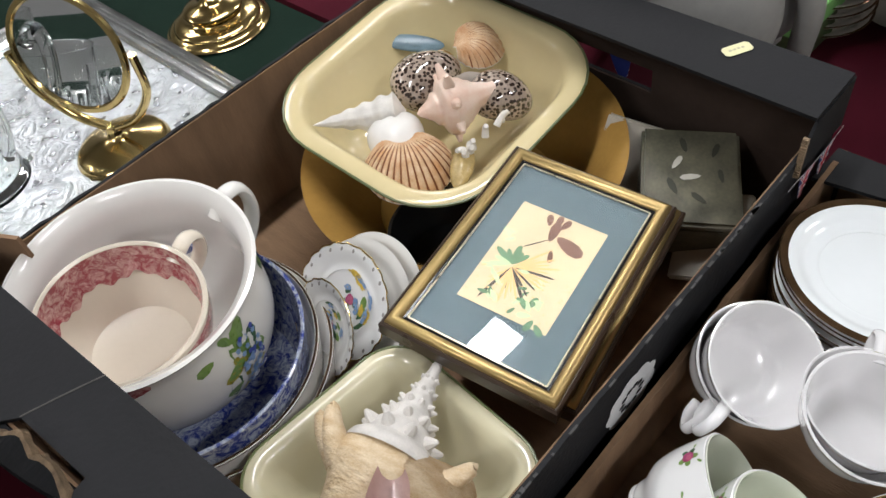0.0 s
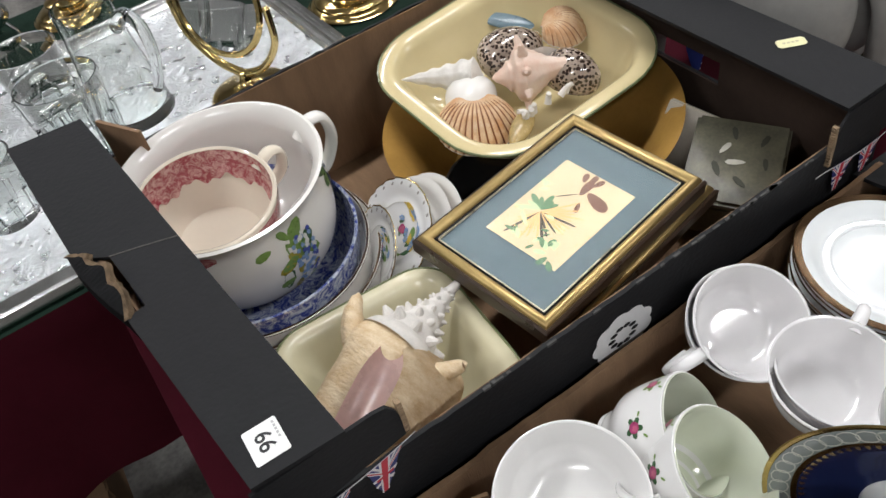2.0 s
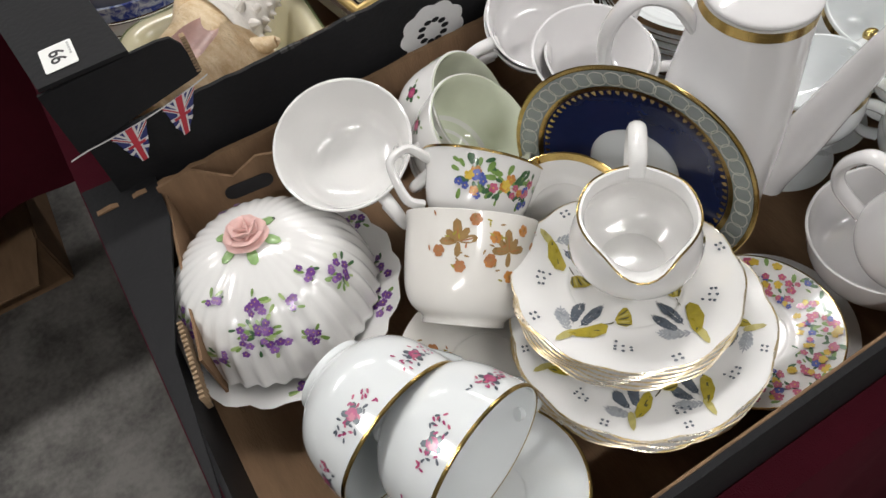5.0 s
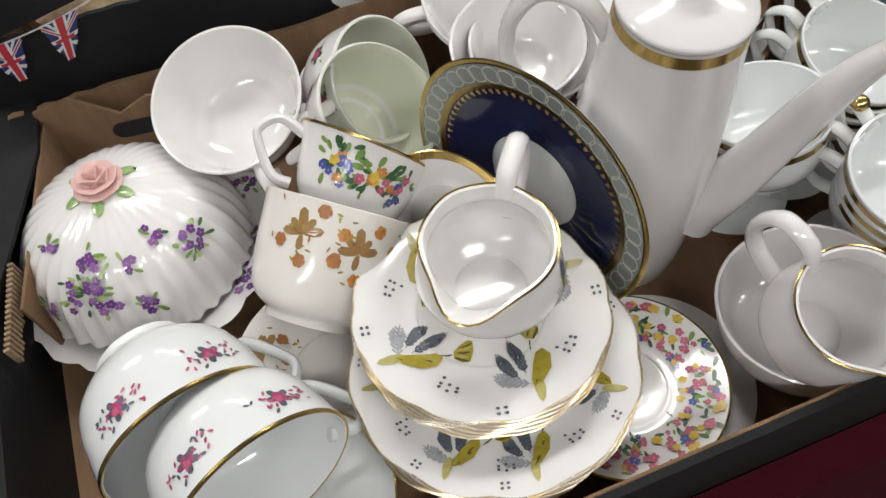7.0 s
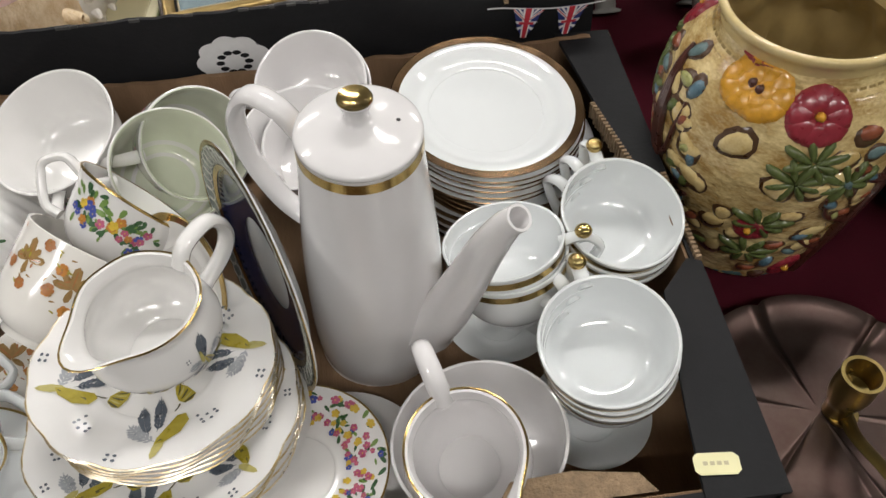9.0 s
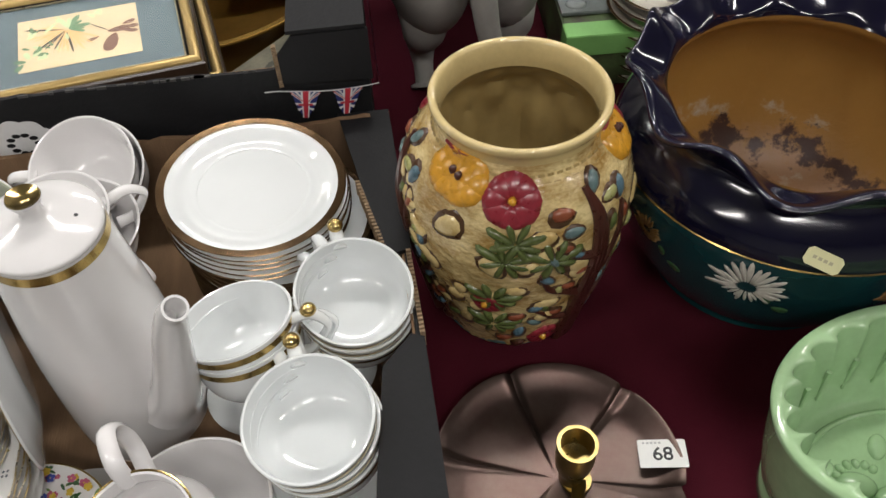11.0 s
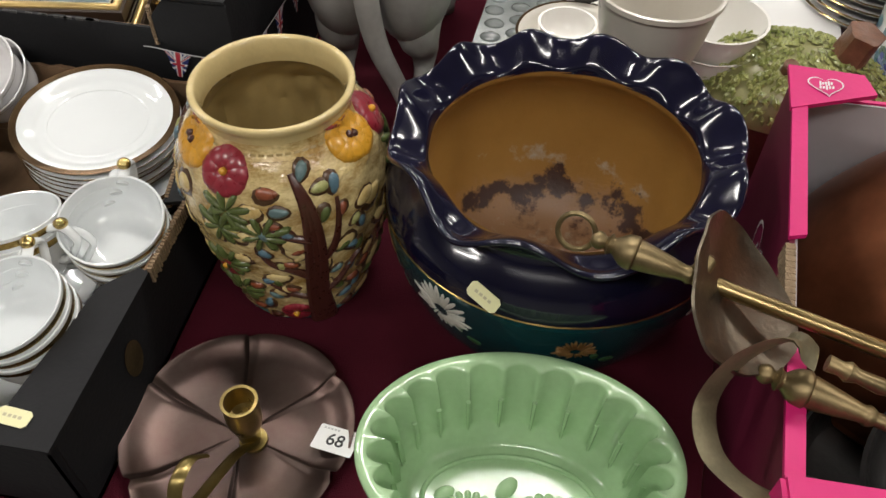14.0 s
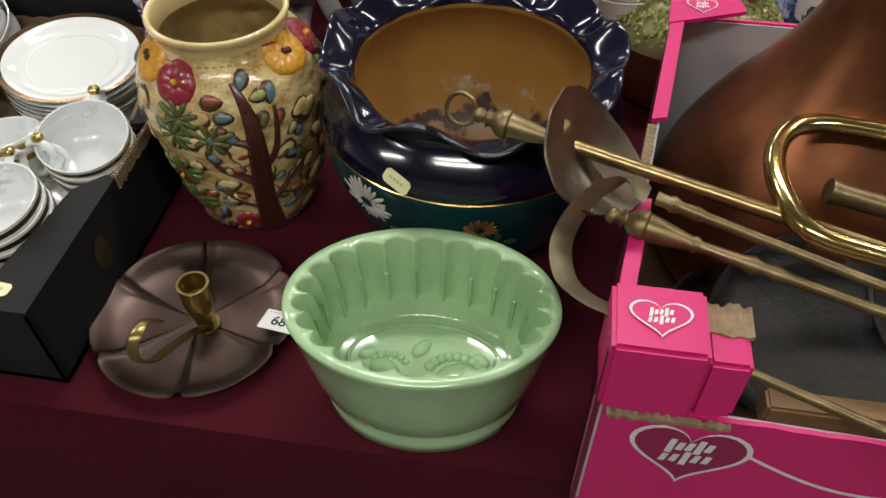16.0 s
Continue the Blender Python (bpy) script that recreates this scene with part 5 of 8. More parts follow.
def candle_holder():
    t = thing("chamberstick", pose(0.104, 0.091, TZ), "petal-shaped bronzed copper chamberstick with brass socket and handle", "candlestick")
    n = 168
    off = radians(18)
    def f(a, k, r, z):
        u = ((a + off) / (2 * math.pi / 6)) % 1.0
        d = abs(u - 0.5) * 2          # 1 at a fold, 0 in the middle of a petal
        g = r / 0.1
        notch = math.exp(-((1 - d) / 0.045) ** 2)
        lobe = 1 - 0.035 * d ** 4 - 0.05 * notch * g ** 4
        ridge = 0.0035 * math.exp(-((1 - d) / 0.07) ** 2) * min(1, g * 1.5) * (1 if r > 0.012 else 0)
        return r * lobe, z + ridge
    prof = [(0.0, 0.002), (0.02, 0.002), (0.05, 0.0022), (0.074, 0.003), (0.084, 0.006), (0.092, 0.011), (0.0985, 0.0145), (0.1005, 0.0147), (0.0995, 0.0135), (0.091, 0.0085), (0.082, 0.0035), (0.07, 0.0008), (0.04, 0.0), (0.0, 0.0)]
    part("petal_tray", lathe(prof, n, f), DARKCOPPER, t, "dark bronzed petal tray")
    s = part("socket", lathe(smooth_prof([(0.0095, 0.004), (0.0105, 0.018), (0.0135, 0.028), (0.0152, 0.040), (0.0150, 0.052), (0.0142, 0.060)], 4) + [(0.0155, 0.0605), (0.0155, 0.063), (0.0128, 0.063), (0.0122, 0.04), (0.0, 0.036)], 40), STICKBRASS, t, "brass candle socket")
    s.matrix_local = pose(0.010, -0.002, 0)
    pts = [(0.016, -0.006, 0.006), (0.008, -0.03, 0.020), (0.006, -0.062, 0.040), (0.004, -0.088, 0.056), (-0.001, -0.098, 0.075), (0.000, -0.090, 0.092), (0.002, -0.072, 0.092), (0.006, -0.060, 0.078)]
    part("handle", sweep(curve_pts(pts, 40), lambda u: 0.0016, 10, 3.4, side=(1, 0.12, 0)), STICKBRASS, t, "curled brass strip handle")
    bm = bmesh.new()
    lathe([(0, 0.0065), (0.012, 0.0065), (0.0125, 0.005), (0.012, 0.003)], 24, bm=bm)
    o = part("handle_root", bm, STICKBRASS, t, "round brass handle root")
    o.matrix_local = pose(0.014, -0.005, 0)


candle_holder()
lot_sticker(pose(0.190, 0.094, TZ + 0.0125, -4, -5, -10), "68", "white paper lot label stuck on a copper dish")


def jelly_mould():
    t = thing("jelly_mould", pose(0.343, 0.047, TZ, 0, 0, 4) @ Matrix.Diagonal((0.970, 0.995, 1.09, 1)), "pale green glazed oval pottery jelly mould with fluted inside", "jelly mould")
    G = mat("pale_green_glaze", (0.37, 0.56, 0.31), 0.16, var=0.22, scale=18, coat=0.5, rvar=0.05, bump=0.08, bscale=60)
    N = 240
    def oval(a, b, z, fl=0.0, nfl=22, power=1.0):
        out = []
        for i in range(N):
            th = 2 * math.pi * i / N
            k = 1 + fl * (abs(math.sin(nfl * th / 2)) ** 0.42 - 0.72)
            out.append((a * k * math.cos(th), b * k * math.sin(th), z))
        return out
    H = 0.121
    outer = [oval(0.0, 0.0, 0)[:1]] + [oval(a, b, z) for a, b, z in ((0.088, 0.063, 0.0), (0.0915, 0.0665, 0.002), (0.0925, 0.0675, 0.016), (0.0895, 0.0645, 0.021), (0.0965, 0.0690, 0.030), (0.1035, 0.0735, 0.055), (0.1105, 0.078, 0.088), (0.1155, 0.0810, 0.112), (0.1180, 0.0835, H - 0.002), (0.1170, 0.0825, H), (0.112, 0.077, H))]
    inner = [oval(a, b, z, fl) for a, b, z, fl in ((0.1060, 0.0715, H - 0.0005, 0.13), (0.1045, 0.0700, H - 0.003, 0.16), (0.1010, 0.0670, H - 0.02, 0.16), (0.0970, 0.0635, H - 0.04, 0.15), (0.0935, 0.0605, H - 0.058, 0.11), (0.0925, 0.0595, H - 0.063, 0.0), (0.0860, 0.0540, H - 0.068, 0.0), (0.0840, 0.0525, H - 0.076, 0.0), (0.078, 0.048, H - 0.078, 0), (0.05, 0.03, H - 0.079, 0))] + [[(0, 0, H - 0.079)]]
    part("body", loft(outer + inner), G, t, autosmooth=70)
    zb = H - 0.079
    def blob(x, y, rx, ry, rz, rot=0.0, name="moulded_fruit"):
        bm = bmesh.new()
        bmesh.ops.create_uvsphere(bm, u_segments=18, v_segments=10, radius=1, matrix=Matrix.Translation((x, y, zb)) @ Matrix.Rotation(rot, 4, "Z") @ Matrix.Diagonal((rx, ry, rz, 1)))
        part(name, bm, G, t)
    for x, y, rx, ry, rz, rot in ((0.030, -0.014, 0.018, 0.013, 0.007, 0.2), (-0.032, -0.010, 0.013, 0.009, 0.006, -0.4), (-0.018, -0.022, 0.009, 0.006, 0.005, 0.5), (-0.003, 0.012, 0.010, 0.006, 0.004, 0.9), (0.048, 0.004, 0.008, 0.005, 0.004, -0.6), (-0.048, 0.004, 0.008, 0.005, 0.004, 0.5)):
        blob(x * 1.1, y * 1.1, rx * 1.15, ry * 1.15, rz * 1.0, rot)
    for k in range(9):
        a = radians(20 + 17 * k)
        blob(0.030 + 0.026 * math.cos(a), -0.014 + 0.021 * math.sin(a), 0.0055, 0.0045, 0.0035, a, "moulded_leaf")
    for k in range(6):
        a = radians(30 + 22 * k)
        blob(-0.032 + 0.018 * math.cos(a), -0.010 + 0.015 * math.sin(a), 0.004, 0.003, 0.003, a, "moulded_leaf")
    pts = [(0.070 * math.cos(a), 0.040 * math.sin(a), zb + 0.001) for a in [2 * math.pi * i / 60 for i in range(60)]]
    part("moulded_ring", sweep(pts, 0.0022, 8, closed=True), G, t)
    # pointed ribs between the flutes
    for i in range(22):
        th = 2 * math.pi * i / 22
        c, s = math.cos(th), math.sin(th)
        line = [(0.0925 * c * k, 0.0595 * s * k, z) for k, z in ((1.02, H - 0.03), (1.0, H - 0.055), (0.985, H - 0.066))]
        part("rib_tip", sweep(line, lambda u: 0.0022 * (1 - 0.5 * u), 6), G, t)


jelly_mould()


def jardiniere():
    t = thing("jardiniere", pose(0.350, 0.300, TZ), "huge dark blue glazed jardiniere with ruffled rim, stained inside", "plant pot")
    navy = mat("midnight_blue_glaze", (0.0065, 0.006, 0.021), 0.15, var=0.4, scale=12, coat=0.35, rvar=0.06, bump=0.05, bscale=40)
    teal = mat("dark_teal_glaze", (0.007, 0.055, 0.062), 0.22, var=0.45, scale=14, coat=0.3)
    # inside: ochre glaze, with white scale and dark dirt rising from the bottom
    inner = bpy.data.materials.new("stained_ochre_glaze")
    inner.use_nodes = True
    n, l = inner.node_tree.nodes, inner.node_tree.links
    p = n["Principled BSDF"]
    p.inputs["Roughness"].default_value = 0.38
    tc = n.new("ShaderNodeTexCoord")
    sep = n.new("ShaderNodeSeparateXYZ")
    l.new(tc.outputs["Object"], sep.inputs[0])
    nz = n.new("ShaderNodeTexNoise")
    nz.inputs["Scale"].default_value, nz.inputs["Detail"].default_value, nz.inputs["Roughness"].default_value = 26, 8, 0.65
    l.new(tc.outputs["Object"], nz.inputs["Vector"])
    nz2 = n.new("ShaderNodeTexNoise")
    nz2.inputs["Scale"].default_value, nz2.inputs["Detail"].default_value, nz2.inputs["Roughness"].default_value = 60, 8, 0.7
    l.new(tc.outputs["Object"], nz2.inputs["Vector"])
    def stain(zc, width, gain, tex, thr, hard):
        m1 = n.new("ShaderNodeMath"); m1.operation = "SUBTRACT"; l.new(sep.outputs[2], m1.inputs[0]); m1.inputs[1].default_value = zc
        m2 = n.new("ShaderNodeMath"); m2.operation = "ABSOLUTE"; l.new(m1.outputs[0], m2.inputs[0])
        m3 = n.new("ShaderNodeMath"); m3.operation = "MULTIPLY_ADD"; l.new(m2.outputs[0], m3.inputs[0]); m3.inputs[1].default_value = -gain / width; m3.inputs[2].default_value = gain
        m4 = n.new("ShaderNodeMath"); m4.operation = "ADD"; l.new(m3.outputs[0], m4.inputs[0]); l.new(tex.outputs[0], m4.inputs[1])
        mr = n.new("ShaderNodeMapRange"); mr.inputs["From Min"].default_value, mr.inputs["From Max"].default_value = thr, thr + hard
        l.new(m4.outputs[0], mr.inputs["Value"])
        return mr.outputs[0]
    base = n.new("ShaderNodeValToRGB")
    base.color_ramp.elements[0].color, base.color_ramp.elements[1].color = (0.27, 0.135, 0.028, 1), (0.37, 0.20, 0.05, 1)
    l.new(nz.outputs[0], base.inputs[0])
    cur = base.outputs[0]
    for fac, colr in ((stain(0.0, 0.075, 1.0, nz2, 0.72, 0.35), (0.33, 0.19, 0.10)), (stain(0.075, 0.04, 0.25, nz, 0.79, 0.12), (0.42, 0.37, 0.30)), (stain(0.0, 0.060, 0.30, nz2, 0.74, 0.14), (0.40, 0.31, 0.22)), (stain(0.0, 0.055, 0.20, nz, 0.64, 0.12), (0.17, 0.085, 0.04)), (stain(0.044, 0.036, 0.28, nz, 0.69, 0.07), (0.045, 0.018, 0.012))):
        mx = n.new("ShaderNodeMix")
        mx.data_type = "RGBA"
        l.new(fac, mx.inputs[0])
        l.new(cur, mx.inputs[6])
        mx.inputs[7].default_value = (*colr, 1)
        cur = mx.outputs[2]
    l.new(cur, p.inputs["Base Color"])
    bp = n.new("ShaderNodeBump")
    bp.inputs["Strength"].default_value, bp.inputs["Distance"].default_value = 0.5, 0.003
    l.new(nz2.outputs[0], bp.inputs["Height"])
    l.new(bp.outputs[0], p.inputs["Normal"])
    W = 10
    def f(a, k, r, z):
        u = max(0.0, (z - 0.182) / 0.028)
        u = min(u, 1.0) ** 1.4
        g = W * a - 2.6 * math.sin(a + 1.75)
        amp = 0.0066 + 0.0050 * max(0.0, math.cos(a + 1.75))
        return r + u * (0.0036 * math.cos(g + 0.6) + 0.0012 * math.sin(3 * a)), z + u * (amp * math.sin(g + 0.2 + 0.25 * math.sin(3 * a)) - 0.003)
    low = smooth_prof([(0.0, 0.0), (0.094, 0.0), (0.098, 0.004), (0.113, 0.022), (0.134, 0.058), (0.1480, 0.102), (0.1528, 0.134), (0.1530, 0.145)], 4)
    part("lower_body", lathe(low, 96), teal, t, "dark teal lower body")
    up = smooth_prof([(0.1530, 0.145), (0.1518, 0.154), (0.1470, 0.165), (0.1385, 0.175), (0.1300, 0.183), (0.1265, 0.190), (0.1310, 0.198), (0.142, 0.207), (0.147, 0.2095)], 4)
    rim = smooth_prof([(0.147, 0.2095), (0.148, 0.2125), (0.145, 0.2145), (0.138, 0.211), (0.127, 0.203), (0.1185, 0.196), (0.1150, 0.189)], 4)
    part("upper_body", lathe(up + rim[1:], 200, f), navy, t, "midnight blue shoulder and ruffled rim")
    part("interior", lathe(smooth_prof([(0.1150, 0.1895), (0.1165, 0.183), (0.1250, 0.171), (0.1350, 0.148), (0.1370, 0.118), (0.1240, 0.066), (0.0980, 0.030), (0.06, 0.015), (0.0, 0.012)], 4), 96), inner, t, "ochre glazed inside with dirt and lime stains")
    part("gilt_line", lathe([(0.1530, 0.1440), (0.1540, 0.1450), (0.1530, 0.1460)], 96), GILT, t, "fine gilt line")
    sk = Skin(low)
    rng = random.Random(12)
    pale = mat("raised_white_slip", (0.66, 0.62, 0.55), 0.4, var=0.3, scale=150)
    dull = mat("dull_gilt_slip", (0.30, 0.16, 0.05), 0.4, 0.4, var=0.4, scale=150)
    for th, m_, sc in ((-124, pale, 1.3), (-79, dull, 0.75), (-160, dull, 0.7), (-30, pale, 0.9), (20, dull, 0.7), (90, pale, 0.9), (160, pale, 0.9)):
        s0 = sk.s[-1] - 0.036
        for k in range(26):
            a = 360 * k / 26 + rng.uniform(-4, 4)
            ln = rng.uniform(0.015, 0.023) * sc * (0.75 if 200 < a < 340 else 1)
            raised(sk, radians(th), s0, [(0.005 * sc * math.cos(radians(a)), 0.004 * sc * math.sin(radians(a)), ln, 0.16, a, 0)], [m_], t, "chrysanthemum_petal", "", 0.0009)
        raised(sk, radians(th + 9), s0 - 0.022, [(0, 0, 0.016, 0.6, -20, 0), (-0.004, 0.002, 0.014, 0.5, 100, 0)], [E_DKGREEN], t, "painted_leaf", "dark green painted leaf", 0.0006)
    return t


jardiniere()
price_sticker(aim(0.3022, 0.1558, 0.8990, -0.27, -0.82, 0.50, -38), 0.014, "pale yellow price sticker on a dark blue pot")


# ---- fire irons ----

def iron(p0, p1, r, name, label):
    """A brass rod from its handle end p0 to p1; returns the thing and its local frame along x."""
    p0, p1 = Vector(p0), Vector(p1)
    t = thing(name, Matrix.Translation(p0) @ (p1 - p0).to_track_quat("X", "Z").to_matrix().to_4x4(), label, "fire iron", "brass fire irons")
    L = (p1 - p0).length
    return t, L


def turned(prof, n=24):
    """A profile of (distance along x, radius) turned round the x axis."""
    bm = lathe([(r, x) for x, r in prof], n)
    bm.transform(Matrix.Rotation(radians(90), 4, "Y"))
    return bm


def knob_handle(x0, sc=1.0):
    return smooth_prof([(0.0005, x0), (0.0045 * sc, x0 + 0.001), (0.0062 * sc, x0 + 0.006), (0.004 * sc, x0 + 0.010), (0.0075 * sc, x0 + 0.0125), (0.0055 * sc, x0 + 0.0155), (0.0105 * sc, x0 + 0.022), (0.0118 * sc, x0 + 0.029), (0.010 * sc, x0 + 0.031), (0.0102 * sc, x0 + 0.033), (0.008 * sc, x0 + 0.048), (0.0055 * sc, x0 + 0.062), (0.0065 * sc, x0 + 0.066), (0.005 * sc, x0 + 0.070)], 3)


def fire_irons():
    # shovel with a ring handle and a dished pan
    t, L = iron((0.370, 0.145, 0.990), (0.90, -0.005, 0.955), 0.005, "fire_shovel", "tarnished brass fire shovel with ring handle")
    part("handle", turned([(b, a) for a, b in knob_handle(0.0)]), OLDBRASS, t, "turned brass handle")
    part("ring", sweep([(-0.0105 + 0.0125 * math.cos(a), 0.004 * math.sin(a), 0.0125 * math.sin(a)) for a in [2 * math.pi * i / 28 for i in range(28)]], 0.0019, 8, closed=True), OLDBRASS, t, "plain brass hanging ring")
    part("rod", sweep([(0.06, 0, 0), (0.2, 0, 0), (L, 0, 0)], 0.0055, 12), mat("dull_yellow_brass", (0.42, 0.31, 0.14), 0.33, 1.0, var=0.4, scale=40), t, "straight brass rod")
    pan = lathe(smooth_prof([(0.0, 0.0), (0.028, 0.003), (0.046, 0.008), (0.054, 0.012)], 3) + [(0.055, 0.0105), (0.046, 0.0062), (0.028, 0.0012), (0.0, -0.0018)], 48, lambda a, k, r, z: (r * (1 + 0.02 * math.cos(3 * a) + 0.012 * math.cos(11 * a)), z + 0.12 * r * math.cos(2 * a)))
    pan.transform(Matrix.Translation((0.092, 0, -0.006)) @ Matrix.Rotation(radians(38), 4, "Y") @ Matrix.Diagonal((0.95, 1.0, 1, 1)))
    part("pan", pan, mat("dull_pewter_brass", (0.20, 0.165, 0.125), 0.42, 1.0, var=0.5, scale=30, bump=0.3, bscale=150), t, "dull dished metal pan")
    part("collar", sweep([(0.070, 0.006, 0.012), (0.072, 0.0, 0.016), (0.070, -0.006, 0.012)], 0.006, 10), OLDBRASS, t, "rolled brass collar")
    # tongs with a horseshoe spring
    t, L = iron((0.447, 0.050, 0.962), (0.93, -0.105, 0.915), 0.004, "fire_tongs", "tarnished brass fire tongs with a curved spring top")
    sp = [(0.503, 0.073, 0.988), (0.486, 0.078, 0.996), (0.462, 0.071, 0.980), (0.448, 0.054, 0.955), (0.452, 0.028, 0.944), (0.468, 0.008, 0.946), (0.492, -0.001, 0.944)]
    bm = sweep(curve_pts(sp, 36), 0.0014, 8, 7.5, side=(0.80, 0.45, -0.40))
    bm.transform(t.matrix_world.inverted())
    part("spring", bm, mat("dull_brass_strip", (0.25, 0.215, 0.13), 0.5, 0.7, var=0.45, scale=40), t, "flat curved brass spring")
    for y, z in ((0.040, 0.030), (-0.034, -0.016)):
        a = part("arm", turned([(0.05, 0.0005), (0.05, 0.0052), (0.058, 0.0045), (0.062, 0.0065), (0.068, 0.0042), (0.08, 0.0052), (0.086, 0.0038), (0.2, 0.0038), (0.30, 0.0042), (0.46, 0.0036), (0.46, 0.0005)], 14), OLDBRASS, t, "slim turned brass arm")
        a.matrix_local = pose(0, y, z)
    # poker
    t, L = iron((0.478, 0.078, 0.962), (0.95, -0.055, 0.925), 0.005, "poker", "tarnished brass poker with a turned handle")
    part("handle", turned([(b, a) for a, b in knob_handle(0.0, 1.05)]), OLDBRASS, t, "turned brass handle")
    part("rod", turned([(0.066, 0.0045), (0.10, 0.0052), (0.108, 0.0075), (0.116, 0.0045), (0.125, 0.0062), (0.135, 0.0042), (0.28, 0.0042), (0.285, 0.0062), (0.29, 0.0042), (0.48, 0.004), (0.48, 0.0005)], 14), OLDBRASS, t, "turned brass rod")


fire_irons()


def pink_box():
    pk = mat("bright_pink_printed_card", (0.62, 0.012, 0.16), 0.45, var=0.12, scale=6, bump=0.12, bscale=200)
    dk = mat("crimson_pink_card", (0.30, 0.012, 0.085), 0.5, var=0.2, scale=6)
    gy = mat("grey_card_inside", (0.42, 0.40, 0.42), 0.7, var=0.12, scale=10, bump=0.15)
    t = thing("cardboard_tray", pose(0, 0, 0), "bright pink printed cardboard fruit tray with torn edges", "cardboard box", "cardboard trays")
    A, B = (0.482, -0.040), (0.545, 0.415)
    C, D = (1.20, 0.415), (1.20, -0.060)
    rng = random.Random(17)
    part("bottom", plate_poly([A, (1.2, -0.052), C, B], TZ, TZ + 0.005), CARD_BROWN, t, smooth=False)
    def wall(nm, p, q, z1, m_o, jag=0.0):
        part(nm, plan_wall(p, q, 0.004, TZ, z1, jag=jag, rng=rng), m_o, t, smooth=False)
        d = (Vector(q) - Vector(p)).normalized()
        nn = Vector((-d.y, d.x)) * 0.0044
        part("lining", plan_wall(Vector(p) + nn, Vector(q) + nn, 0.002, TZ + 0.006, z1 - 0.002), gy, t, "plain grey inside", smooth=False)
    # left end panel is a much darker crimson than the other panels
    wall("end_panel", B, A, 0.952, mat("dark_crimson_card", (0.13, 0.006, 0.03), 0.5, var=0.2, scale=6, bump=0.12, bscale=200))
    wall("front_panel", A, D, 0.893, pk, 0.0015)
    wall("back_panel", C, B, 0.935, pk)
    wall("end_panel", D, C, 0.935, pk)
    for ya, yb, wd in ((0.205, 0.412, 0.012), (-0.030, 0.105, 0.011)):
        xa, xb = 0.482 + (ya + 0.040) * 0.1385, 0.482 + (yb + 0.040) * 0.1385
        part("end_top", plate_poly([(xa - 0.001, ya), (xa + wd, ya + 0.004), (xb + wd, yb), (xb - 0.001, yb)], 0.952, 0.956), pk, t, "bright pink folded top", smooth=False)
    # front corner block, with torn brown shreds beside it
    part("corner_block", slab(0.483, 0.545, -0.046, 0.010, 0.895, 0.966, 0.003), pk, t, "folded pink corner block", smooth=False)
    part("corner_block", slab(0.5455, 0.574, -0.042, 0.006, 0.895, 0.955, 0.003), pk, t, "folded pink corner block", smooth=False)
    part("corner_flap", plate_poly([(0.541, 0.425), (0.535, 0.36), (0.612, 0.392), (0.606, 0.42)], 0.953, 0.957), pk, t, "pink folded back corner", smooth=False)
    for x0, x1, y, z in ((0.49, 0.574, -0.0475, 0.893), (0.546, 0.576, 0.004, 0.956)):
        rings = []
        deep = 0.022 if y > 0 else 0.002
        for i in range(61):
            x = x0 + (x1 - x0) * i / 60
            q = [0.0022 * noise.noise(Vector((x * 190, s_ * 3.1, z * 9))) for s_ in range(4)]
            rings.append([(x, y - deep + q[0], z - 0.003 + q[1]), (x, y + 0.003 + q[2], z - 0.003), (x, y + 0.003 + q[2], z + 0.001 + q[3] + 0.0012 * math.sin(x * 900)), (x, y - deep + q[0], z + 0.001 + q[1])])
        bm = loft(rings, True, True)
        part("torn_edge", bm, CARD_EDGE, t, "torn brown cardboard edge", smooth=False)["kind"] = "stuff"
    bm = bmesh.new()
    for i in range(10):
        y = 0.14 + 0.006 * i
        x = 0.5075 + (y - 0.14) * 0.135
        slab(x - 0.003, x + 0.004, y, y + 0.0055, 0.935 + 0.005 * rng.random(), 0.9545, bm=bm)
    part("torn_edge", bm, CARD_EDGE, t, "torn brown cardboard edge", smooth=False)["kind"] = "stuff"
    part("batten", slab(0.60, 1.1, -0.030, -0.012, 0.87, 0.897, 0.002), mat("brown_wood", (0.22, 0.12, 0.05), 0.6, var=0.4, scale=18, stretch=(1, 8, 8), bump=0.3), t, "brown wooden board edge")

    def heart(place, s, fill, line):
        o = []
        for i in range(40):
            a = 2 * math.pi * i / 40
            x, y = 16 * math.sin(a) ** 3, 13 * math.cos(a) - 5 * math.cos(2 * a) - 2 * math.cos(3 * a) - math.cos(4 * a)
            o.append((x / 17 * s, y / 17 * s))
        bm = bmesh.new()
        bm.faces.new([bm.verts.new(place(x, y, 0.0006)) for x, y in o])
        part("printed_heart", bm, fill, t, "printed heart", smooth=False)
        bm = bmesh.new()
        for i in range(40):
            (x0, y0), (x1, y1) = o[i], o[(i + 1) % 40]
            bm.faces.new([bm.verts.new(place(x, y, 0.0009)) for x, y in ((x0 * 1.1, y0 * 1.1), (x1 * 1.1, y1 * 1.1), (x1, y1), (x0, y0))])
        part("heart_outline", bm, line, t, "white heart outline", smooth=False)
        bm = bmesh.new()
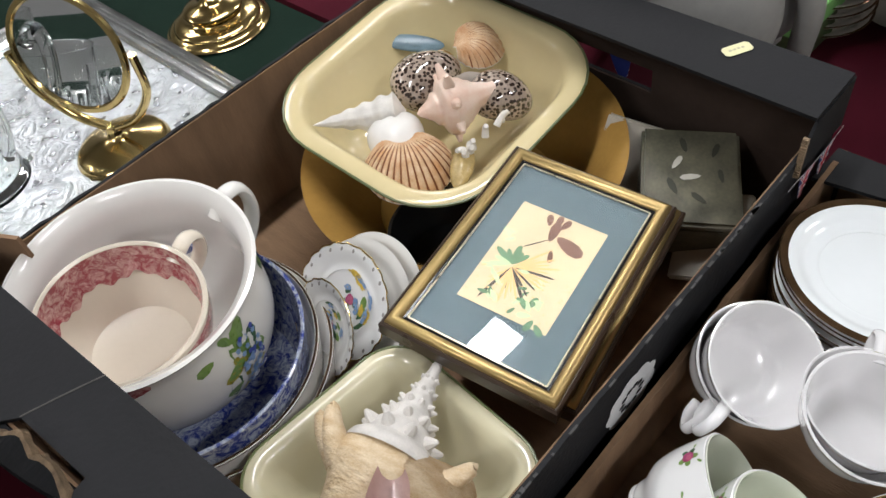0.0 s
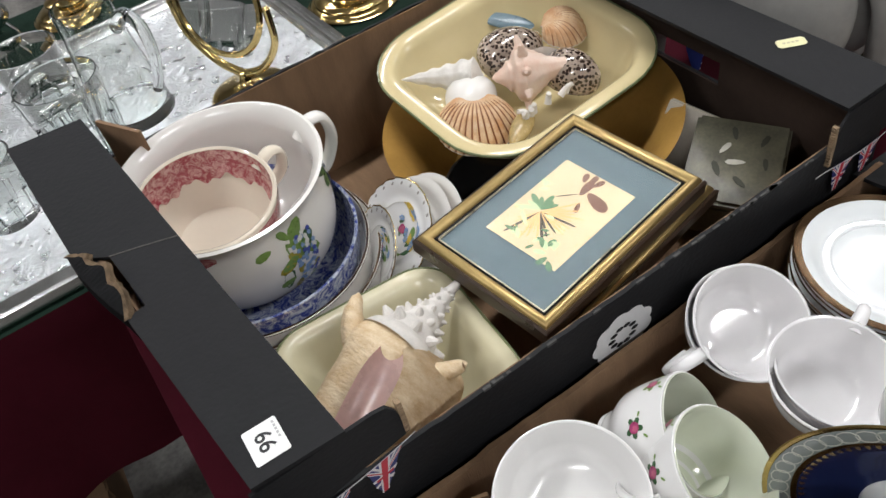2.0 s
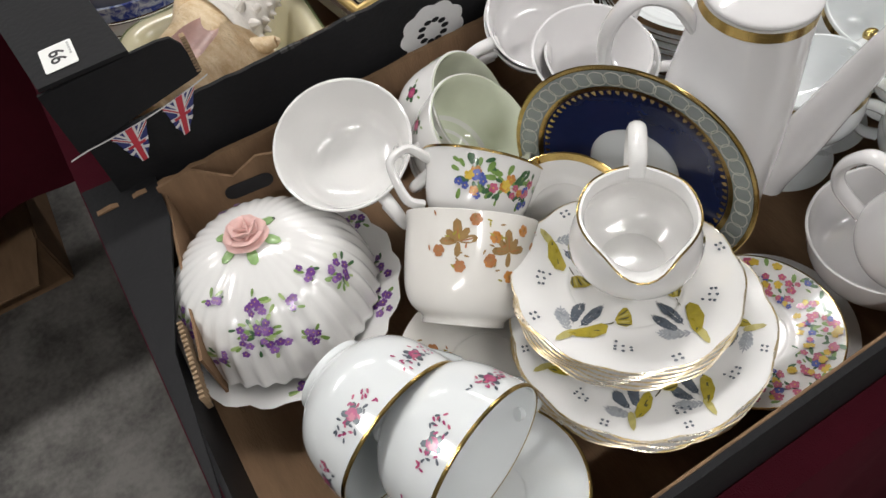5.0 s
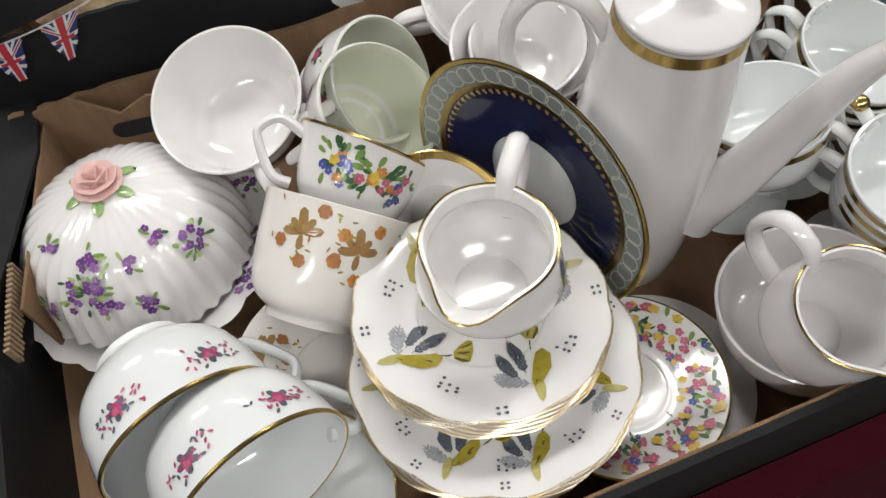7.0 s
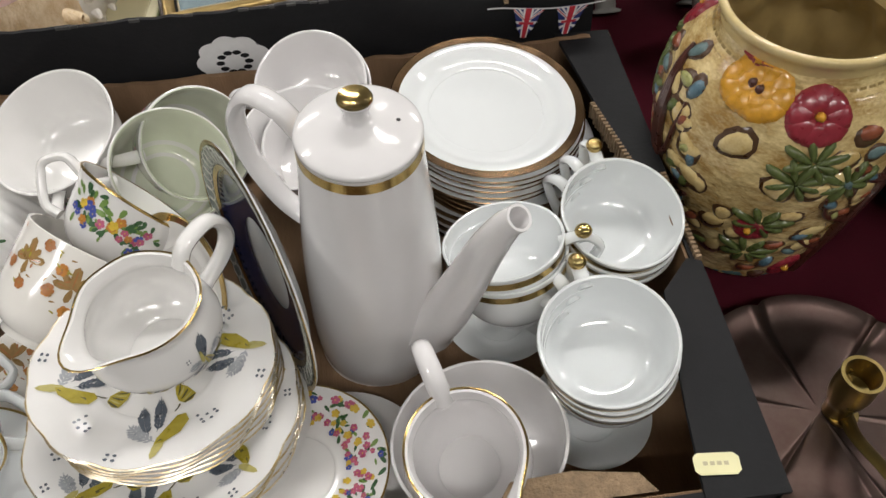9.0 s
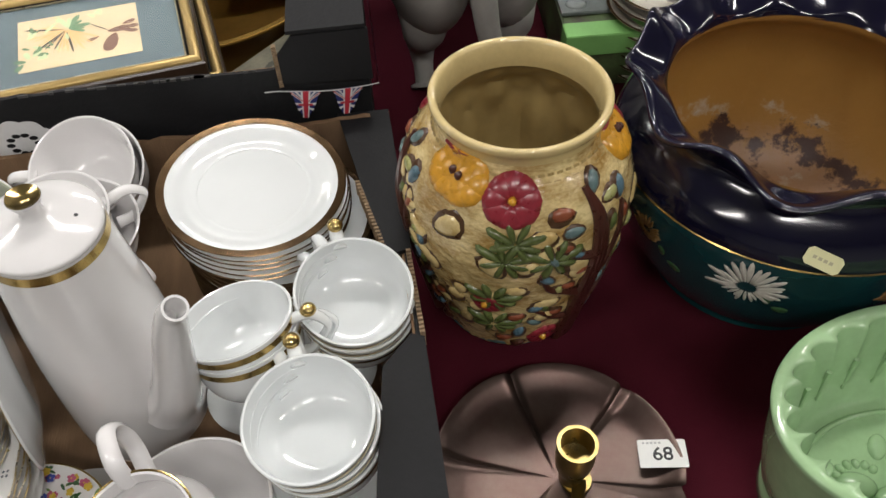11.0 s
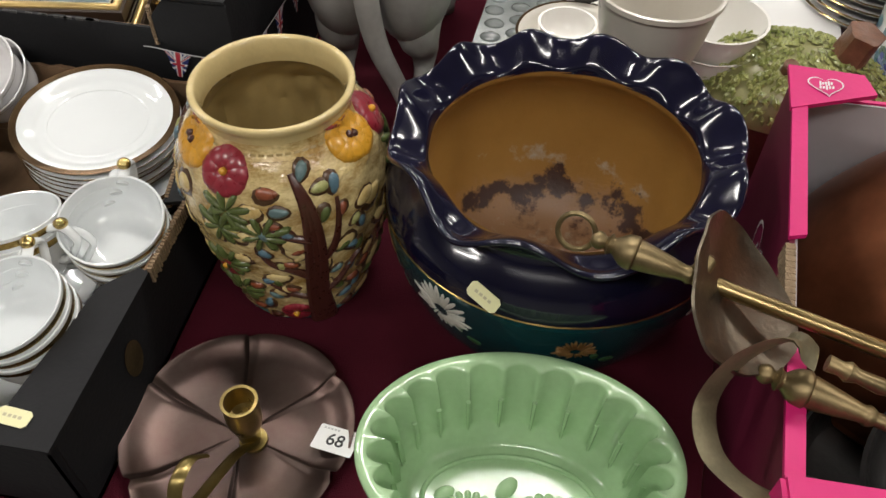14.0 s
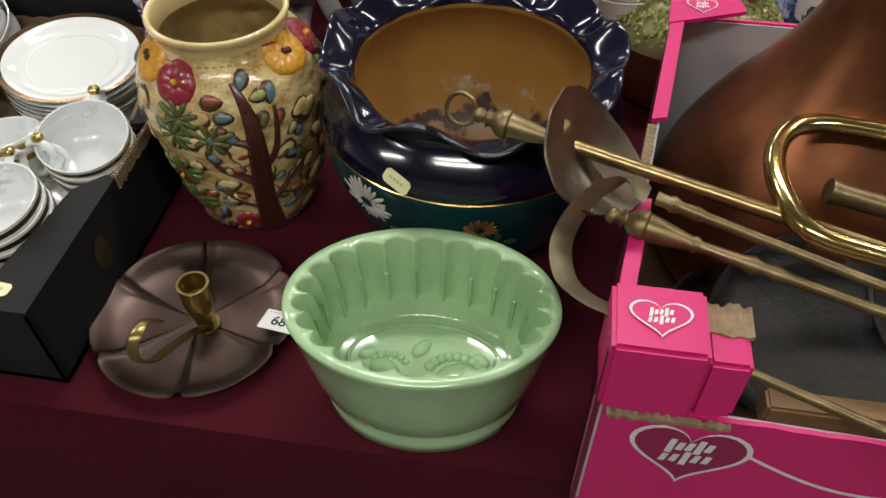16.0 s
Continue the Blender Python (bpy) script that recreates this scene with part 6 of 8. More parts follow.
        for r, (w, yy) in enumerate(((0.62, 0.22), (0.7, -0.18))):
            n = 5
            for i in range(n):
                x = (-w / 2 + w * i / n) * s * 1.3
                h = (0.13 + 0.1 * ((i * 7 + r) % 3 == 0)) * s
                bm.faces.new([bm.verts.new(place(x + dx, yy * s + dy + 0.12 * x, 0.0011)) for dx, dy in ((0, -h), (0.12 * s, -h), (0.17 * s, h), (0.06 * s, h))])
        part("print_bars", bm, line, t, "white script bars", smooth=False)["kind"] = "stuff"

    fd = Vector((D[0] - A[0], D[1] - A[1], 0)).normalized()
    fp = lambda x0, z0: (lambda x, y, l: (A[0] + fd.x * (x0 + x) + fd.y * l, A[1] + fd.y * (x0 + x) - l, z0 + y))
    heart(fp(0.074, 0.845), 0.042, dk, WHITEP)
    heart(fp(0.30, 0.80), 0.055, dk, WHITEP)
    sd = Vector((A[0] - B[0], A[1] - B[1], 0)).normalized()
    heart(lambda x, y, l: (B[0] + sd.x * (0.15 + x) - l, B[1] + sd.y * (0.15 + x), 0.86 + y), 0.036, dk, WHITEP)
    heart(lambda x, y, l: (0.514 + x, -0.018 + y * 0.8, 0.9665 + l), 0.020, pk, WHITEP)
    heart(lambda x, y, l: (0.569 + x, 0.396 + y, 0.9572 + l), 0.015, pk, WHITEP)
    bm = bmesh.new()
    for i in range(14):
        u = i / 14
        x0_, x1_ = 0.115 + 0.12 * u, 0.115 + 0.12 * (u + 1 / 14)
        z = 0.855 - 0.03 * math.sin(u * 2.2)
        z1 = 0.855 - 0.03 * math.sin((u + 1 / 14) * 2.2)
        q = fp(0, 0)
        bm.faces.new([bm.verts.new(q(*v, 0.0008)) for v in ((x0_, z), (x1_, z1), (x1_, z1 - 0.004), (x0_, z - 0.004))])
    part("printed_swirl", bm, WHITEP, t, "white printed swirl", smooth=False)


pink_box()


def copper_vessel():
    t = thing("copper_vessel", pose(0.690, 0.262, TZ + 0.006), "large pear-shaped aged copper vessel with a long neck", "vessel")
    part("body", lathe(smooth_prof([(0.0, 0.0), (0.10, 0.0), (0.132, 0.02), (0.150, 0.065), (0.146, 0.115), (0.118, 0.175), (0.078, 0.235), (0.048, 0.30), (0.037, 0.36), (0.036, 0.46)], 5) + [(0.033, 0.46), (0.033, 0.4), (0, 0.39)], 72), COPPER, t, "aged brown copper body")
    part("seam", lathe([(0.1505, 0.060), (0.152, 0.064), (0.1505, 0.068)], 72), COPPER, t)


copper_vessel()


def brass_horn():
    t = thing("bugle", pose(0, 0, 0), "old looped brass bugle lying among the irons", "horn")
    pts = [(0.80, 0.165, 0.975), (0.70, 0.172, 0.985), (0.635, 0.173, 0.990), (0.606, 0.155, 0.990), (0.596, 0.118, 0.986), (0.606, 0.077, 0.980), (0.625, 0.060, 0.976), (0.68, 0.052, 0.968), (0.80, 0.030, 0.95)]
    part("tubing", sweep(curve_pts(pts, 60), 0.0082, 14), BRASS, t, "curved brass tubing")
    part("mouthpiece", sweep(curve_pts([(0.638, 0.117, 0.972), (0.66, 0.115, 0.968), (0.76, 0.10, 0.955)], 16), lambda u: 0.0095 - 0.002 * u, 14), OLDBRASS, t, "short brass mouthpiece tube")


brass_horn()


def dark_pans():
    iron_m = mat("blackened_iron", (0.035, 0.033, 0.032), 0.45, 0.6, var=0.5, scale=25, bump=0.4, bscale=150)
    for (x, y, z, nx, ny, R, lb) in ((0.66, 0.06, 0.865, -0.1, -0.25, 0.085, "blackened shallow iron pan lying in the tray"), (0.62, 0.10, 0.80, 0.1, -0.1, 0.07, "blackened round iron plate lying in the tray"), (0.80, 0.10, 0.86, 0.05, -0.2, 0.1, "blackened shallow iron pan lying in the tray")):
        t = thing("iron_pan", aim(x, y, z, nx, ny), lb, "pan", "iron pans")
        part("dish", lathe(smooth_prof([(0, 0), (R * 0.7, 0.0), (R * 0.9, 0.006), (R, 0.016)], 3) + [(R + 0.002, 0.017), (R + 0.002, 0.014), (R * 0.9, 0.002), (0, -0.003)], 56), iron_m, t)
        part("rim_bead", lathe([(R - 0.001, 0.017), (R + 0.0015, 0.0195), (R + 0.004, 0.017), (R + 0.0015, 0.0145), (R - 0.001, 0.017)], 56), iron_m, t)
    t = thing("iron_trivet", aim(0.555, 0.06, TZ + 0.09, 0.3, -0.3), "dark iron trivet handle among the pans", "trivet")
    part("hoop", sweep([(0.03 * math.cos(a), 0.02 * math.sin(a), 0.0) for a in [2 * math.pi * i / 30 for i in range(30)]], 0.004, 8, closed=True), iron_m, t)
    part("leg", sweep([(0.03, 0, 0), (0.05, 0.0, -0.03), (0.05, 0, -0.08)], 0.004, 8), iron_m, t)


dark_pans()


# ---- things in the deep tray ----
def rect_dish(m, a, b, r, depth, label, material, rimw=0.018, rim_mat=ENAMEL_RIM):
    t = thing("enamel_dish", m @ shift(0, 0, -depth), label, "dish", "enamel pie dishes")
    def ring(da, z, rr=None):
        return [(x, y, z) for x, y in rrect(a + da, b + da, max(0.01, (rr or r) + da), 8)]
    D = depth
    rings = [[(0, 0, 0)], ring(-rimw - 0.055, 0.0), ring(-rimw - 0.042, 0.004), ring(-rimw - 0.020, D * 0.4), ring(-rimw - 0.004, D * 0.85), ring(-rimw, D - 0.003), ring(-0.004, D - 0.0035), ring(-0.0005, D - 0.002), ring(0, D - 0.0005), ring(-0.002, D + 0.001), ring(-rimw + 0.002, D + 0.0005), ring(-rimw - 0.003, D - 0.003), ring(-rimw - 0.008, D * 0.84), ring(-rimw - 0.023, D * 0.4), ring(-rimw - 0.045, 0.007), ring(-rimw - 0.06, 0.0035), [(0, 0, 0.0035)]]
    part("body", loft(rings), material, t, autosmooth=None)
    part("rim_edge", sweep([(x, y, D - 0.0005) for x, y in rrect(a, b, r, 8)], 0.0016, 6, closed=True), rim_mat, t, "worn green enamel edge")
    return t


# big mustard bowl, dark bowl, cream dish
t = thing("serving_bowl", aim(-0.1900, 0.7560, 0.7500, -0.03, -0.01), "wide mustard-brown glazed oval bowl", "bowl")
bm = lathe(smooth_prof([(0.0, 0.0), (0.075, 0.0), (0.10, 0.012), (0.125, 0.05), (0.150, 0.085), (0.164, 0.091)], 4) + [(0.1645, 0.0935), (0.150, 0.0885), (0.123, 0.054), (0.098, 0.016), (0.0, 0.005)], 80)
bm.transform(Matrix.Diagonal((1.062, 1.062, 1.05, 1)))
part("body", bm, MUSTARD, t)
t = thing("casserole", pose(-0.285, 0.690, TZ + 0.045), "small black gloss bowl wedged under a cream dish", "bowl")
part("body", lathe(smooth_prof([(0.0, 0.0), (0.04, 0.0), (0.055, 0.012), (0.06, 0.04), (0.061, 0.06)], 3) + [(0.058, 0.06), (0.05, 0.01), (0, 0.006)], 48), BLACKGLOSS, t)
rect_dish(aim(-0.1704, 0.8076, 0.8914, -0.075, -0.073, 1, 1.2), 0.1415, 0.1405, 0.0857, 0.072, "cream enamel pie dish with a dark green edge, holding seashells", ENAMEL)
rect_dish(aim(-0.506, 0.556, 0.852, 0.0, 0.03, 1, -5), 0.092, 0.094, 0.038, 0.07, "pale cream enamel pie dish holding a large conch shell", ENAMEL2, 0.012)

# shells
SHELLW = mat("white_shell", (0.74, 0.70, 0.64), 0.45, var=0.2, scale=60, bump=0.4, bscale=180)
SHELLT = mat("tan_ribbed_shell", (0.70, 0.54, 0.36), 0.55, var=0.4, scale=60, bump=0.4, bscale=160, col2=(0.50, 0.25, 0.10))
SHELLG = mat("rust_shell_groove", (0.33, 0.13, 0.05), 0.6, var=0.4, scale=60)
SHELLP = mat("peach_shell", (0.70, 0.47, 0.36), 0.35, var=0.35, scale=40, bump=0.3, bscale=140, col2=(0.75, 0.62, 0.52))
CONCH = mat("conch_outside", (0.76, 0.64, 0.45), 0.55, var=0.3, scale=60, bump=1.0, bscale=150, col2=(0.50, 0.33, 0.16), spread=0.55, stretch=(2, 1, 1))
CONCHTIP = mat("bleached_shell_spire", (0.74, 0.70, 0.65), 0.55, var=0.25, scale=60, bump=0.5, bscale=160)
CONCHPINK = mat("pink_shell_lip", (0.74, 0.50, 0.45), 0.28, var=0.25, scale=25, coat=0.4)


def cowrie_mat():
    m = mat("speckled_cowrie_shell", (0.46, 0.37, 0.30), 0.1, var=0.45, scale=40, coat=0.8)
    n, l = m.node_tree.nodes, m.node_tree.links
    p = n["Principled BSDF"]
    ramp = p.inputs["Base Color"].links[0].from_socket
    vo = n.new("ShaderNodeTexVoronoi")
    vo.inputs["Scale"].default_value = 230
    tc = n.new("ShaderNodeTexCoord")
    l.new(tc.outputs["Object"], vo.inputs["Vector"])
    mr = n.new("ShaderNodeMapRange")
    mr.inputs["From Min"].default_value, mr.inputs["From Max"].default_value = 0.52, 0.42
    l.new(vo.outputs["Distance"], mr.inputs["Value"])
    mx = n.new("ShaderNodeMix")
    mx.data_type = "RGBA"
    l.new(mr.outputs[0], mx.inputs[0])
    l.new(ramp, mx.inputs[6])
    mx.inputs[7].default_value = (0.035, 0.02, 0.015, 1)
    l.new(mx.outputs[2], p.inputs["Base Color"])
    return m


COWRIE = cowrie_mat()


def scallop(m, s, label, material, ribs=20):
    """A domed fan shell, hinge at the origin, fan along +y."""
    t = thing("cockle_shell", m, label, "seashell", "seashells")
    rings = []
    for j in range(23):
        q = j / 22
        ring = []
        for i in range(177):
            a = radians(-80 + 160 * i / 176)
            rib = abs(math.cos(ribs * math.pi * i / 176)) ** 0.7
            rr = s * q * math.cos(a) ** 0.62 * (1 + 0.02 * rib * q)
            hgt = s * 0.42 * math.sin(math.pi * min(1, q * 0.93 + 0.02)) ** 0.8 * math.cos(a * 0.98) ** 0.6 + s * 0.034 * rib * min(1, q * 1.4) * (1 + 0.22 * math.sin(q * 44))
            ring.append((rr * math.sin(a), rr * math.cos(a), max(hgt, 0)))
        rings.append(ring)
    bm = loft(rings, closed=False)
    for fc in bm.faces:
        c = fc.calc_center_median()
        i = (math.degrees(math.atan2(c.x, c.y)) + 80) / 160
        fc.material_index = 1 if abs(math.cos(ribs * math.pi * i)) < 0.22 and c.y > 0.25 * s else 0
    part("ribbed_shell", bm, [material, SHELLG], t)
    back = [[(x, y, z - 0.0016) for x, y, z in r] for r in rings]
    part("shell_inside", loft(back, closed=False), SHELLW, t)
    return t


def egg_shell(m, rx, ry, rz, label, material, name="cowrie_shell"):
    t = thing(name, m, label, "seashell", "seashells")
    bm = bmesh.new()
    bmesh.ops.create_uvsphere(bm, u_segments=36, v_segments=20, radius=1, matrix=Matrix.Diagonal((rx, ry, rz, 1)))
    for v in bm.verts:
        v.co.x *= 1 + 0.22 * v.co.y / ry
        if v.co.z < -rz * 0.45:
            v.co.z = -rz * 0.45 - (v.co.z + rz * 0.45) * 0.2
    part("shell", bm, material, t)
    return t


scallop(aim(-0.236, 0.796, 0.868, -0.16, -0.30, 0.9, 143), 0.078, "orange-brown ribbed cockle shell lying with others", SHELLT, 22)
scallop(aim(-0.098, 0.846, 0.878, 0.05, -0.3, 0.95, 226), 0.058, "tan ribbed cockle shell lying with others", SHELLT, 20)
egg_shell(aim(-0.152, 0.838, 0.872, -0.1, -0.2, 1, 70), 0.034, 0.042, 0.030, "glossy speckled brown cowrie shell", COWRIE)
egg_shell(aim(-0.128, 0.752, 0.870, 0.1, -0.2, 1, 20), 0.028, 0.036, 0.027, "glossy speckled brown cowrie shell", COWRIE)
egg_shell(aim(-0.240, 0.800, 0.866, -0.1, -0.2, 1, -35), 0.030, 0.036, 0.026, "smooth white shell lying with others", mat("smooth_white_shell", (0.78, 0.75, 0.70), 0.25, var=0.1), "white_shell")
def knobbed_whelk(m, s, label):
    """A stout shell along +x with a ring of blunt knobs and a ridged tail."""
    t = thing("whelk_shell", m, label, "seashell", "seashells")
    prof = smooth_prof([(0.002, -0.62), (0.10, -0.55), (0.16, -0.30), (0.30, -0.08), (0.40, 0.10), (0.37, 0.22), (0.24, 0.30), (0.21, 0.36), (0.12, 0.44), (0.10, 0.49), (0.01, 0.60)], 4)
    bm = lathe([(r * s, z * s) for r, z in prof], 60, lambda a, k, r, z: (r * (1 + 0.10 * math.cos(a) + 0.02 * math.cos(9 * a)) + s * 0.008 * math.sin(z / s * 60), z))
    bm.transform(Matrix.Rotation(radians(90), 4, "Y"))
    part("body_whorl", bm, SHELLP, t, "peach ridged body")
    for i in range(8):
        a = 2 * math.pi * i / 8 + 0.2
        d = Vector((0.12, math.cos(a), math.sin(a)))
        b0 = Vector((0.12 * s, 0, 0)) + Vector((0, math.cos(a), math.sin(a))) * 0.34 * s
        part("knob", sweep([b0, b0 + d * 0.10 * s, b0 + d * 0.20 * s], lambda u: s * (0.085 - 0.055 * u), 10), SHELLP, t)
    rings = []
    for i in range(15):
        u = i / 14
        w = 0.20 * math.sin(math.pi * min(1, u * 1.02)) ** 0.6 + 0.01
        rings.append([((-0.55 + 0.72 * u) * s, (-0.36 - 0.02 * math.sin(u * 20) + 0.10 * abs(v)) * s, (v * w + 0.05) * s) for v in (-1, -0.6, -0.2, 0.2, 0.6, 1)])
    part("lip", loft(rings, closed=False), SHELLW, t, "pale flared lip")
    return t


knobbed_whelk(aim(-0.172, 0.770, 0.888, -0.1, -0.2, 1, 152) @ pose(0, 0, 0, 35, 0, 0), 0.078, "peach-pink knobbed whelk shell")
def spindle_shell(p, q, R, label):
    """A slim spired shell from its blunt end p to its tip q, with shallow whorls."""
    p, q = Vector(p), Vector(q)
    t = thing("spindle_shell", Matrix.Translation(p) @ (q - p).to_track_quat("Z", "Y").to_matrix().to_4x4(), label, "seashell", "seashells")
    L = (q - p).length
    prof = [(0.0005, -0.03 * L)] + [(R * (1 - u) ** 0.85 * (1 + 0.09 * math.sin(u * 34)) * min(1, u * 9 + 0.25), u * L) for u in [i / 60 for i in range(60)]] + [(0.0004, L)]
    part("shell", lathe(prof, 36, lambda a, k, r, z: (r * (1 + 0.04 * math.cos(a * 9)), z)), SHELLW, t)


spindle_shell((-0.214, 0.812, 0.884), (-0.285, 0.878, 0.884), 0.022, "slim white spindle shell")
t = thing("mussel_shell", aim(-0.110, 0.900, 0.872, -0.3, -0.3, 0.9, 120), "narrow blue-grey mussel shell", "seashell", "seashells")
bm = bmesh.new()
bmesh.ops.create_uvsphere(bm, u_segments=20, v_segments=10, radius=1, matrix=Matrix.Diagonal((0.038, 0.011, 0.004, 1)))
part("shell", bm, mat("blue_grey_shell", (0.17, 0.25, 0.30), 0.3, var=0.3, scale=60), t)
rng = random.Random(31)
t = thing("coral_piece", pose(-0.196, 0.716, 0.880, 0, 0, 20), "small piece of white branching coral", "coral")
for i in range(9):
    bm = bmesh.new()
    x0 = rng.uniform(-0.03, 0.03)
    p0 = Vector((x0, x0 * -0.3, 0))
    p1 = p0 + Vector((rng.uniform(-0.008, 0.012), rng.uniform(-0.01, 0.01), rng.uniform(0.004, 0.014)))
    sweep(curve_pts([p0, (p0 + p1) / 2 + Vector((0.002, 0.001, 0.001)), p1], 8), lambda u: 0.0042 - 0.0016 * u, 8, bm=bm)
    part("branch", bm, SHELLW, t)
egg_shell(aim(-0.236, 0.712, 0.872, -0.1, -0.1, 1, -60), 0.012, 0.026, 0.009, "small yellow-brown spotted shell", mat("yellow_brown_shell", (0.55, 0.40, 0.16), 0.25, var=0.5, scale=90, coat=0.4), "spotted_shell")


def conch():
    axis = Vector((0.96, 0.29, 0.03)).normalized()
    c = Vector((-0.522, 0.548, 0.866))
    m = Matrix.Translation(c) @ axis.to_track_quat("X", "Z").to_matrix().to_4x4()
    t = thing("conch_shell", m, "large spiny conch shell with a pink lip", "seashell", "seashells")
    rng = random.Random(10)
    # stepped white spire with rows of knobs
    prof = [(0.040, 0.022)]
    x, r = 0.022, 0.040
    steps = []
    for k in range(7):
        nx, nr = x + 0.0165 * 0.92 ** k, r * 0.70
        prof += [(r * 0.98, x + 0.001), (r * 0.90, x + (nx - x) * 0.55), (nr * 1.02, nx - 0.0015)]
        steps.append((x + 0.003, r))
        x, r = nx, nr
    prof += [(0.0008, x + 0.006)]
    bm = lathe(smooth_prof(prof, 2), 48)
    bm.transform(Matrix.Rotation(radians(90), 4, "Y"))
    part("spire", bm, CONCHTIP, t, "bleached white stepped spire")
    for k, (sx, sr) in enumerate(steps[1:6]):
        n = 9
        for i in range(n):
            a = 2 * math.pi * (i + 0.5 * k) / n
            d = Vector((0.35, math.cos(a), math.sin(a))).normalized()
            b0 = Vector((sx, sr * 0.86 * math.cos(a), sr * 0.86 * math.sin(a)))
            ln = sr * 0.42
            part("spire_knob", sweep([b0, b0 + d * ln * 0.6, b0 + d * ln], lambda u, q=sr: q * 0.22 * (1 - 0.8 * u) + 0.0004, 8), CONCHTIP, t)
    # body whorl, tapering to the front
    bp = smooth_prof([(0.004, -0.092), (0.014, -0.082), (0.026, -0.052), (0.034, -0.016), (0.0415, 0.008), (0.040, 0.019), (0.036, 0.027), (0.024, 0.031)], 4)
    bm = lathe(bp, 64, lambda a, k, r, z: (r * (1 + 0.07 * math.cos(a - 0.6) + 0.012 * math.sin(z * 900) * (z < 0.01) + 0.02 * math.cos(5 * a)), z))
    bm.transform(Matrix.Rotation(radians(90), 4, "Y"))
    part("body_whorl", bm, CONCH, t, "tan body whorl with fine ridges")
    # large blunt horns on the shoulder, leaning towards the spire
    for a, rad, w in ((34, 0.057, 0.0100), (2, 0.068, 0.0095), (168, 0.067, 0.0105), (215, 0.055, 0.010), (-40, 0.049, 0.0095)):
        a = radians(a)
        rd = Vector((0.0, math.cos(a), math.sin(a)))
        b0, b1 = Vector((0.004, 0, 0)) + rd * 0.030, Vector((0.035, 0, 0)) + rd * rad
        line = curve_pts([b0, (b0 + b1) / 2 + rd * 0.004, b1, b1 + (b1 - b0) * 0.04], 14)
        part("horn", sweep(line, lambda u, q=w: q * (1.25 - 1.08 * u), 14), CONCH, t, "blunt tan horn")

    def patch(name, left, right, material, label, bow, ripple=0.0):
        """A curved sheet between two guide lines; bow lifts (or sinks) its middle."""
        L_, R_ = curve_pts(left, 24), curve_pts(right, 24)
        n = min(len(L_), len(R_))
        up = Vector((-0.15, -0.55, 0.82))
        rings = []
        for i in range(n):
            e = math.sin(math.pi * i / (n - 1)) ** 0.5
            rings.append([L_[i].lerp(R_[i], j / 12) + up * (bow * e * math.sin(math.pi * j / 12) + ripple * math.sin(i * 1.3 + j * 0.5)) for j in range(13)])
        bm = loft(rings, closed=False)
        bmesh.ops.solidify(bm, geom=bm.faces[:], thickness=0.0016)
        bm.transform(m.inverted())
        part(name, bm, material, t, label)
    # pink channel between the body and the flared lip, which ends in a raised corner
    patch("mouth", [(-0.5005, 0.548, 0.897), (-0.533, 0.531, 0.909), (-0.566, 0.510, 0.910), (-0.602, 0.488, 0.903)], [(-0.4965, 0.541, 0.895), (-0.512, 0.512, 0.898), (-0.543, 0.490, 0.899), (-0.588, 0.470, 0.895)], CONCHPINK, "glossy pink shell mouth", -0.007)
    patch("lip", [(-0.4965, 0.543, 0.897), (-0.512, 0.513, 0.900), (-0.543, 0.491, 0.901), (-0.588, 0.471, 0.897)], [(-0.482, 0.530, 0.880), (-0.472, 0.494, 0.862), (-0.512, 0.470, 0.860), (-0.575, 0.462, 0.868)], CONCH, "flared tan shell lip", 0.010, 0.0008)


conch()


# ---- chamber pot with a pink cup, and plates ----
def chamber_pot():
    H = 0.152
    t = thing("chamber_pot", aim(-0.539, 0.8073, 0.9387, -0.029, -0.061) @ Matrix.Diagonal((0.877, 0.877, 0.877, 1)) @ shift(0, 0, -H), "large white pottery chamber pot with printed garden flowers", "pot")
    out = smooth_prof([(0.070, 0.0), (0.078, 0.002), (0.084, 0.012), (0.106, 0.035), (0.1165, 0.065), (0.1165, 0.095), (0.111, 0.125), (0.116, 0.143), (0.1235, 0.1505)], 4)
    part("body", lathe(out + [(0.1245, 0.153), (0.1205, 0.154), (0.111, 0.146), (0.106, 0.125), (0.111, 0.09), (0.110, 0.065), (0.098, 0.038), (0.06, 0.012), (0, 0.01)], 80), CREAMY, t)
    hd = Vector((0.985, 0.10, 0))
    hp = [hd * 0.108 + Vector((0, 0, 0.128)), hd * 0.126 + Vector((0, 0, 0.144)), hd * 0.146 + Vector((0, 0, 0.138)), hd * 0.151 + Vector((0, 0, 0.106)), hd * 0.134 + Vector((0, 0, 0.074)), hd * 0.112 + Vector((0, 0, 0.065))]
    part("handle", sweep(curve_pts(hp, 30), 0.0065, 12, 1.6, side=(-0.1, 0.985, 0)), CREAMY, t, "thick white loop handle")
    sk = Skin(out)
    mats = [E_GREEN, E_DKGREEN, E_SKY, E_BLUE, E_WHITE, E_OLIVE]
    def bunch(r):
        o = [(r.uniform(-0.032, 0.022), r.uniform(-0.042, 0.030), r.uniform(0.022, 0.040), 0.42, r.uniform(0, 360), r.choice((0, 1, 0, 5))) for _ in range(20)]
        for _ in range(70):
            o += flower(r.uniform(-0.010, 0.022), r.uniform(-0.036, 0.026), 0.0032, 5, r.choice((2, 2, 3, 4, 4)), None, r)
        return o
    r = random.Random(2)
    paint(t, sk, [(a, 0.105, bunch(r)) for a in (-8, -75, 60, 130, 200)], mats, "printed green leaves and small blue flowers")


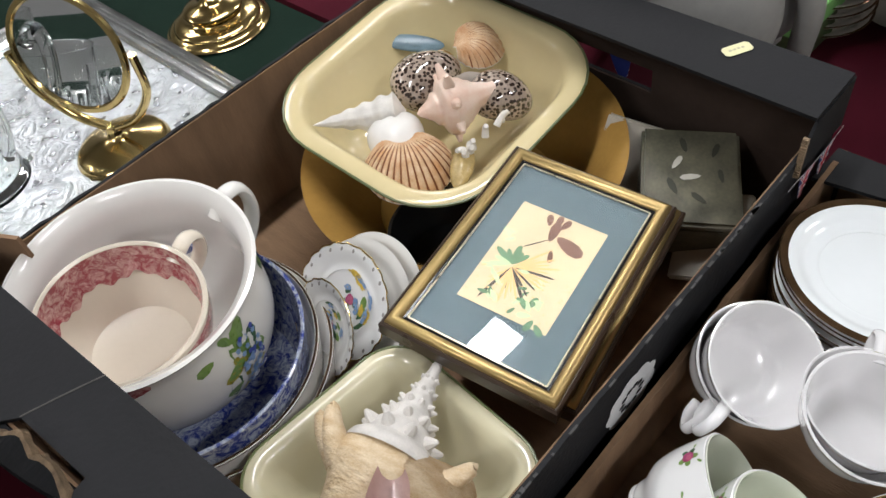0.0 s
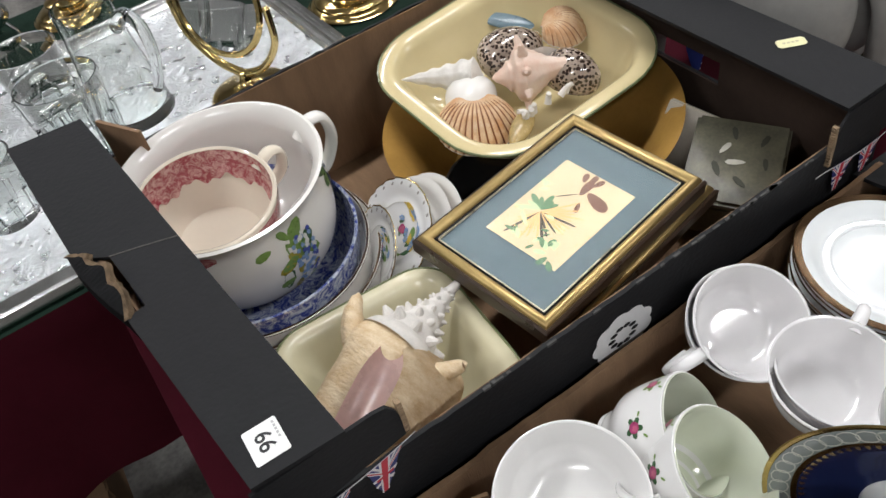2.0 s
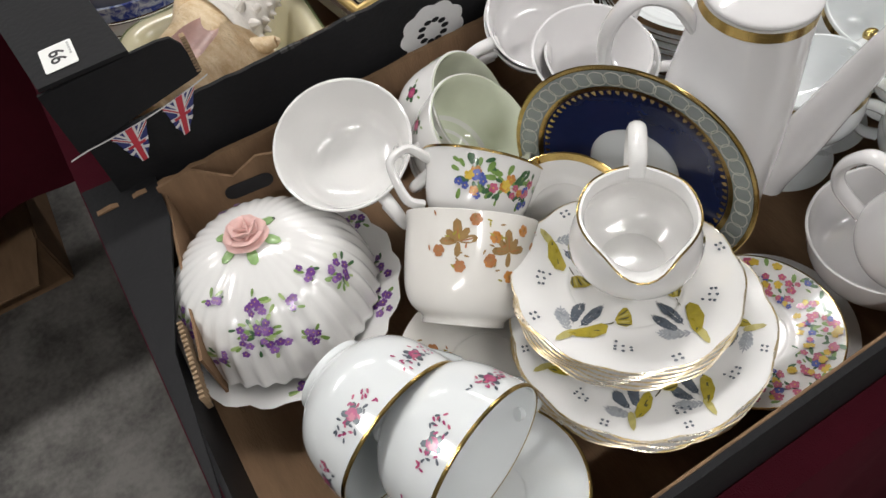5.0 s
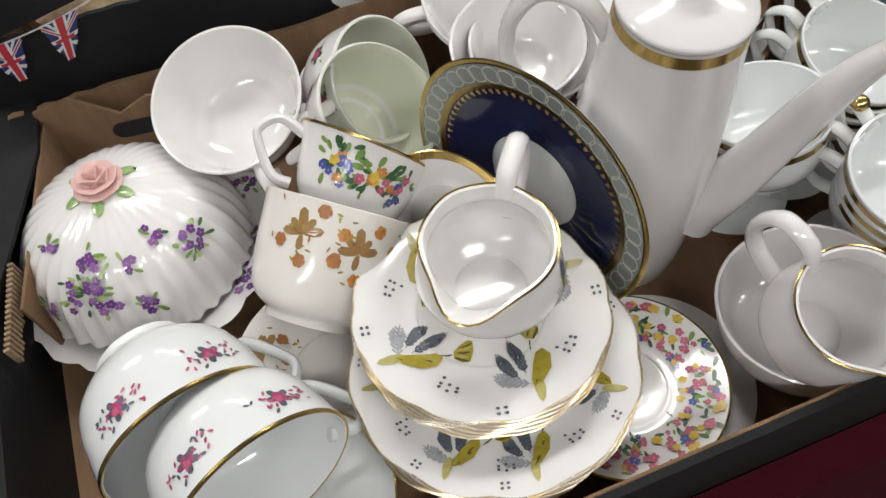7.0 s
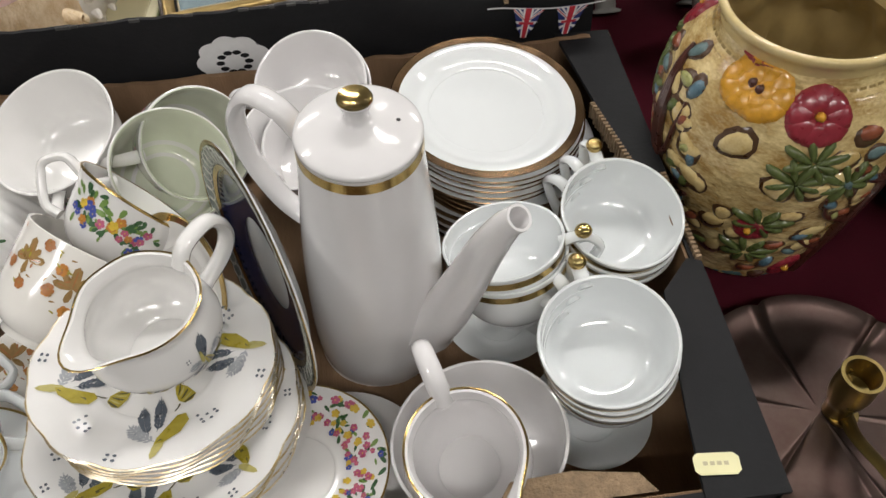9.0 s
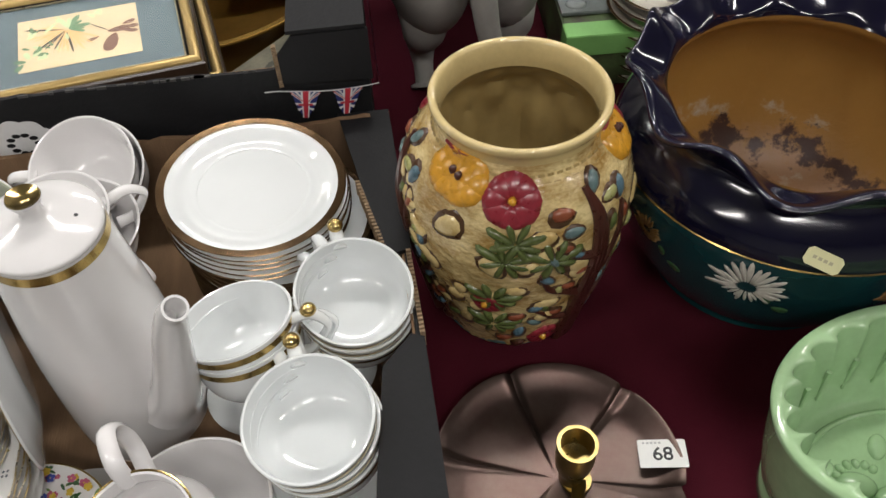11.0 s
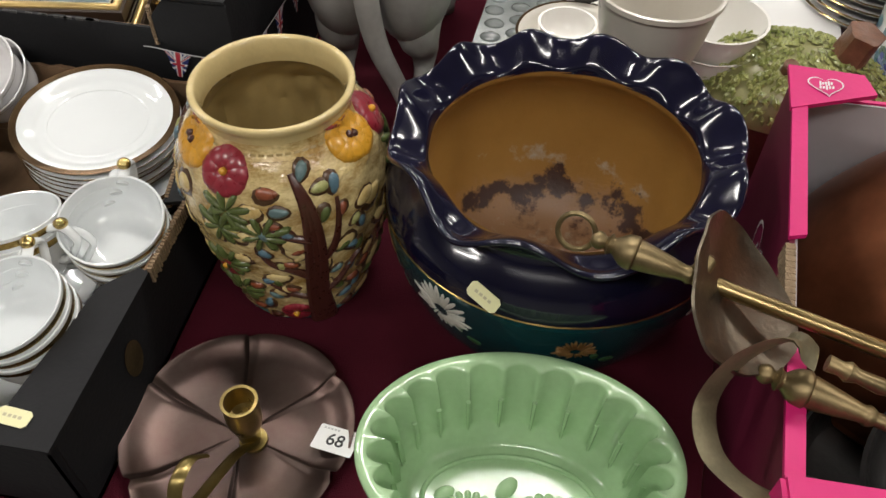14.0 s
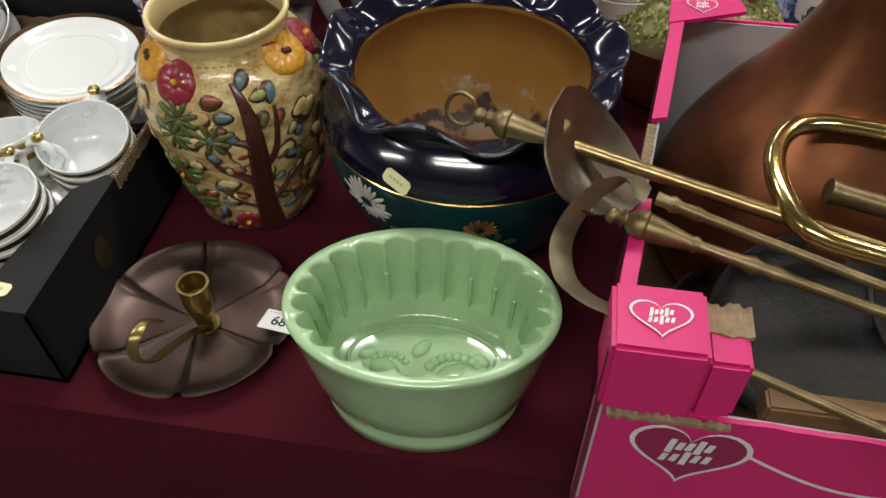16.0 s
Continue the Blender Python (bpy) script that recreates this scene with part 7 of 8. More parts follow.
chamber_pot()


def transfer_mat(name, base, ink):
    m = mat(name, base, 0.16, var=0.05, coat=0.5)
    n, l = m.node_tree.nodes, m.node_tree.links
    p = n["Principled BSDF"]
    ramp = p.inputs["Base Color"].links[0].from_socket
    tc = n.new("ShaderNodeTexCoord")
    nz = n.new("ShaderNodeTexNoise")
    nz.inputs["Scale"].default_value, nz.inputs["Detail"].default_value, nz.inputs["Roughness"].default_value, nz.inputs["Distortion"].default_value = 95, 5, 0.7, 1.2
    l.new(tc.outputs["Object"], nz.inputs["Vector"])
    mr = n.new("ShaderNodeMapRange")
    mr.inputs["From Min"].default_value, mr.inputs["From Max"].default_value = 0.40, 0.58
    l.new(nz.outputs[0], mr.inputs["Value"])
    mx = n.new("ShaderNodeMix")
    mx.data_type = "RGBA"
    l.new(mr.outputs[0], mx.inputs[0])
    l.new(ramp, mx.inputs[6])
    mx.inputs[7].default_value = (*ink, 1)
    l.new(mx.outputs[2], p.inputs["Base Color"])
    return m


PINKT = transfer_mat("pink_transfer_print", (0.62, 0.36, 0.33), (0.30, 0.045, 0.06))
BLUET = transfer_mat("blue_transfer_print", (0.50, 0.54, 0.62), (0.035, 0.055, 0.26))


def pink_cup():
    R, H = 0.074, 0.082
    t = thing("breakfast_cup", aim(-0.5611, 0.7847, 0.9370, 0.043, -0.162) @ Matrix.Diagonal((0.94, 0.94, 0.94, 1)) @ shift(0, 0, -H), "large cream cup with a pink transfer-printed border, standing in a pot", "cup")
    cream = mat("cream_earthenware", (0.74, 0.66, 0.54), 0.16, var=0.06, coat=0.4)
    out = smooth_prof([(0.036, 0.0), (0.038, 0.003), (0.052, 0.012), (0.066, 0.032), (0.072, 0.056), (R, H)], 4)
    part("body", lathe(out + [(R - 0.001, H + 0.001), (R - 0.004, H), (0.0675, 0.056), (0.061, 0.033), (0.046, 0.014), (0.0, 0.009)], 72), cream, t)
    part("outer_print", lathe([(r + 0.0004, z) for r, z in out[5:-1]], 72), PINKT, t, "pink printed outside")
    def f(a, k, r, z):
        return (r, z + (0.0045 * math.sin(9 * a) + 0.003 * math.sin(23 * a)) * (k == 3))
    part("inner_border", lathe([(R - 0.0045, H - 0.001), (0.0680, 0.062), (0.0660, 0.056), (0.0625, 0.046)], 144, f), PINKT, t, "pink printed inner border")
    part("rim_line", lathe([(R + 0.0003, H - 0.0005), (R - 0.002, H + 0.0016), (R - 0.0045, H - 0.0003)], 72), cream, t)
    hd = Vector((0.96, 0.28, 0))
    hp = [hd * 0.068 + Vector((0, 0, 0.066)), hd * 0.088 + Vector((0, 0, 0.076)), hd * 0.102 + Vector((0, 0, 0.066)), hd * 0.098 + Vector((0, 0, 0.042)), hd * 0.066 + Vector((0, 0, 0.026))]
    part("handle", sweep(curve_pts(hp, 26), 0.0048, 10, 1.7, side=(-0.28, 0.96, 0)), cream, t)


pink_cup()
def nest_bowl(x, y, z, nx, ny, R, H, label, material, edge):
    t = thing("bowl", aim(x, y, z, nx, ny) @ shift(0, 0, -H), label, "bowl", "nested bowls")
    out = smooth_prof([(R * 0.62, 0.0), (R * 0.66, 0.003), (R * 0.86, H * 0.14), (R * 0.955, H * 0.40), (R * 0.985, H * 0.75), (R, H)], 4)
    part("body", lathe(out + [(R - 0.0015, H + 0.0012), (R - 0.0035, H), (R * 0.955, H * 0.75), (R * 0.925, H * 0.40), (R * 0.82, H * 0.13), (0, H * 0.04)], 96), material, t)
    if edge:
        part("rim_line", lathe([(R + 0.0003, H - 0.0012), (R - 0.0012, H + 0.0016), (R - 0.003, H + 0.0006)], 96), edge, t, "thin coloured edge")
    return t


nest_bowl(-0.5446, 0.7868, 0.8662, 0.062, -0.042, 0.1191, 0.094, "blue and white transfer-printed bowl holding a chamber pot", BLUET, None)
nest_bowl(-0.5420, 0.7830, 0.8530, 0.060, -0.045, 0.1240, 0.090, "plain white bowl under a blue printed bowl", CREAMY, BRONZE)
nest_bowl(-0.5380, 0.7800, 0.8400, 0.070, -0.045, 0.1290, 0.086, "plain white bowl under nested bowls", CREAMY, BRONZE)
MATS_BOUQ = [E_GREEN, E_DKGREEN, E_ROSE, E_YELLOW, E_SKY, E_PINK]
rg = random.Random(6)


def bouquet(r, sc=1.0):
    o = [(r.uniform(-0.016, 0.016) * sc, r.uniform(-0.024, 0.024) * sc, 0.008 * sc, 0.5, r.uniform(0, 360), r.choice((0, 1))) for _ in range(26)]
    o += flower(0.0, -0.006 * sc, 0.009 * sc, 7, 2, 5, r) + flower(-0.001, -0.004 * sc, 0.006 * sc, 6, 5, 2, r)
    for _ in range(12):
        o += flower(r.uniform(-0.012, 0.012) * sc, r.uniform(0.004, 0.022) * sc, 0.003 * sc, 5, r.choice((3, 4, 4)), 3, r)
    return o


def pierced_plate(m, R, label, sc):
    t, sk = saucer(m, R, label, CHINA, (GILT, 0.0012), 0.55, 0.010, (22, 0.04), "plates on edge", "plate")
    paint(t, sk, [(-40, R * 0.16, bouquet(rg, sc))], MATS_BOUQ, "printed rose bouquet")
    for i in range(22):
        a = 2 * math.pi * (i + 0.5) / 22
        o = part("pierced_hole", plate_poly([(R * 0.9 * math.cos(a) + 0.0022 * math.cos(b), R * 0.9 * math.sin(a) + 0.0014 * math.sin(b)) for b in [2 * math.pi * k / 8 for k in range(8)]], 0.0094, 0.0097), mat_hole, t, "", smooth=False)


mat_hole = mat("shadowed_piercing", (0.30, 0.28, 0.26), 0.6)
pierced_plate(aim(-0.428, 0.716, 0.818, -0.80, 0.14, 0.52, 0), 0.047, "small pierced white plate with a rose bouquet, on edge", 0.75)
pierced_plate(aim(-0.400, 0.722, 0.822, -0.72, -0.02, 0.66, 0), 0.057, "pierced white plate with a rose bouquet, on edge", 1.05)
for k in range(2):
    saucer(aim(-0.383 + 0.012 * k, 0.713 - 0.005 * k, 0.815, -0.72, -0.02, 0.66), 0.060, "plain white plate standing on edge behind others", CREAMY, None, 0.5, 0.011, group="plates on edge", name="plate")


# ---- framed pictures ----
def picture(m, a, b, label, art=True):
    t = thing("picture_frame", m, label, "picture", "framed pictures")
    gold = mat("antique_gold_frame", (0.42, 0.30, 0.12), 0.36, 0.8, var=0.15, scale=90, rvar=0.05)
    dark = mat("dark_brown_frame_edge", (0.045, 0.028, 0.018), 0.3, var=0.3)
    def ring(d, z):
        return [(x, y, z) for x, y in ((a - d, b - d), (-a + d, b - d), (-a + d, -b + d), (a - d, -b + d))]
    part("outer_moulding", loft([ring(0, -0.010), ring(0, 0.004), ring(0.002, 0.006), ring(0.0035, 0.0055)]), dark, t, "dark brown outer edge", smooth=False)
    part("gold_moulding", loft([ring(0.0035, 0.0055), ring(0.005, 0.009), ring(0.008, 0.0105), ring(0.0115, 0.009), ring(0.014, 0.0055), ring(0.0145, 0.0045)]), gold, t, "gold moulding", autosmooth=60)
    part("black_slip", loft([ring(0.0145, 0.0047), ring(0.0165, 0.0045), ring(0.017, 0.0035)]), BLACKGLOSS, t, "black inner slip", smooth=False)
    bm = bmesh.new()
    for sx, sy, ex, ey in ((-1, 1, 1, 1), (1, 1, 1, -1), (1, -1, -1, -1), (-1, -1, -1, 1)):
        A_, B_ = Vector((sx * (a - 0.0178), sy * (b - 0.0178), 0.0040)), Vector((ex * (a - 0.0178), ey * (b - 0.0178), 0.0040))
        n = int((B_ - A_).length / 0.0022)
        for i in range(n):
            c = A_ + (B_ - A_) * ((i + 0.5) / n)
            slab(c.x - 0.0007, c.x + 0.0007, c.y - 0.0007, c.y + 0.0007, 0.0030, 0.0046, bm=bm)
    part("beaded_slip", bm, mat("pale_gold_beading", (0.70, 0.60, 0.42), 0.3, 0.7), t, "fine pale beading", smooth=False)["kind"] = "stuff"
    part("backing", plate_poly([(a - 0.004, b - 0.004), (-a + 0.004, b - 0.004), (-a + 0.004, -b + 0.004), (a - 0.004, -b + 0.004)], -0.0095, -0.0085), CARD_BROWN, t, smooth=False)
    if not art:
        return t
    mount = mat("slate_green_mount", (0.064, 0.092, 0.102), 0.75, var=0.08, scale=30, bump=0.1, bscale=500)
    part("mount", plate_poly([(a - 0.017, b - 0.017), (-a + 0.017, b - 0.017), (-a + 0.017, -b + 0.017), (a - 0.017, -b + 0.017)], 0.001, 0.002), mount, t, "slate green card mount", smooth=False)
    pw, ph = 0.0600, 0.0415
    pr = mat("cream_print_paper", (0.43, 0.345, 0.215), 0.6, var=0.15, scale=14)
    part("print", plate_poly([(pw, ph), (-pw, ph), (-pw, -ph), (pw, -ph)], 0.0021, 0.0024), pr, t, "cream botanical print", smooth=False)
    pm = [mat("print_green", (0.10, 0.19, 0.10), 0.7, var=0.4, scale=120), mat("print_pale_green", (0.34, 0.42, 0.24), 0.7), mat("print_brown", (0.15, 0.075, 0.05), 0.7, var=0.4, scale=200), mat("print_orange", (0.50, 0.32, 0.14), 0.7), mat("print_dark_line", (0.06, 0.05, 0.04), 0.7)]
    def flat(strokes, name, label):
        bm = bmesh.new()
        for k, (x, y, ln, w, deg, mi) in enumerate(strokes):
            c, s = math.cos(radians(deg)), math.sin(radians(deg))
            bm.faces.new([bm.verts.new((x + ln * (px * c - py * s), y + ln * (px * s + py * c), 0.00255 + 0.00004 * (k % 7))) for px, py in petal(10, w)]).material_index = mi
        part(name, bm, pm, t, label, smooth=False)["kind"] = "stuff"
    r = random.Random(9)
    def up(strokes):
        return [(y, -x, ln, w, deg - 90, mi) for x, y, ln, w, deg, mi in strokes]
    leaves = [(-0.017, -0.010, r.uniform(0.014, 0.024), 0.24, d, r.choice((0, 0, 1))) for d in (60, 78, 95, 125, 150, 175, 205)]
    leaves += [(0.014 + 0.003 * k, -0.040 - 0.003 * k, 0.013, 0.42, d, r.choice((0, 1))) for k, d in enumerate((20, 80, 140, 200, 260, 320))]
    leaves += [(-0.036 + 0.002 * k, 0.010 + 0.005 * k, 0.011, 0.4, d, 1) for k, d in enumerate((40, 100, 160, 220))]
    leaves += [(r.uniform(-0.03, 0.022), r.uniform(-0.05, -0.012), r.uniform(0.007, 0.013), 0.36, r.uniform(0, 360), r.choice((0, 1, 1))) for _ in range(22)]
    flat(up(leaves), "printed_leaves", "printed green leaves")
    flat(up([(-0.015, -0.012, r.uniform(0.022, 0.044), 0.06, d, r.choice((3, 3, 4))) for d in range(-120, 60, 8)]), "printed_stamens", "printed orange stamens")
    flat(up([(0.004, 0.036, 0.030, 0.42, -20, 2), (0.0, 0.028, 0.024, 0.34, 95, 2), (-0.008, 0.044, 0.014, 0.4, 110, 2), (-0.002, 0.046, 0.014, 0.4, 92, 2), (0.003, 0.045, 0.014, 0.4, 74, 2), (-0.001, 0.030, 0.024, 0.06, 228, 4), (0.006, 0.020, 0.014, 0.3, -70, 2)]), "printed_brown_shape", "plain brown printed shapes")
    flat(up([(r.uniform(-0.04, 0.04), r.uniform(-0.055, 0.0), 0.0020, 0.8, r.uniform(0, 360), 3) for _ in range(34)]), "printed_specks", "printed orange specks")
    gl = part("glass", plate_poly([(a - 0.0165, b - 0.0165), (-a + 0.0165, b - 0.0165), (-a + 0.0165, -b + 0.0165), (a - 0.0165, -b + 0.0165)], 0.0031, 0.0037), glass_mat("picture_glass"), t, "clear picture glass", smooth=False)
    gl.visible_shadow = False
    return t


PM = pose(-0.2956, 0.575, 0.879, 5.0, 1.1, 10.2)
picture(PM, 0.1185, 0.0815, "gold-framed botanical print behind glass with a slate mount")
picture(PM @ pose(0.016, -0.006, -0.0215, 0, 0, 1), 0.1185, 0.0835, "gold-framed picture lying under another frame", False)


# ---- carved soapstone box ----
def soapstone():
    t = thing("soapstone_box", aim(-0.082, 0.552, 0.776, -0.12, -0.16, 1, 33) @ Matrix.Diagonal((1.15, 1.15, 1, 1)), "mottled grey-green carved soapstone box", "box")
    st = mat("mottled_soapstone", (0.17, 0.155, 0.105), 0.33, var=0.6, scale=34, bump=0.5, bscale=60, col2=(0.055, 0.055, 0.04))
    part("body", slab(-0.048, 0.048, -0.040, 0.040, 0.0, 0.050, 0.003), st, t)
    lid = part("lid", slab(-0.050, 0.050, -0.042, 0.042, 0.051, 0.062, 0.003), st, t, "carved lid")
    pale = mat("pale_shell_inlay", (0.60, 0.57, 0.50), 0.3, var=0.2)
    cut = mat("dark_carved_groove", (0.05, 0.05, 0.035), 0.7)
    for k, (x, y, ln, d) in enumerate(((-0.02, 0.012, 0.018, 25), (0.006, 0.016, 0.016, -30), (0.024, 0.004, 0.016, 15), (-0.028, -0.012, 0.016, 50), (0.0, -0.008, 0.018, 100), (0.02, -0.018, 0.016, -20), (-0.006, -0.026, 0.014, 10))):
        o = part("carved_leaf", plate_poly([(px * ln, py * ln) for px, py in petal(8, 0.30)], 0.0, 0.0006), pale if k % 3 == 1 else cut, lid, "pale inlaid leaf" if k % 3 == 1 else "", smooth=False)
        o.matrix_local = pose(x, y, 0.0622, 0, 0, d)


soapstone()
t = thing("marble_slab", aim(-0.100, 0.505, 0.776, -0.35, 0.1, 1, 20), "pale cream stone slab leaning in the tray", "stone slab")
part("slab", slab(-0.05, 0.05, -0.035, 0.035, 0, 0.008, 0.002), mat("cream_marble", (0.55, 0.50, 0.42), 0.4, var=0.2, scale=20), t)
t = thing("marble_slab", aim(-0.078, 0.60, 0.800, 0.55, 0.0, 1, 20), "pale cream stone slab leaning in the tray", "stone slab")
part("slab", slab(-0.004, 0.004, -0.055, 0.055, -0.04, 0.05, 0.002), mat("cream_marble", (0.55, 0.50, 0.42), 0.4, var=0.2, scale=20), t)


# ---- silver tray, mirror and glass on the green table ----
def silver_tray():
    t = thing("serving_tray", pose(-0.60, 1.335, TZ + 0.001, 0, 0, 0), "large rectangular embossed silver-plated tray", "tray")
    emb = mat("embossed_silver", (0.74, 0.76, 0.78), 0.3, 1.0, var=0.25, scale=40, rvar=0.1)
    n, l = emb.node_tree.nodes, emb.node_tree.links
    p = n["Principled BSDF"]
    wv = n.new("ShaderNodeTexNoise")
    wv.inputs["Scale"].default_value, wv.inputs["Detail"].default_value, wv.inputs["Distortion"].default_value = 34, 3, 2.6
    tc = n.new("ShaderNodeTexCoord")
    l.new(tc.outputs["Object"], wv.inputs["Vector"])
    b = n.new("ShaderNodeBump")
    b.inputs["Strength"].default_value, b.inputs["Distance"].default_value = 1.0, 0.006
    l.new(wv.outputs[0], b.inputs["Height"])
    l.new(b.outputs[0], p.inputs["Normal"])
    a, bb = 0.40, 0.325
    part("tray_base", plate_poly(rrect(a - 0.035, bb - 0.035, 0.02), 0.002, 0.006), emb, t, "embossed silver tray floor", smooth=False)
    def ring(d, z):
        return [(x, y, z) for x, y in rrect(a - d, bb - d, 0.035, 5)]
    part("rim", loft([ring(0, 0.0), ring(0, 0.016), ring(0.003, 0.020), ring(0.008, 0.021), ring(0.011, 0.018), ring(0.015, 0.0195), ring(0.021, 0.0195), ring(0.024, 0.016), ring(0.028, 0.017), ring(0.033, 0.015), ring(0.038, 0.007)]), SILVER, t, "stepped silver rim", autosmooth=25)


silver_tray()


def mirror():
    t = thing("table_mirror", pose(-0.380, 1.222, TZ + 0.008, 0, 0, 0), "small round brass dressing mirror on a brass stand", "mirror")
    part("base", lathe(smooth_prof([(0, 0.0), (0.060, 0.0), (0.063, 0.004), (0.058, 0.010), (0.035, 0.018), (0.014, 0.026), (0.009, 0.04)], 3) + [(0, 0.042)], 56), BRASS, t, "domed brass foot")
    c = Vector((0.0, 0.0, 0.155))
    rot = Matrix.Rotation(radians(-60), 4, "Z")
    arms = [rot @ Vector(p) for p in ((0.0, 0.0, 0.036), (0.045, 0.0, 0.055), (0.082, 0.0, 0.10), (0.088, 0.0, 0.155))]
    part("arm", sweep(curve_pts(arms, 24), 0.0055, 10, 1.2), BRASS, t, "curved brass arm")
    arms = [Matrix.Rotation(radians(180), 4, "Z") @ Vector(p) for p in arms]
    part("arm", sweep(curve_pts(arms, 24), 0.0055, 10, 1.2), BRASS, t, "curved brass arm")
    M = Matrix.Translation(c) @ rot @ Matrix.Rotation(radians(78), 4, "X")
    bm = lathe([(0.071, -0.004), (0.079, -0.003), (0.081, 0.0), (0.079, 0.004), (0.073, 0.005), (0.071, 0.002)], 72)
    bm.transform(M)
    f = part("frame", bm, BRASS, t, "round brass mirror frame")
    bm = lathe([(0.0, 0.0015), (0.072, 0.0015), (0.072, -0.0035), (0, -0.0035)], 72)
    bm.transform(M)
    part("mirror_glass", bm, mat("mirror_silver", (0.9, 0.9, 0.9), 0.02, 1.0, var=0.0, rvar=0.0), t, "clear mirror glass")


mirror()


def brass_candlestick(x, y, s):
    t = thing("candlestick", pose(x, y, TZ), "polished brass candlestick on a wide round base", "candlestick", "brass candlesticks")
    pr = [(0, 0.0), (0.082, 0.0), (0.084, 0.004), (0.080, 0.008), (0.074, 0.010), (0.070, 0.016), (0.048, 0.020), (0.046, 0.026), (0.050, 0.032), (0.046, 0.038), (0.024, 0.044), (0.014, 0.055), (0.018, 0.07), (0.011, 0.085), (0.010, 0.12), (0.016, 0.135), (0.011, 0.15), (0.011, 0.19), (0.02, 0.20), (0.02, 0.22), (0.012, 0.22), (0, 0.215)]
    part("stem", lathe([(r * s, z * s) for r, z in smooth_prof(pr, 2)], 64), BRASS, t)


brass_candlestick(-0.115, 1.36, 0.95)
brass_candlestick(-0.52, 1.80, 0.9)

GLASS = glass_mat("clear_glass", (0.97, 0.99, 0.98))


def glass_jug():
    t = thing("glass_jug", pose(-0.540, 1.325, TZ + 0.008), "tall clear glass jug with a looped glass handle", "jug")
    o = smooth_prof([(0.0, 0.0), (0.056, 0.0), (0.060, 0.004), (0.057, 0.03), (0.050, 0.09), (0.044, 0.15), (0.043, 0.19)], 4)
    i = smooth_prof([(0.040, 0.19), (0.041, 0.15), (0.047, 0.09), (0.053, 0.03), (0.05, 0.014), (0.0, 0.012)], 4)
    part("body", lathe(o + i, 56), GLASS, t).visible_shadow = False
    hp = [(0.042, 0, 0.15), (0.066, 0, 0.172), (0.084, 0, 0.15), (0.082, 0, 0.10), (0.068, 0, 0.06), (0.060, 0, 0.045)]
    h = part("handle", sweep(curve_pts([Matrix.Rotation(radians(-48), 4, "Z") @ Vector(p) for p in hp], 26), lambda u: 0.0105 - 0.003 * u, 14), GLASS, t, "thick looped glass handle")
    h.visible_shadow = False


def tumbler(x, y, R, H, lb):
    t = thing("glass_tumbler", pose(x, y, TZ + 0.008), lb, "glass", "glass tumblers")
    part("body", lathe([(0, 0), (R * 0.78, 0), (R * 0.82, 0.003), (R, H), (R + 0.0008, H + 0.001), (R - 0.0022, H + 0.0005), (R * 0.76, 0.018), (R * 0.7, 0.014), (0, 0.013)], 56), GLASS, t, "clear glass").visible_shadow = False
    for k in range(10):
        a = 2 * math.pi * k / 10
        bm = sweep([(R * 0.84 * math.cos(a), R * 0.84 * math.sin(a), 0.006), (R * 0.93 * math.cos(a), R * 0.93 * math.sin(a), H * 0.5)], 0.0042, 8)
        part("cut_rib", bm, GLASS, t).visible_shadow = False


glass_jug()
tumbler(-0.622, 1.286, 0.060, 0.122, "wide clear cut-glass tumbler on a silver tray")
tumbler(-0.640, 1.400, 0.052, 0.132, "tall clear cut-glass tumbler on a silver tray")
tumbler(-0.765, 1.215, 0.048, 0.10, "clear cut-glass tumbler on a silver tray")
# silver cruet far back on the green cloth
for x, y in ((-0.80, 1.74), (-0.66, 1.80)):
    t = thing("silver_cruet", pose(x, y, TZ), "small footed silver cruet on green cloth", "cruet", "silver cruets")
    part("body", lathe(smooth_prof([(0, 0.03), (0.018, 0.032), (0.032, 0.045), (0.034, 0.06), (0.024, 0.075), (0.02, 0.085)], 3) + [(0.018, 0.085), (0.02, 0.06), (0, 0.04)], 40), SILVER, t)
    for a in (90, 210, 330):
        c, s = math.cos(radians(a)), math.sin(radians(a))
        part("foot", sweep([(0.02 * c, 0.02 * s, 0.036), (0.032 * c, 0.032 * s, 0.018), (0.036 * c, 0.036 * s, 0.003)], 0.004, 8), SILVER, t)


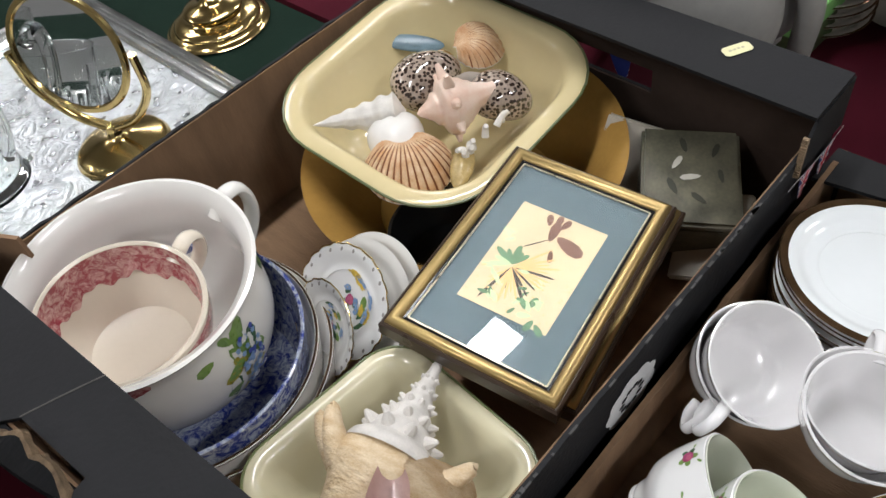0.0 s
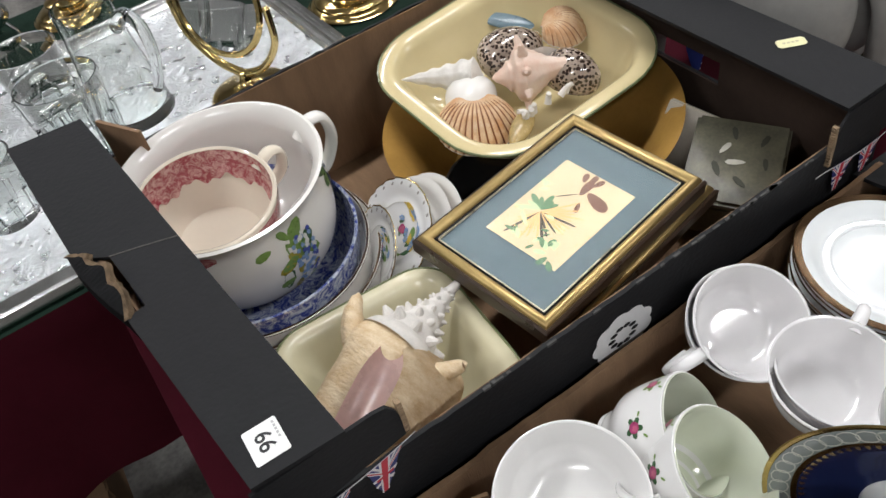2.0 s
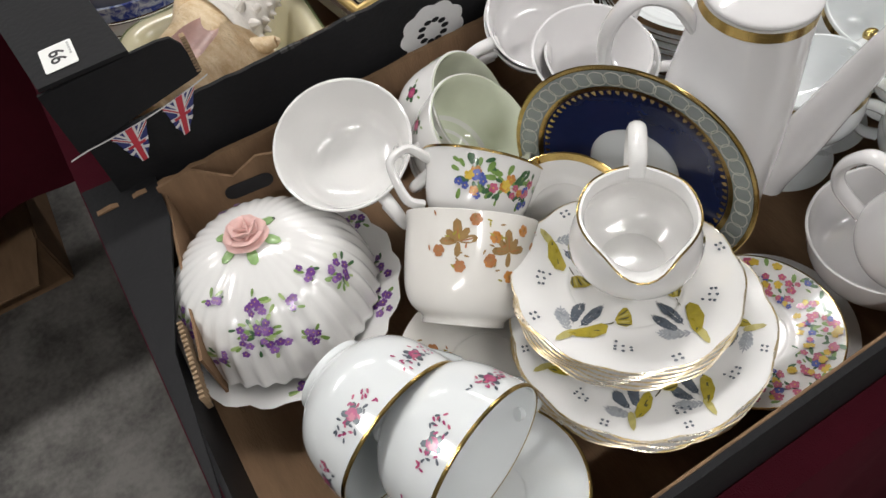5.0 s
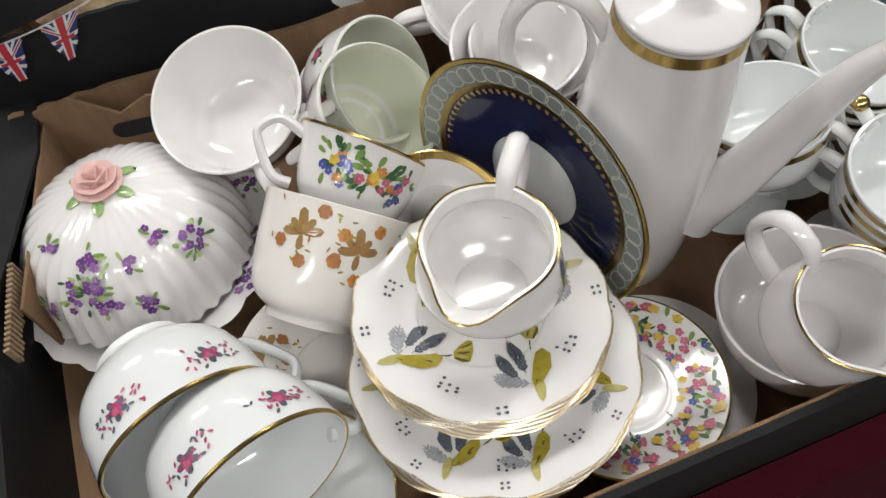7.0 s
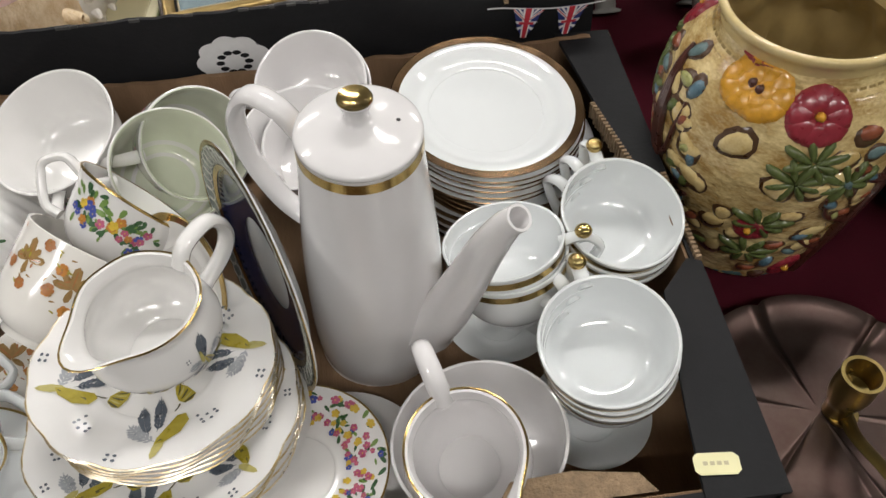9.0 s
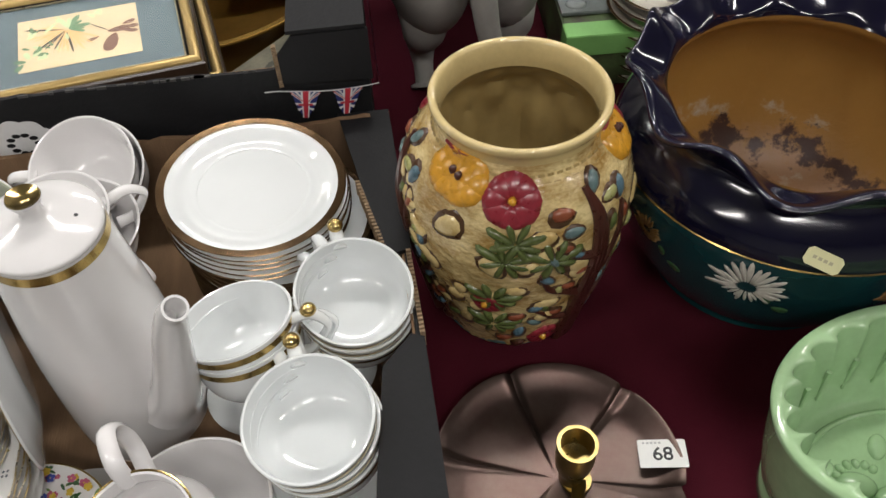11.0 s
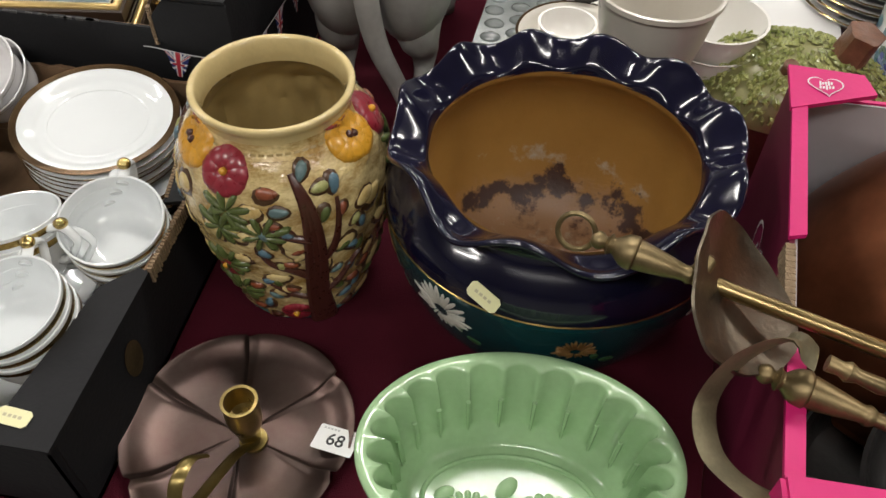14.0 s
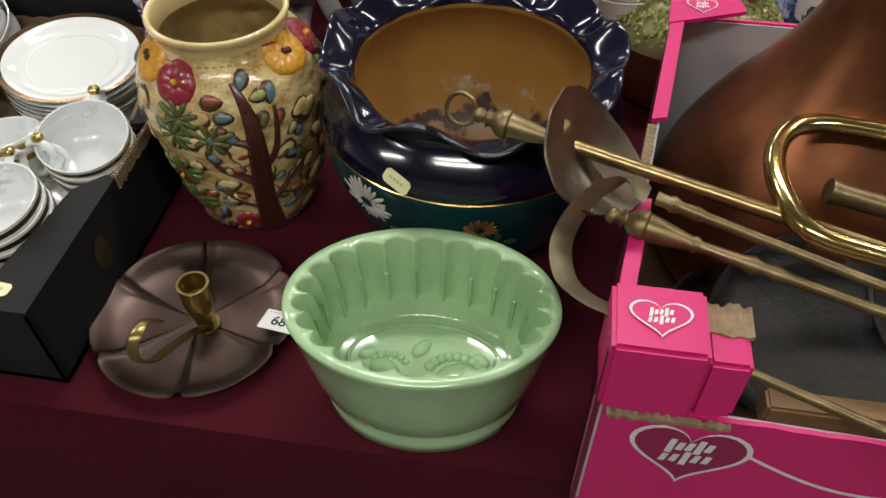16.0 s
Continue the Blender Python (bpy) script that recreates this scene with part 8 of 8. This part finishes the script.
# ---- things behind the vase and pot ----
def horse_statue():
    st = mat("grey_plaster", (0.34, 0.33, 0.31), 0.5, var=0.3, scale=12, bump=0.2, bscale=60, rvar=0.1)
    bm = bmesh.new()
    def ball(x, y, z, rx, ry, rz):
        bmesh.ops.create_uvsphere(bm, u_segments=28, v_segments=18, radius=1, matrix=Matrix.Translation((x, y, z)) @ Matrix.Diagonal((rx, ry, rz, 1)))
    ball(-0.040, 0.0, 0.17, 0.052, 0.075, 0.095)
    ball(0.040, 0.0, 0.17, 0.052, 0.075, 0.095)
    ball(0.0, 0.09, 0.21, 0.085, 0.14, 0.085)
    for s in (-1, 1):
        sweep(curve_pts([(s * 0.046, -0.005, 0.13), (s * 0.050, -0.02, 0.09), (s * 0.052, 0.01, 0.05), (s * 0.052, -0.005, 0.012), (s * 0.052, -0.012, 0.0)], 20), lambda u: 0.036 - 0.024 * min(1, u * 1.5) + 0.006 * (u > 0.9), 14, bm=bm)
        sweep(curve_pts([(s * 0.05, 0.18, 0.17), (s * 0.05, 0.19, 0.09), (s * 0.05, 0.19, 0.0)], 12), lambda u: 0.03 - 0.016 * u, 12, bm=bm)
    sweep(curve_pts([(0.0, -0.055, 0.235), (0.004, -0.085, 0.18), (0.014, -0.082, 0.11), (0.034, -0.072, 0.05), (0.048, -0.07, 0.01)], 24), lambda u: 0.016 - 0.006 * u, 12, bm=bm)
    ob = finish(bm, "animal_statue", st, smooth=True)
    ob.matrix_world = pose(0.115, 0.625, TZ)
    tagged(ob, "plain grey plaster statue with rounded haunches and tail", "statue")


horse_statue()


def glass_box():
    t = thing("bubble_glass_box", pose(0.285, 0.735, TZ, 0, 0, -3), "box topped with bubbled grey glass and green paper band", "box")
    part("carton", slab(-0.050, 0.050, -0.16, 0.16, 0.0, 0.072, 0.002), mat("printed_green_carton", (0.09, 0.15, 0.05), 0.6, var=0.8, scale=30, col2=(0.03, 0.02, 0.015)), t, "dark printed carton")
    part("green_band", slab(-0.052, 0.052, -0.164, -0.135, 0.048, 0.0755, 0.001), mat("bright_green_paper", (0.20, 0.45, 0.13), 0.6, var=0.2, scale=30), t, "bright green paper band", smooth=False)
    g = part("glass_top", slab(-0.049, 0.049, -0.118, 0.158, 0.0725, 0.077, 0.001), mat("grey_bubble_glass", (0.17, 0.19, 0.185), 0.16, var=0.3, scale=20, coat=0.6), t, "grey glass sheet")
    rng = random.Random(2)
    for i in range(3):
        for j in range(9):
            bm = bmesh.new()
            bmesh.ops.create_uvsphere(bm, u_segments=14, v_segments=8, radius=1, matrix=Matrix.Translation((-0.032 + 0.032 * i + rng.uniform(-0.003, 0.003), -0.10 + 0.031 * j + (0.015 if i % 2 else 0), 0.0765)) @ Matrix.Diagonal((0.0135, 0.012, 0.004, 1)))
            part("glass_bubble", bm, g.data.materials[0], t)


glass_box()


def bowl(x, y, z, R, H, lb, material=CREAMY, nm="bowl", foot=0.55, n=None):
    t = thing(nm, pose(x, y, z) if n is None else aim(x, y, z, *n), lb, "bowl" if nm == "bowl" else nm.replace("_", " "), "crockery behind")
    o = smooth_prof([(0, 0), (R * foot, 0.0), (R * foot * 1.03, 0.004), (R * 0.72, H * 0.3), (R * 0.86, H * 0.62), (R * 0.97, H * 0.95), (R, H)], 3)
    part("body", lathe(o + [(R - 0.003, H), (R * 0.82, H * 0.6), (R * 0.66, H * 0.3), (R * 0.4, H * 0.08), (0, H * 0.07)], 56), material, t)
    if nm == "planter":
        part("rim", lathe([(R - 0.0034, H + 0.0004), (R - 0.001, H + 0.0022), (R + 0.0016, H + 0.0012), (R + 0.0018, H - 0.0035), (R - 0.0008, H - 0.0050)], 56), material, t, "rolled rim")


GREYC = mat("stone_white_crockery", (0.58, 0.54, 0.47), 0.3, var=0.08, scale=20, coat=0.2)
bowl(0.427, 0.520, 0.845, 0.063, 0.122, "tall cream planter with a flared rim", GREYC, "planter", 0.6)
bowl(0.427, 0.520, TZ, 0.055, 0.104, "upturned cream pot under a planter", GREYC, "planter", 0.9)
bowl(0.342, 0.565, 0.862, 0.033, 0.030, "small cream ramekin dish", CREAMY, "bowl")
for i in range(8):
    saucer(pose(0.355, 0.610, TZ + 0.014 * i), 0.072, "stacked cream dinnerware plate", GREYC, (BRONZE, 0.003), 0.6, 0.014, group="plates behind", name="plate")
for i in range(2):
    bowl(0.505, 0.600, 0.815 + 0.028 * i, 0.058, 0.055, "plain white bowl, stacked", CREAMY)
bowl(0.505, 0.600, TZ, 0.058, 0.07, "plain white bowl, stacked", CREAMY)
t = thing("serving_plate", aim(0.575, 0.735, 0.80, -0.1, -0.35), "square white serving plate propped up", "plate")
part("body", loft([[(x, y, z) for x, y in rrect(a, a, 0.04)] for a, z in ((0.06, 0.0), (0.075, 0.004), (0.11, 0.016), (0.112, 0.018), (0.109, 0.0185), (0.075, 0.008), (0.05, 0.006))], True, True), CHINA, t)
for i in range(7):
    saucer(pose(0.74, 0.80, 0.82 + 0.011 * i), 0.10, "stacked floral dinner plate with a gilt edge", CHINA, (GILT, 0.004), 0.6, 0.016, group="plates behind", name="plate")
t, sk = saucer(pose(0.74, 0.80, 0.90), 0.10, "top floral dinner plate with a gilt edge", CHINA, (GILT, 0.003), 0.6, 0.016, group="plates behind", name="plate")
paint(t, sk, [(-110, 0.07, garland(RNG, 12, 0.03, 0.012)), (-60, 0.07, garland(RNG, 12, 0.03, 0.012))], MATS_GARDEN, "printed flowers")
bowl(0.74, 0.80, TZ, 0.07, 0.075, "white bowl under stacked plates", CHINA)
for i in range(5):
    saucer(pose(0.42, 0.72, 0.78 + 0.010 * i), 0.085, "cream saucer with a brown edge, stacked", CREAMY, (BRONZE, 0.004), 0.5, 0.014, group="plates behind")
bowl(0.42, 0.72, TZ, 0.06, 0.044, "low bowl under saucers", CREAMY)
# small green jar
t = thing("green_jar", pose(0.36, 0.70, 0.86), "small ribbed green glass jar with a dark base", "jar")
part("body", lathe([(0, 0), (0.02, 0), (0.022, 0.004), (0.022, 0.02), (0.02, 0.03), (0.014, 0.036), (0, 0.036)], 40, lambda a, k, r, z: (r * (1 + 0.04 * math.cos(14 * a)), z)), mat("green_ribbed_glass", (0.14, 0.30, 0.08), 0.2, coat=0.5), t)
part("base_band", lathe([(0, -0.006), (0.024, -0.006), (0.024, 0.003), (0, 0.003)], 40), BLACKGLOSS, t)


def hedge_tureen():
    t = thing("tureen", pose(0.600, 0.575, TZ), "brown basket-shaped tureen with a leafy green modelled lid", "tureen")
    wick = mat("brown_basket_glaze", (0.10, 0.035, 0.02), 0.35, var=0.5, scale=70, bump=0.6, bscale=120, coat=0.3)
    lg = mat("leaf_green_majolica", (0.36, 0.37, 0.13), 0.3, var=0.5, scale=50, coat=0.3, col2=(0.14, 0.17, 0.04))
    pale = mat("pale_straw_glaze", (0.30, 0.29, 0.12), 0.35, var=0.3, scale=50)
    bm = lathe(smooth_prof([(0, 0.0), (0.085, 0.0), (0.098, 0.02), (0.104, 0.06), (0.106, 0.085)], 3), 96, lambda a, k, r, z: (r * (1 + 0.012 * math.cos(40 * a + 3.14 * (k % 2))), z))
    bm.transform(Matrix.Diagonal((1.0, 0.78, 1, 1)))
    part("basket", bm, wick, t, "woven brown basket base")
    bm = lathe(smooth_prof([(0.108, 0.085), (0.106, 0.093), (0.094, 0.112), (0.068, 0.132), (0.035, 0.143), (0, 0.146)], 3), 64)
    bm.transform(Matrix.Diagonal((1.0, 0.78, 1, 1)))
    lid = part("lid", bm, pale, t, "straw-coloured lid")
    rng = random.Random(44)
    bm = bmesh.new()
    for i in range(1300):
        a, q = rng.uniform(0, 2 * math.pi), math.sqrt(rng.uniform(0.0, 1.0))
        r = 0.104 * q
        z = 0.088 + 0.058 * math.sqrt(max(0, 1 - q * q)) + 0.002
        M = Matrix.Translation((r * math.cos(a), 0.78 * r * math.sin(a), z)) @ Matrix.Rotation(a + rng.uniform(-1, 1), 4, "Z") @ Matrix.Rotation(radians(rng.uniform(10, 55)) * (0.3 + q), 4, "Y")
        ln, w = rng.uniform(0.008, 0.014), 0.0028
        vs = [bm.verts.new(M @ Vector(p)) for p in ((0, 0, 0), (ln * 0.5, w, 0.0015), (ln, 0, 0.0005), (ln * 0.5, -w, 0.0015))]
        top = bm.verts.new(M @ Vector((ln * 0.5, 0, 0.0036)))
        for k in range(4):
            bm.faces.new((vs[k], vs[(k + 1) % 4], top))
    part("modelled_leaves", bm, lg, lid, "many small modelled green leaves")["kind"] = "stuff"
    br = mat("brown_stump_glaze", (0.20, 0.09, 0.05), 0.4, var=0.5, scale=60, bump=0.6, bscale=140)
    part("knob", lathe([(0.0, 0.0), (0.010, 0.0), (0.007, 0.008), (0.008, 0.018), (0.006, 0.020), (0, 0.019)], 14), br, lid, "small stump knob").matrix_local = pose(-0.02, -0.035, 0.132, 25, 0, 0)
    part("stump", lathe([(0.0, 0.0), (0.026, 0.0), (0.020, 0.012), (0.0185, 0.04), (0.019, 0.05), (0.017, 0.051), (0, 0.05)], 18, lambda a, k, r, z: (r * (1 + 0.1 * math.cos(5 * a)), z)), br, lid, "modelled tree stump").matrix_local = pose(0.045, 0.0, 0.125, 8, 10, 0)


hedge_tureen()


def ginger_jar():
    t = thing("ginger_jar", pose(0.80, 0.66, TZ), "tall white jar with blue and green fruit decoration", "jar")
    body = smooth_prof([(0, 0), (0.07, 0.0), (0.074, 0.01), (0.09, 0.08), (0.098, 0.16), (0.09, 0.22), (0.06, 0.25), (0.055, 0.27)], 4)
    part("body", lathe(body + [(0.05, 0.27), (0.05, 0.24), (0, 0.2)], 64), COOL, t)
    r = random.Random(77)
    sk = Skin(body)
    mats = [E_TEAL, E_BLUE, E_SKY, E_DKGREEN]
    def grapes():
        o = [(r.uniform(-0.03, 0.03), r.uniform(-0.03, 0.03), 0.022, 0.6, r.uniform(0, 360), r.choice((0, 3))) for _ in range(12)]
        for _ in range(30):
            o.append((r.uniform(-0.02, 0.02), r.uniform(-0.02, 0.02), 0.0085, 1.0, 0, r.choice((1, 2, 1))))
        return o
    paint(t, sk, [(a, s, grapes()) for a in range(0, 360, 40) for s in (0.18, 0.25, 0.30)], mats, "painted blue fruit and teal leaves")


ginger_jar()


# ---- under and beside the tables ----
for x, y, w, d, h, rz, lb in ((-1.13, 1.37, 0.42, 0.34, 0.155, -2, "flat brown cardboard box on the floor under a table"),):
    t = thing("floor_carton", pose(x, y, 0, 0, 0, rz), lb, "cardboard box", "cartons on the floor")
    part("carton", slab(-w / 2, w / 2, -d / 2, d / 2, 0, h, 0.004), CARD_BROWN, t, smooth=False)
    part("flap", plate_poly([(-w / 2, -d / 2), (w / 2, -d / 2), (w / 2 - 0.02, -d / 2 - 0.12), (-w / 2 + 0.02, -d / 2 - 0.12)], h, h + 0.004), CARD_BROWN, t, smooth=False)
# grey-brown fur stole hanging over the back, behind the deep tray
t = thing("fur_stole", pose(0.16, 0.93, TZ), "grey-brown faux fur heap behind the trays", "fur stole")
fur = mat("grey_brown_fur", (0.16, 0.145, 0.13), 0.9, var=0.6, scale=10, bump=1.0, bscale=300, stretch=(1, 1, 0.25), spec=0.1)
bm = bmesh.new()
bmesh.ops.create_icosphere(bm, subdivisions=5, radius=1, matrix=Matrix.Translation((0, 0, 0.06)) @ Matrix.Diagonal((0.14, 0.045, 0.13, 1)))
for v in bm.verts:
    k = noise.noise(v.co * 14) * 0.016 + noise.noise(v.co * 45) * 0.005
    v.co += v.co.normalized() * k
    v.co.z = max(v.co.z, 0.001)
part("fur", bm, fur, t)
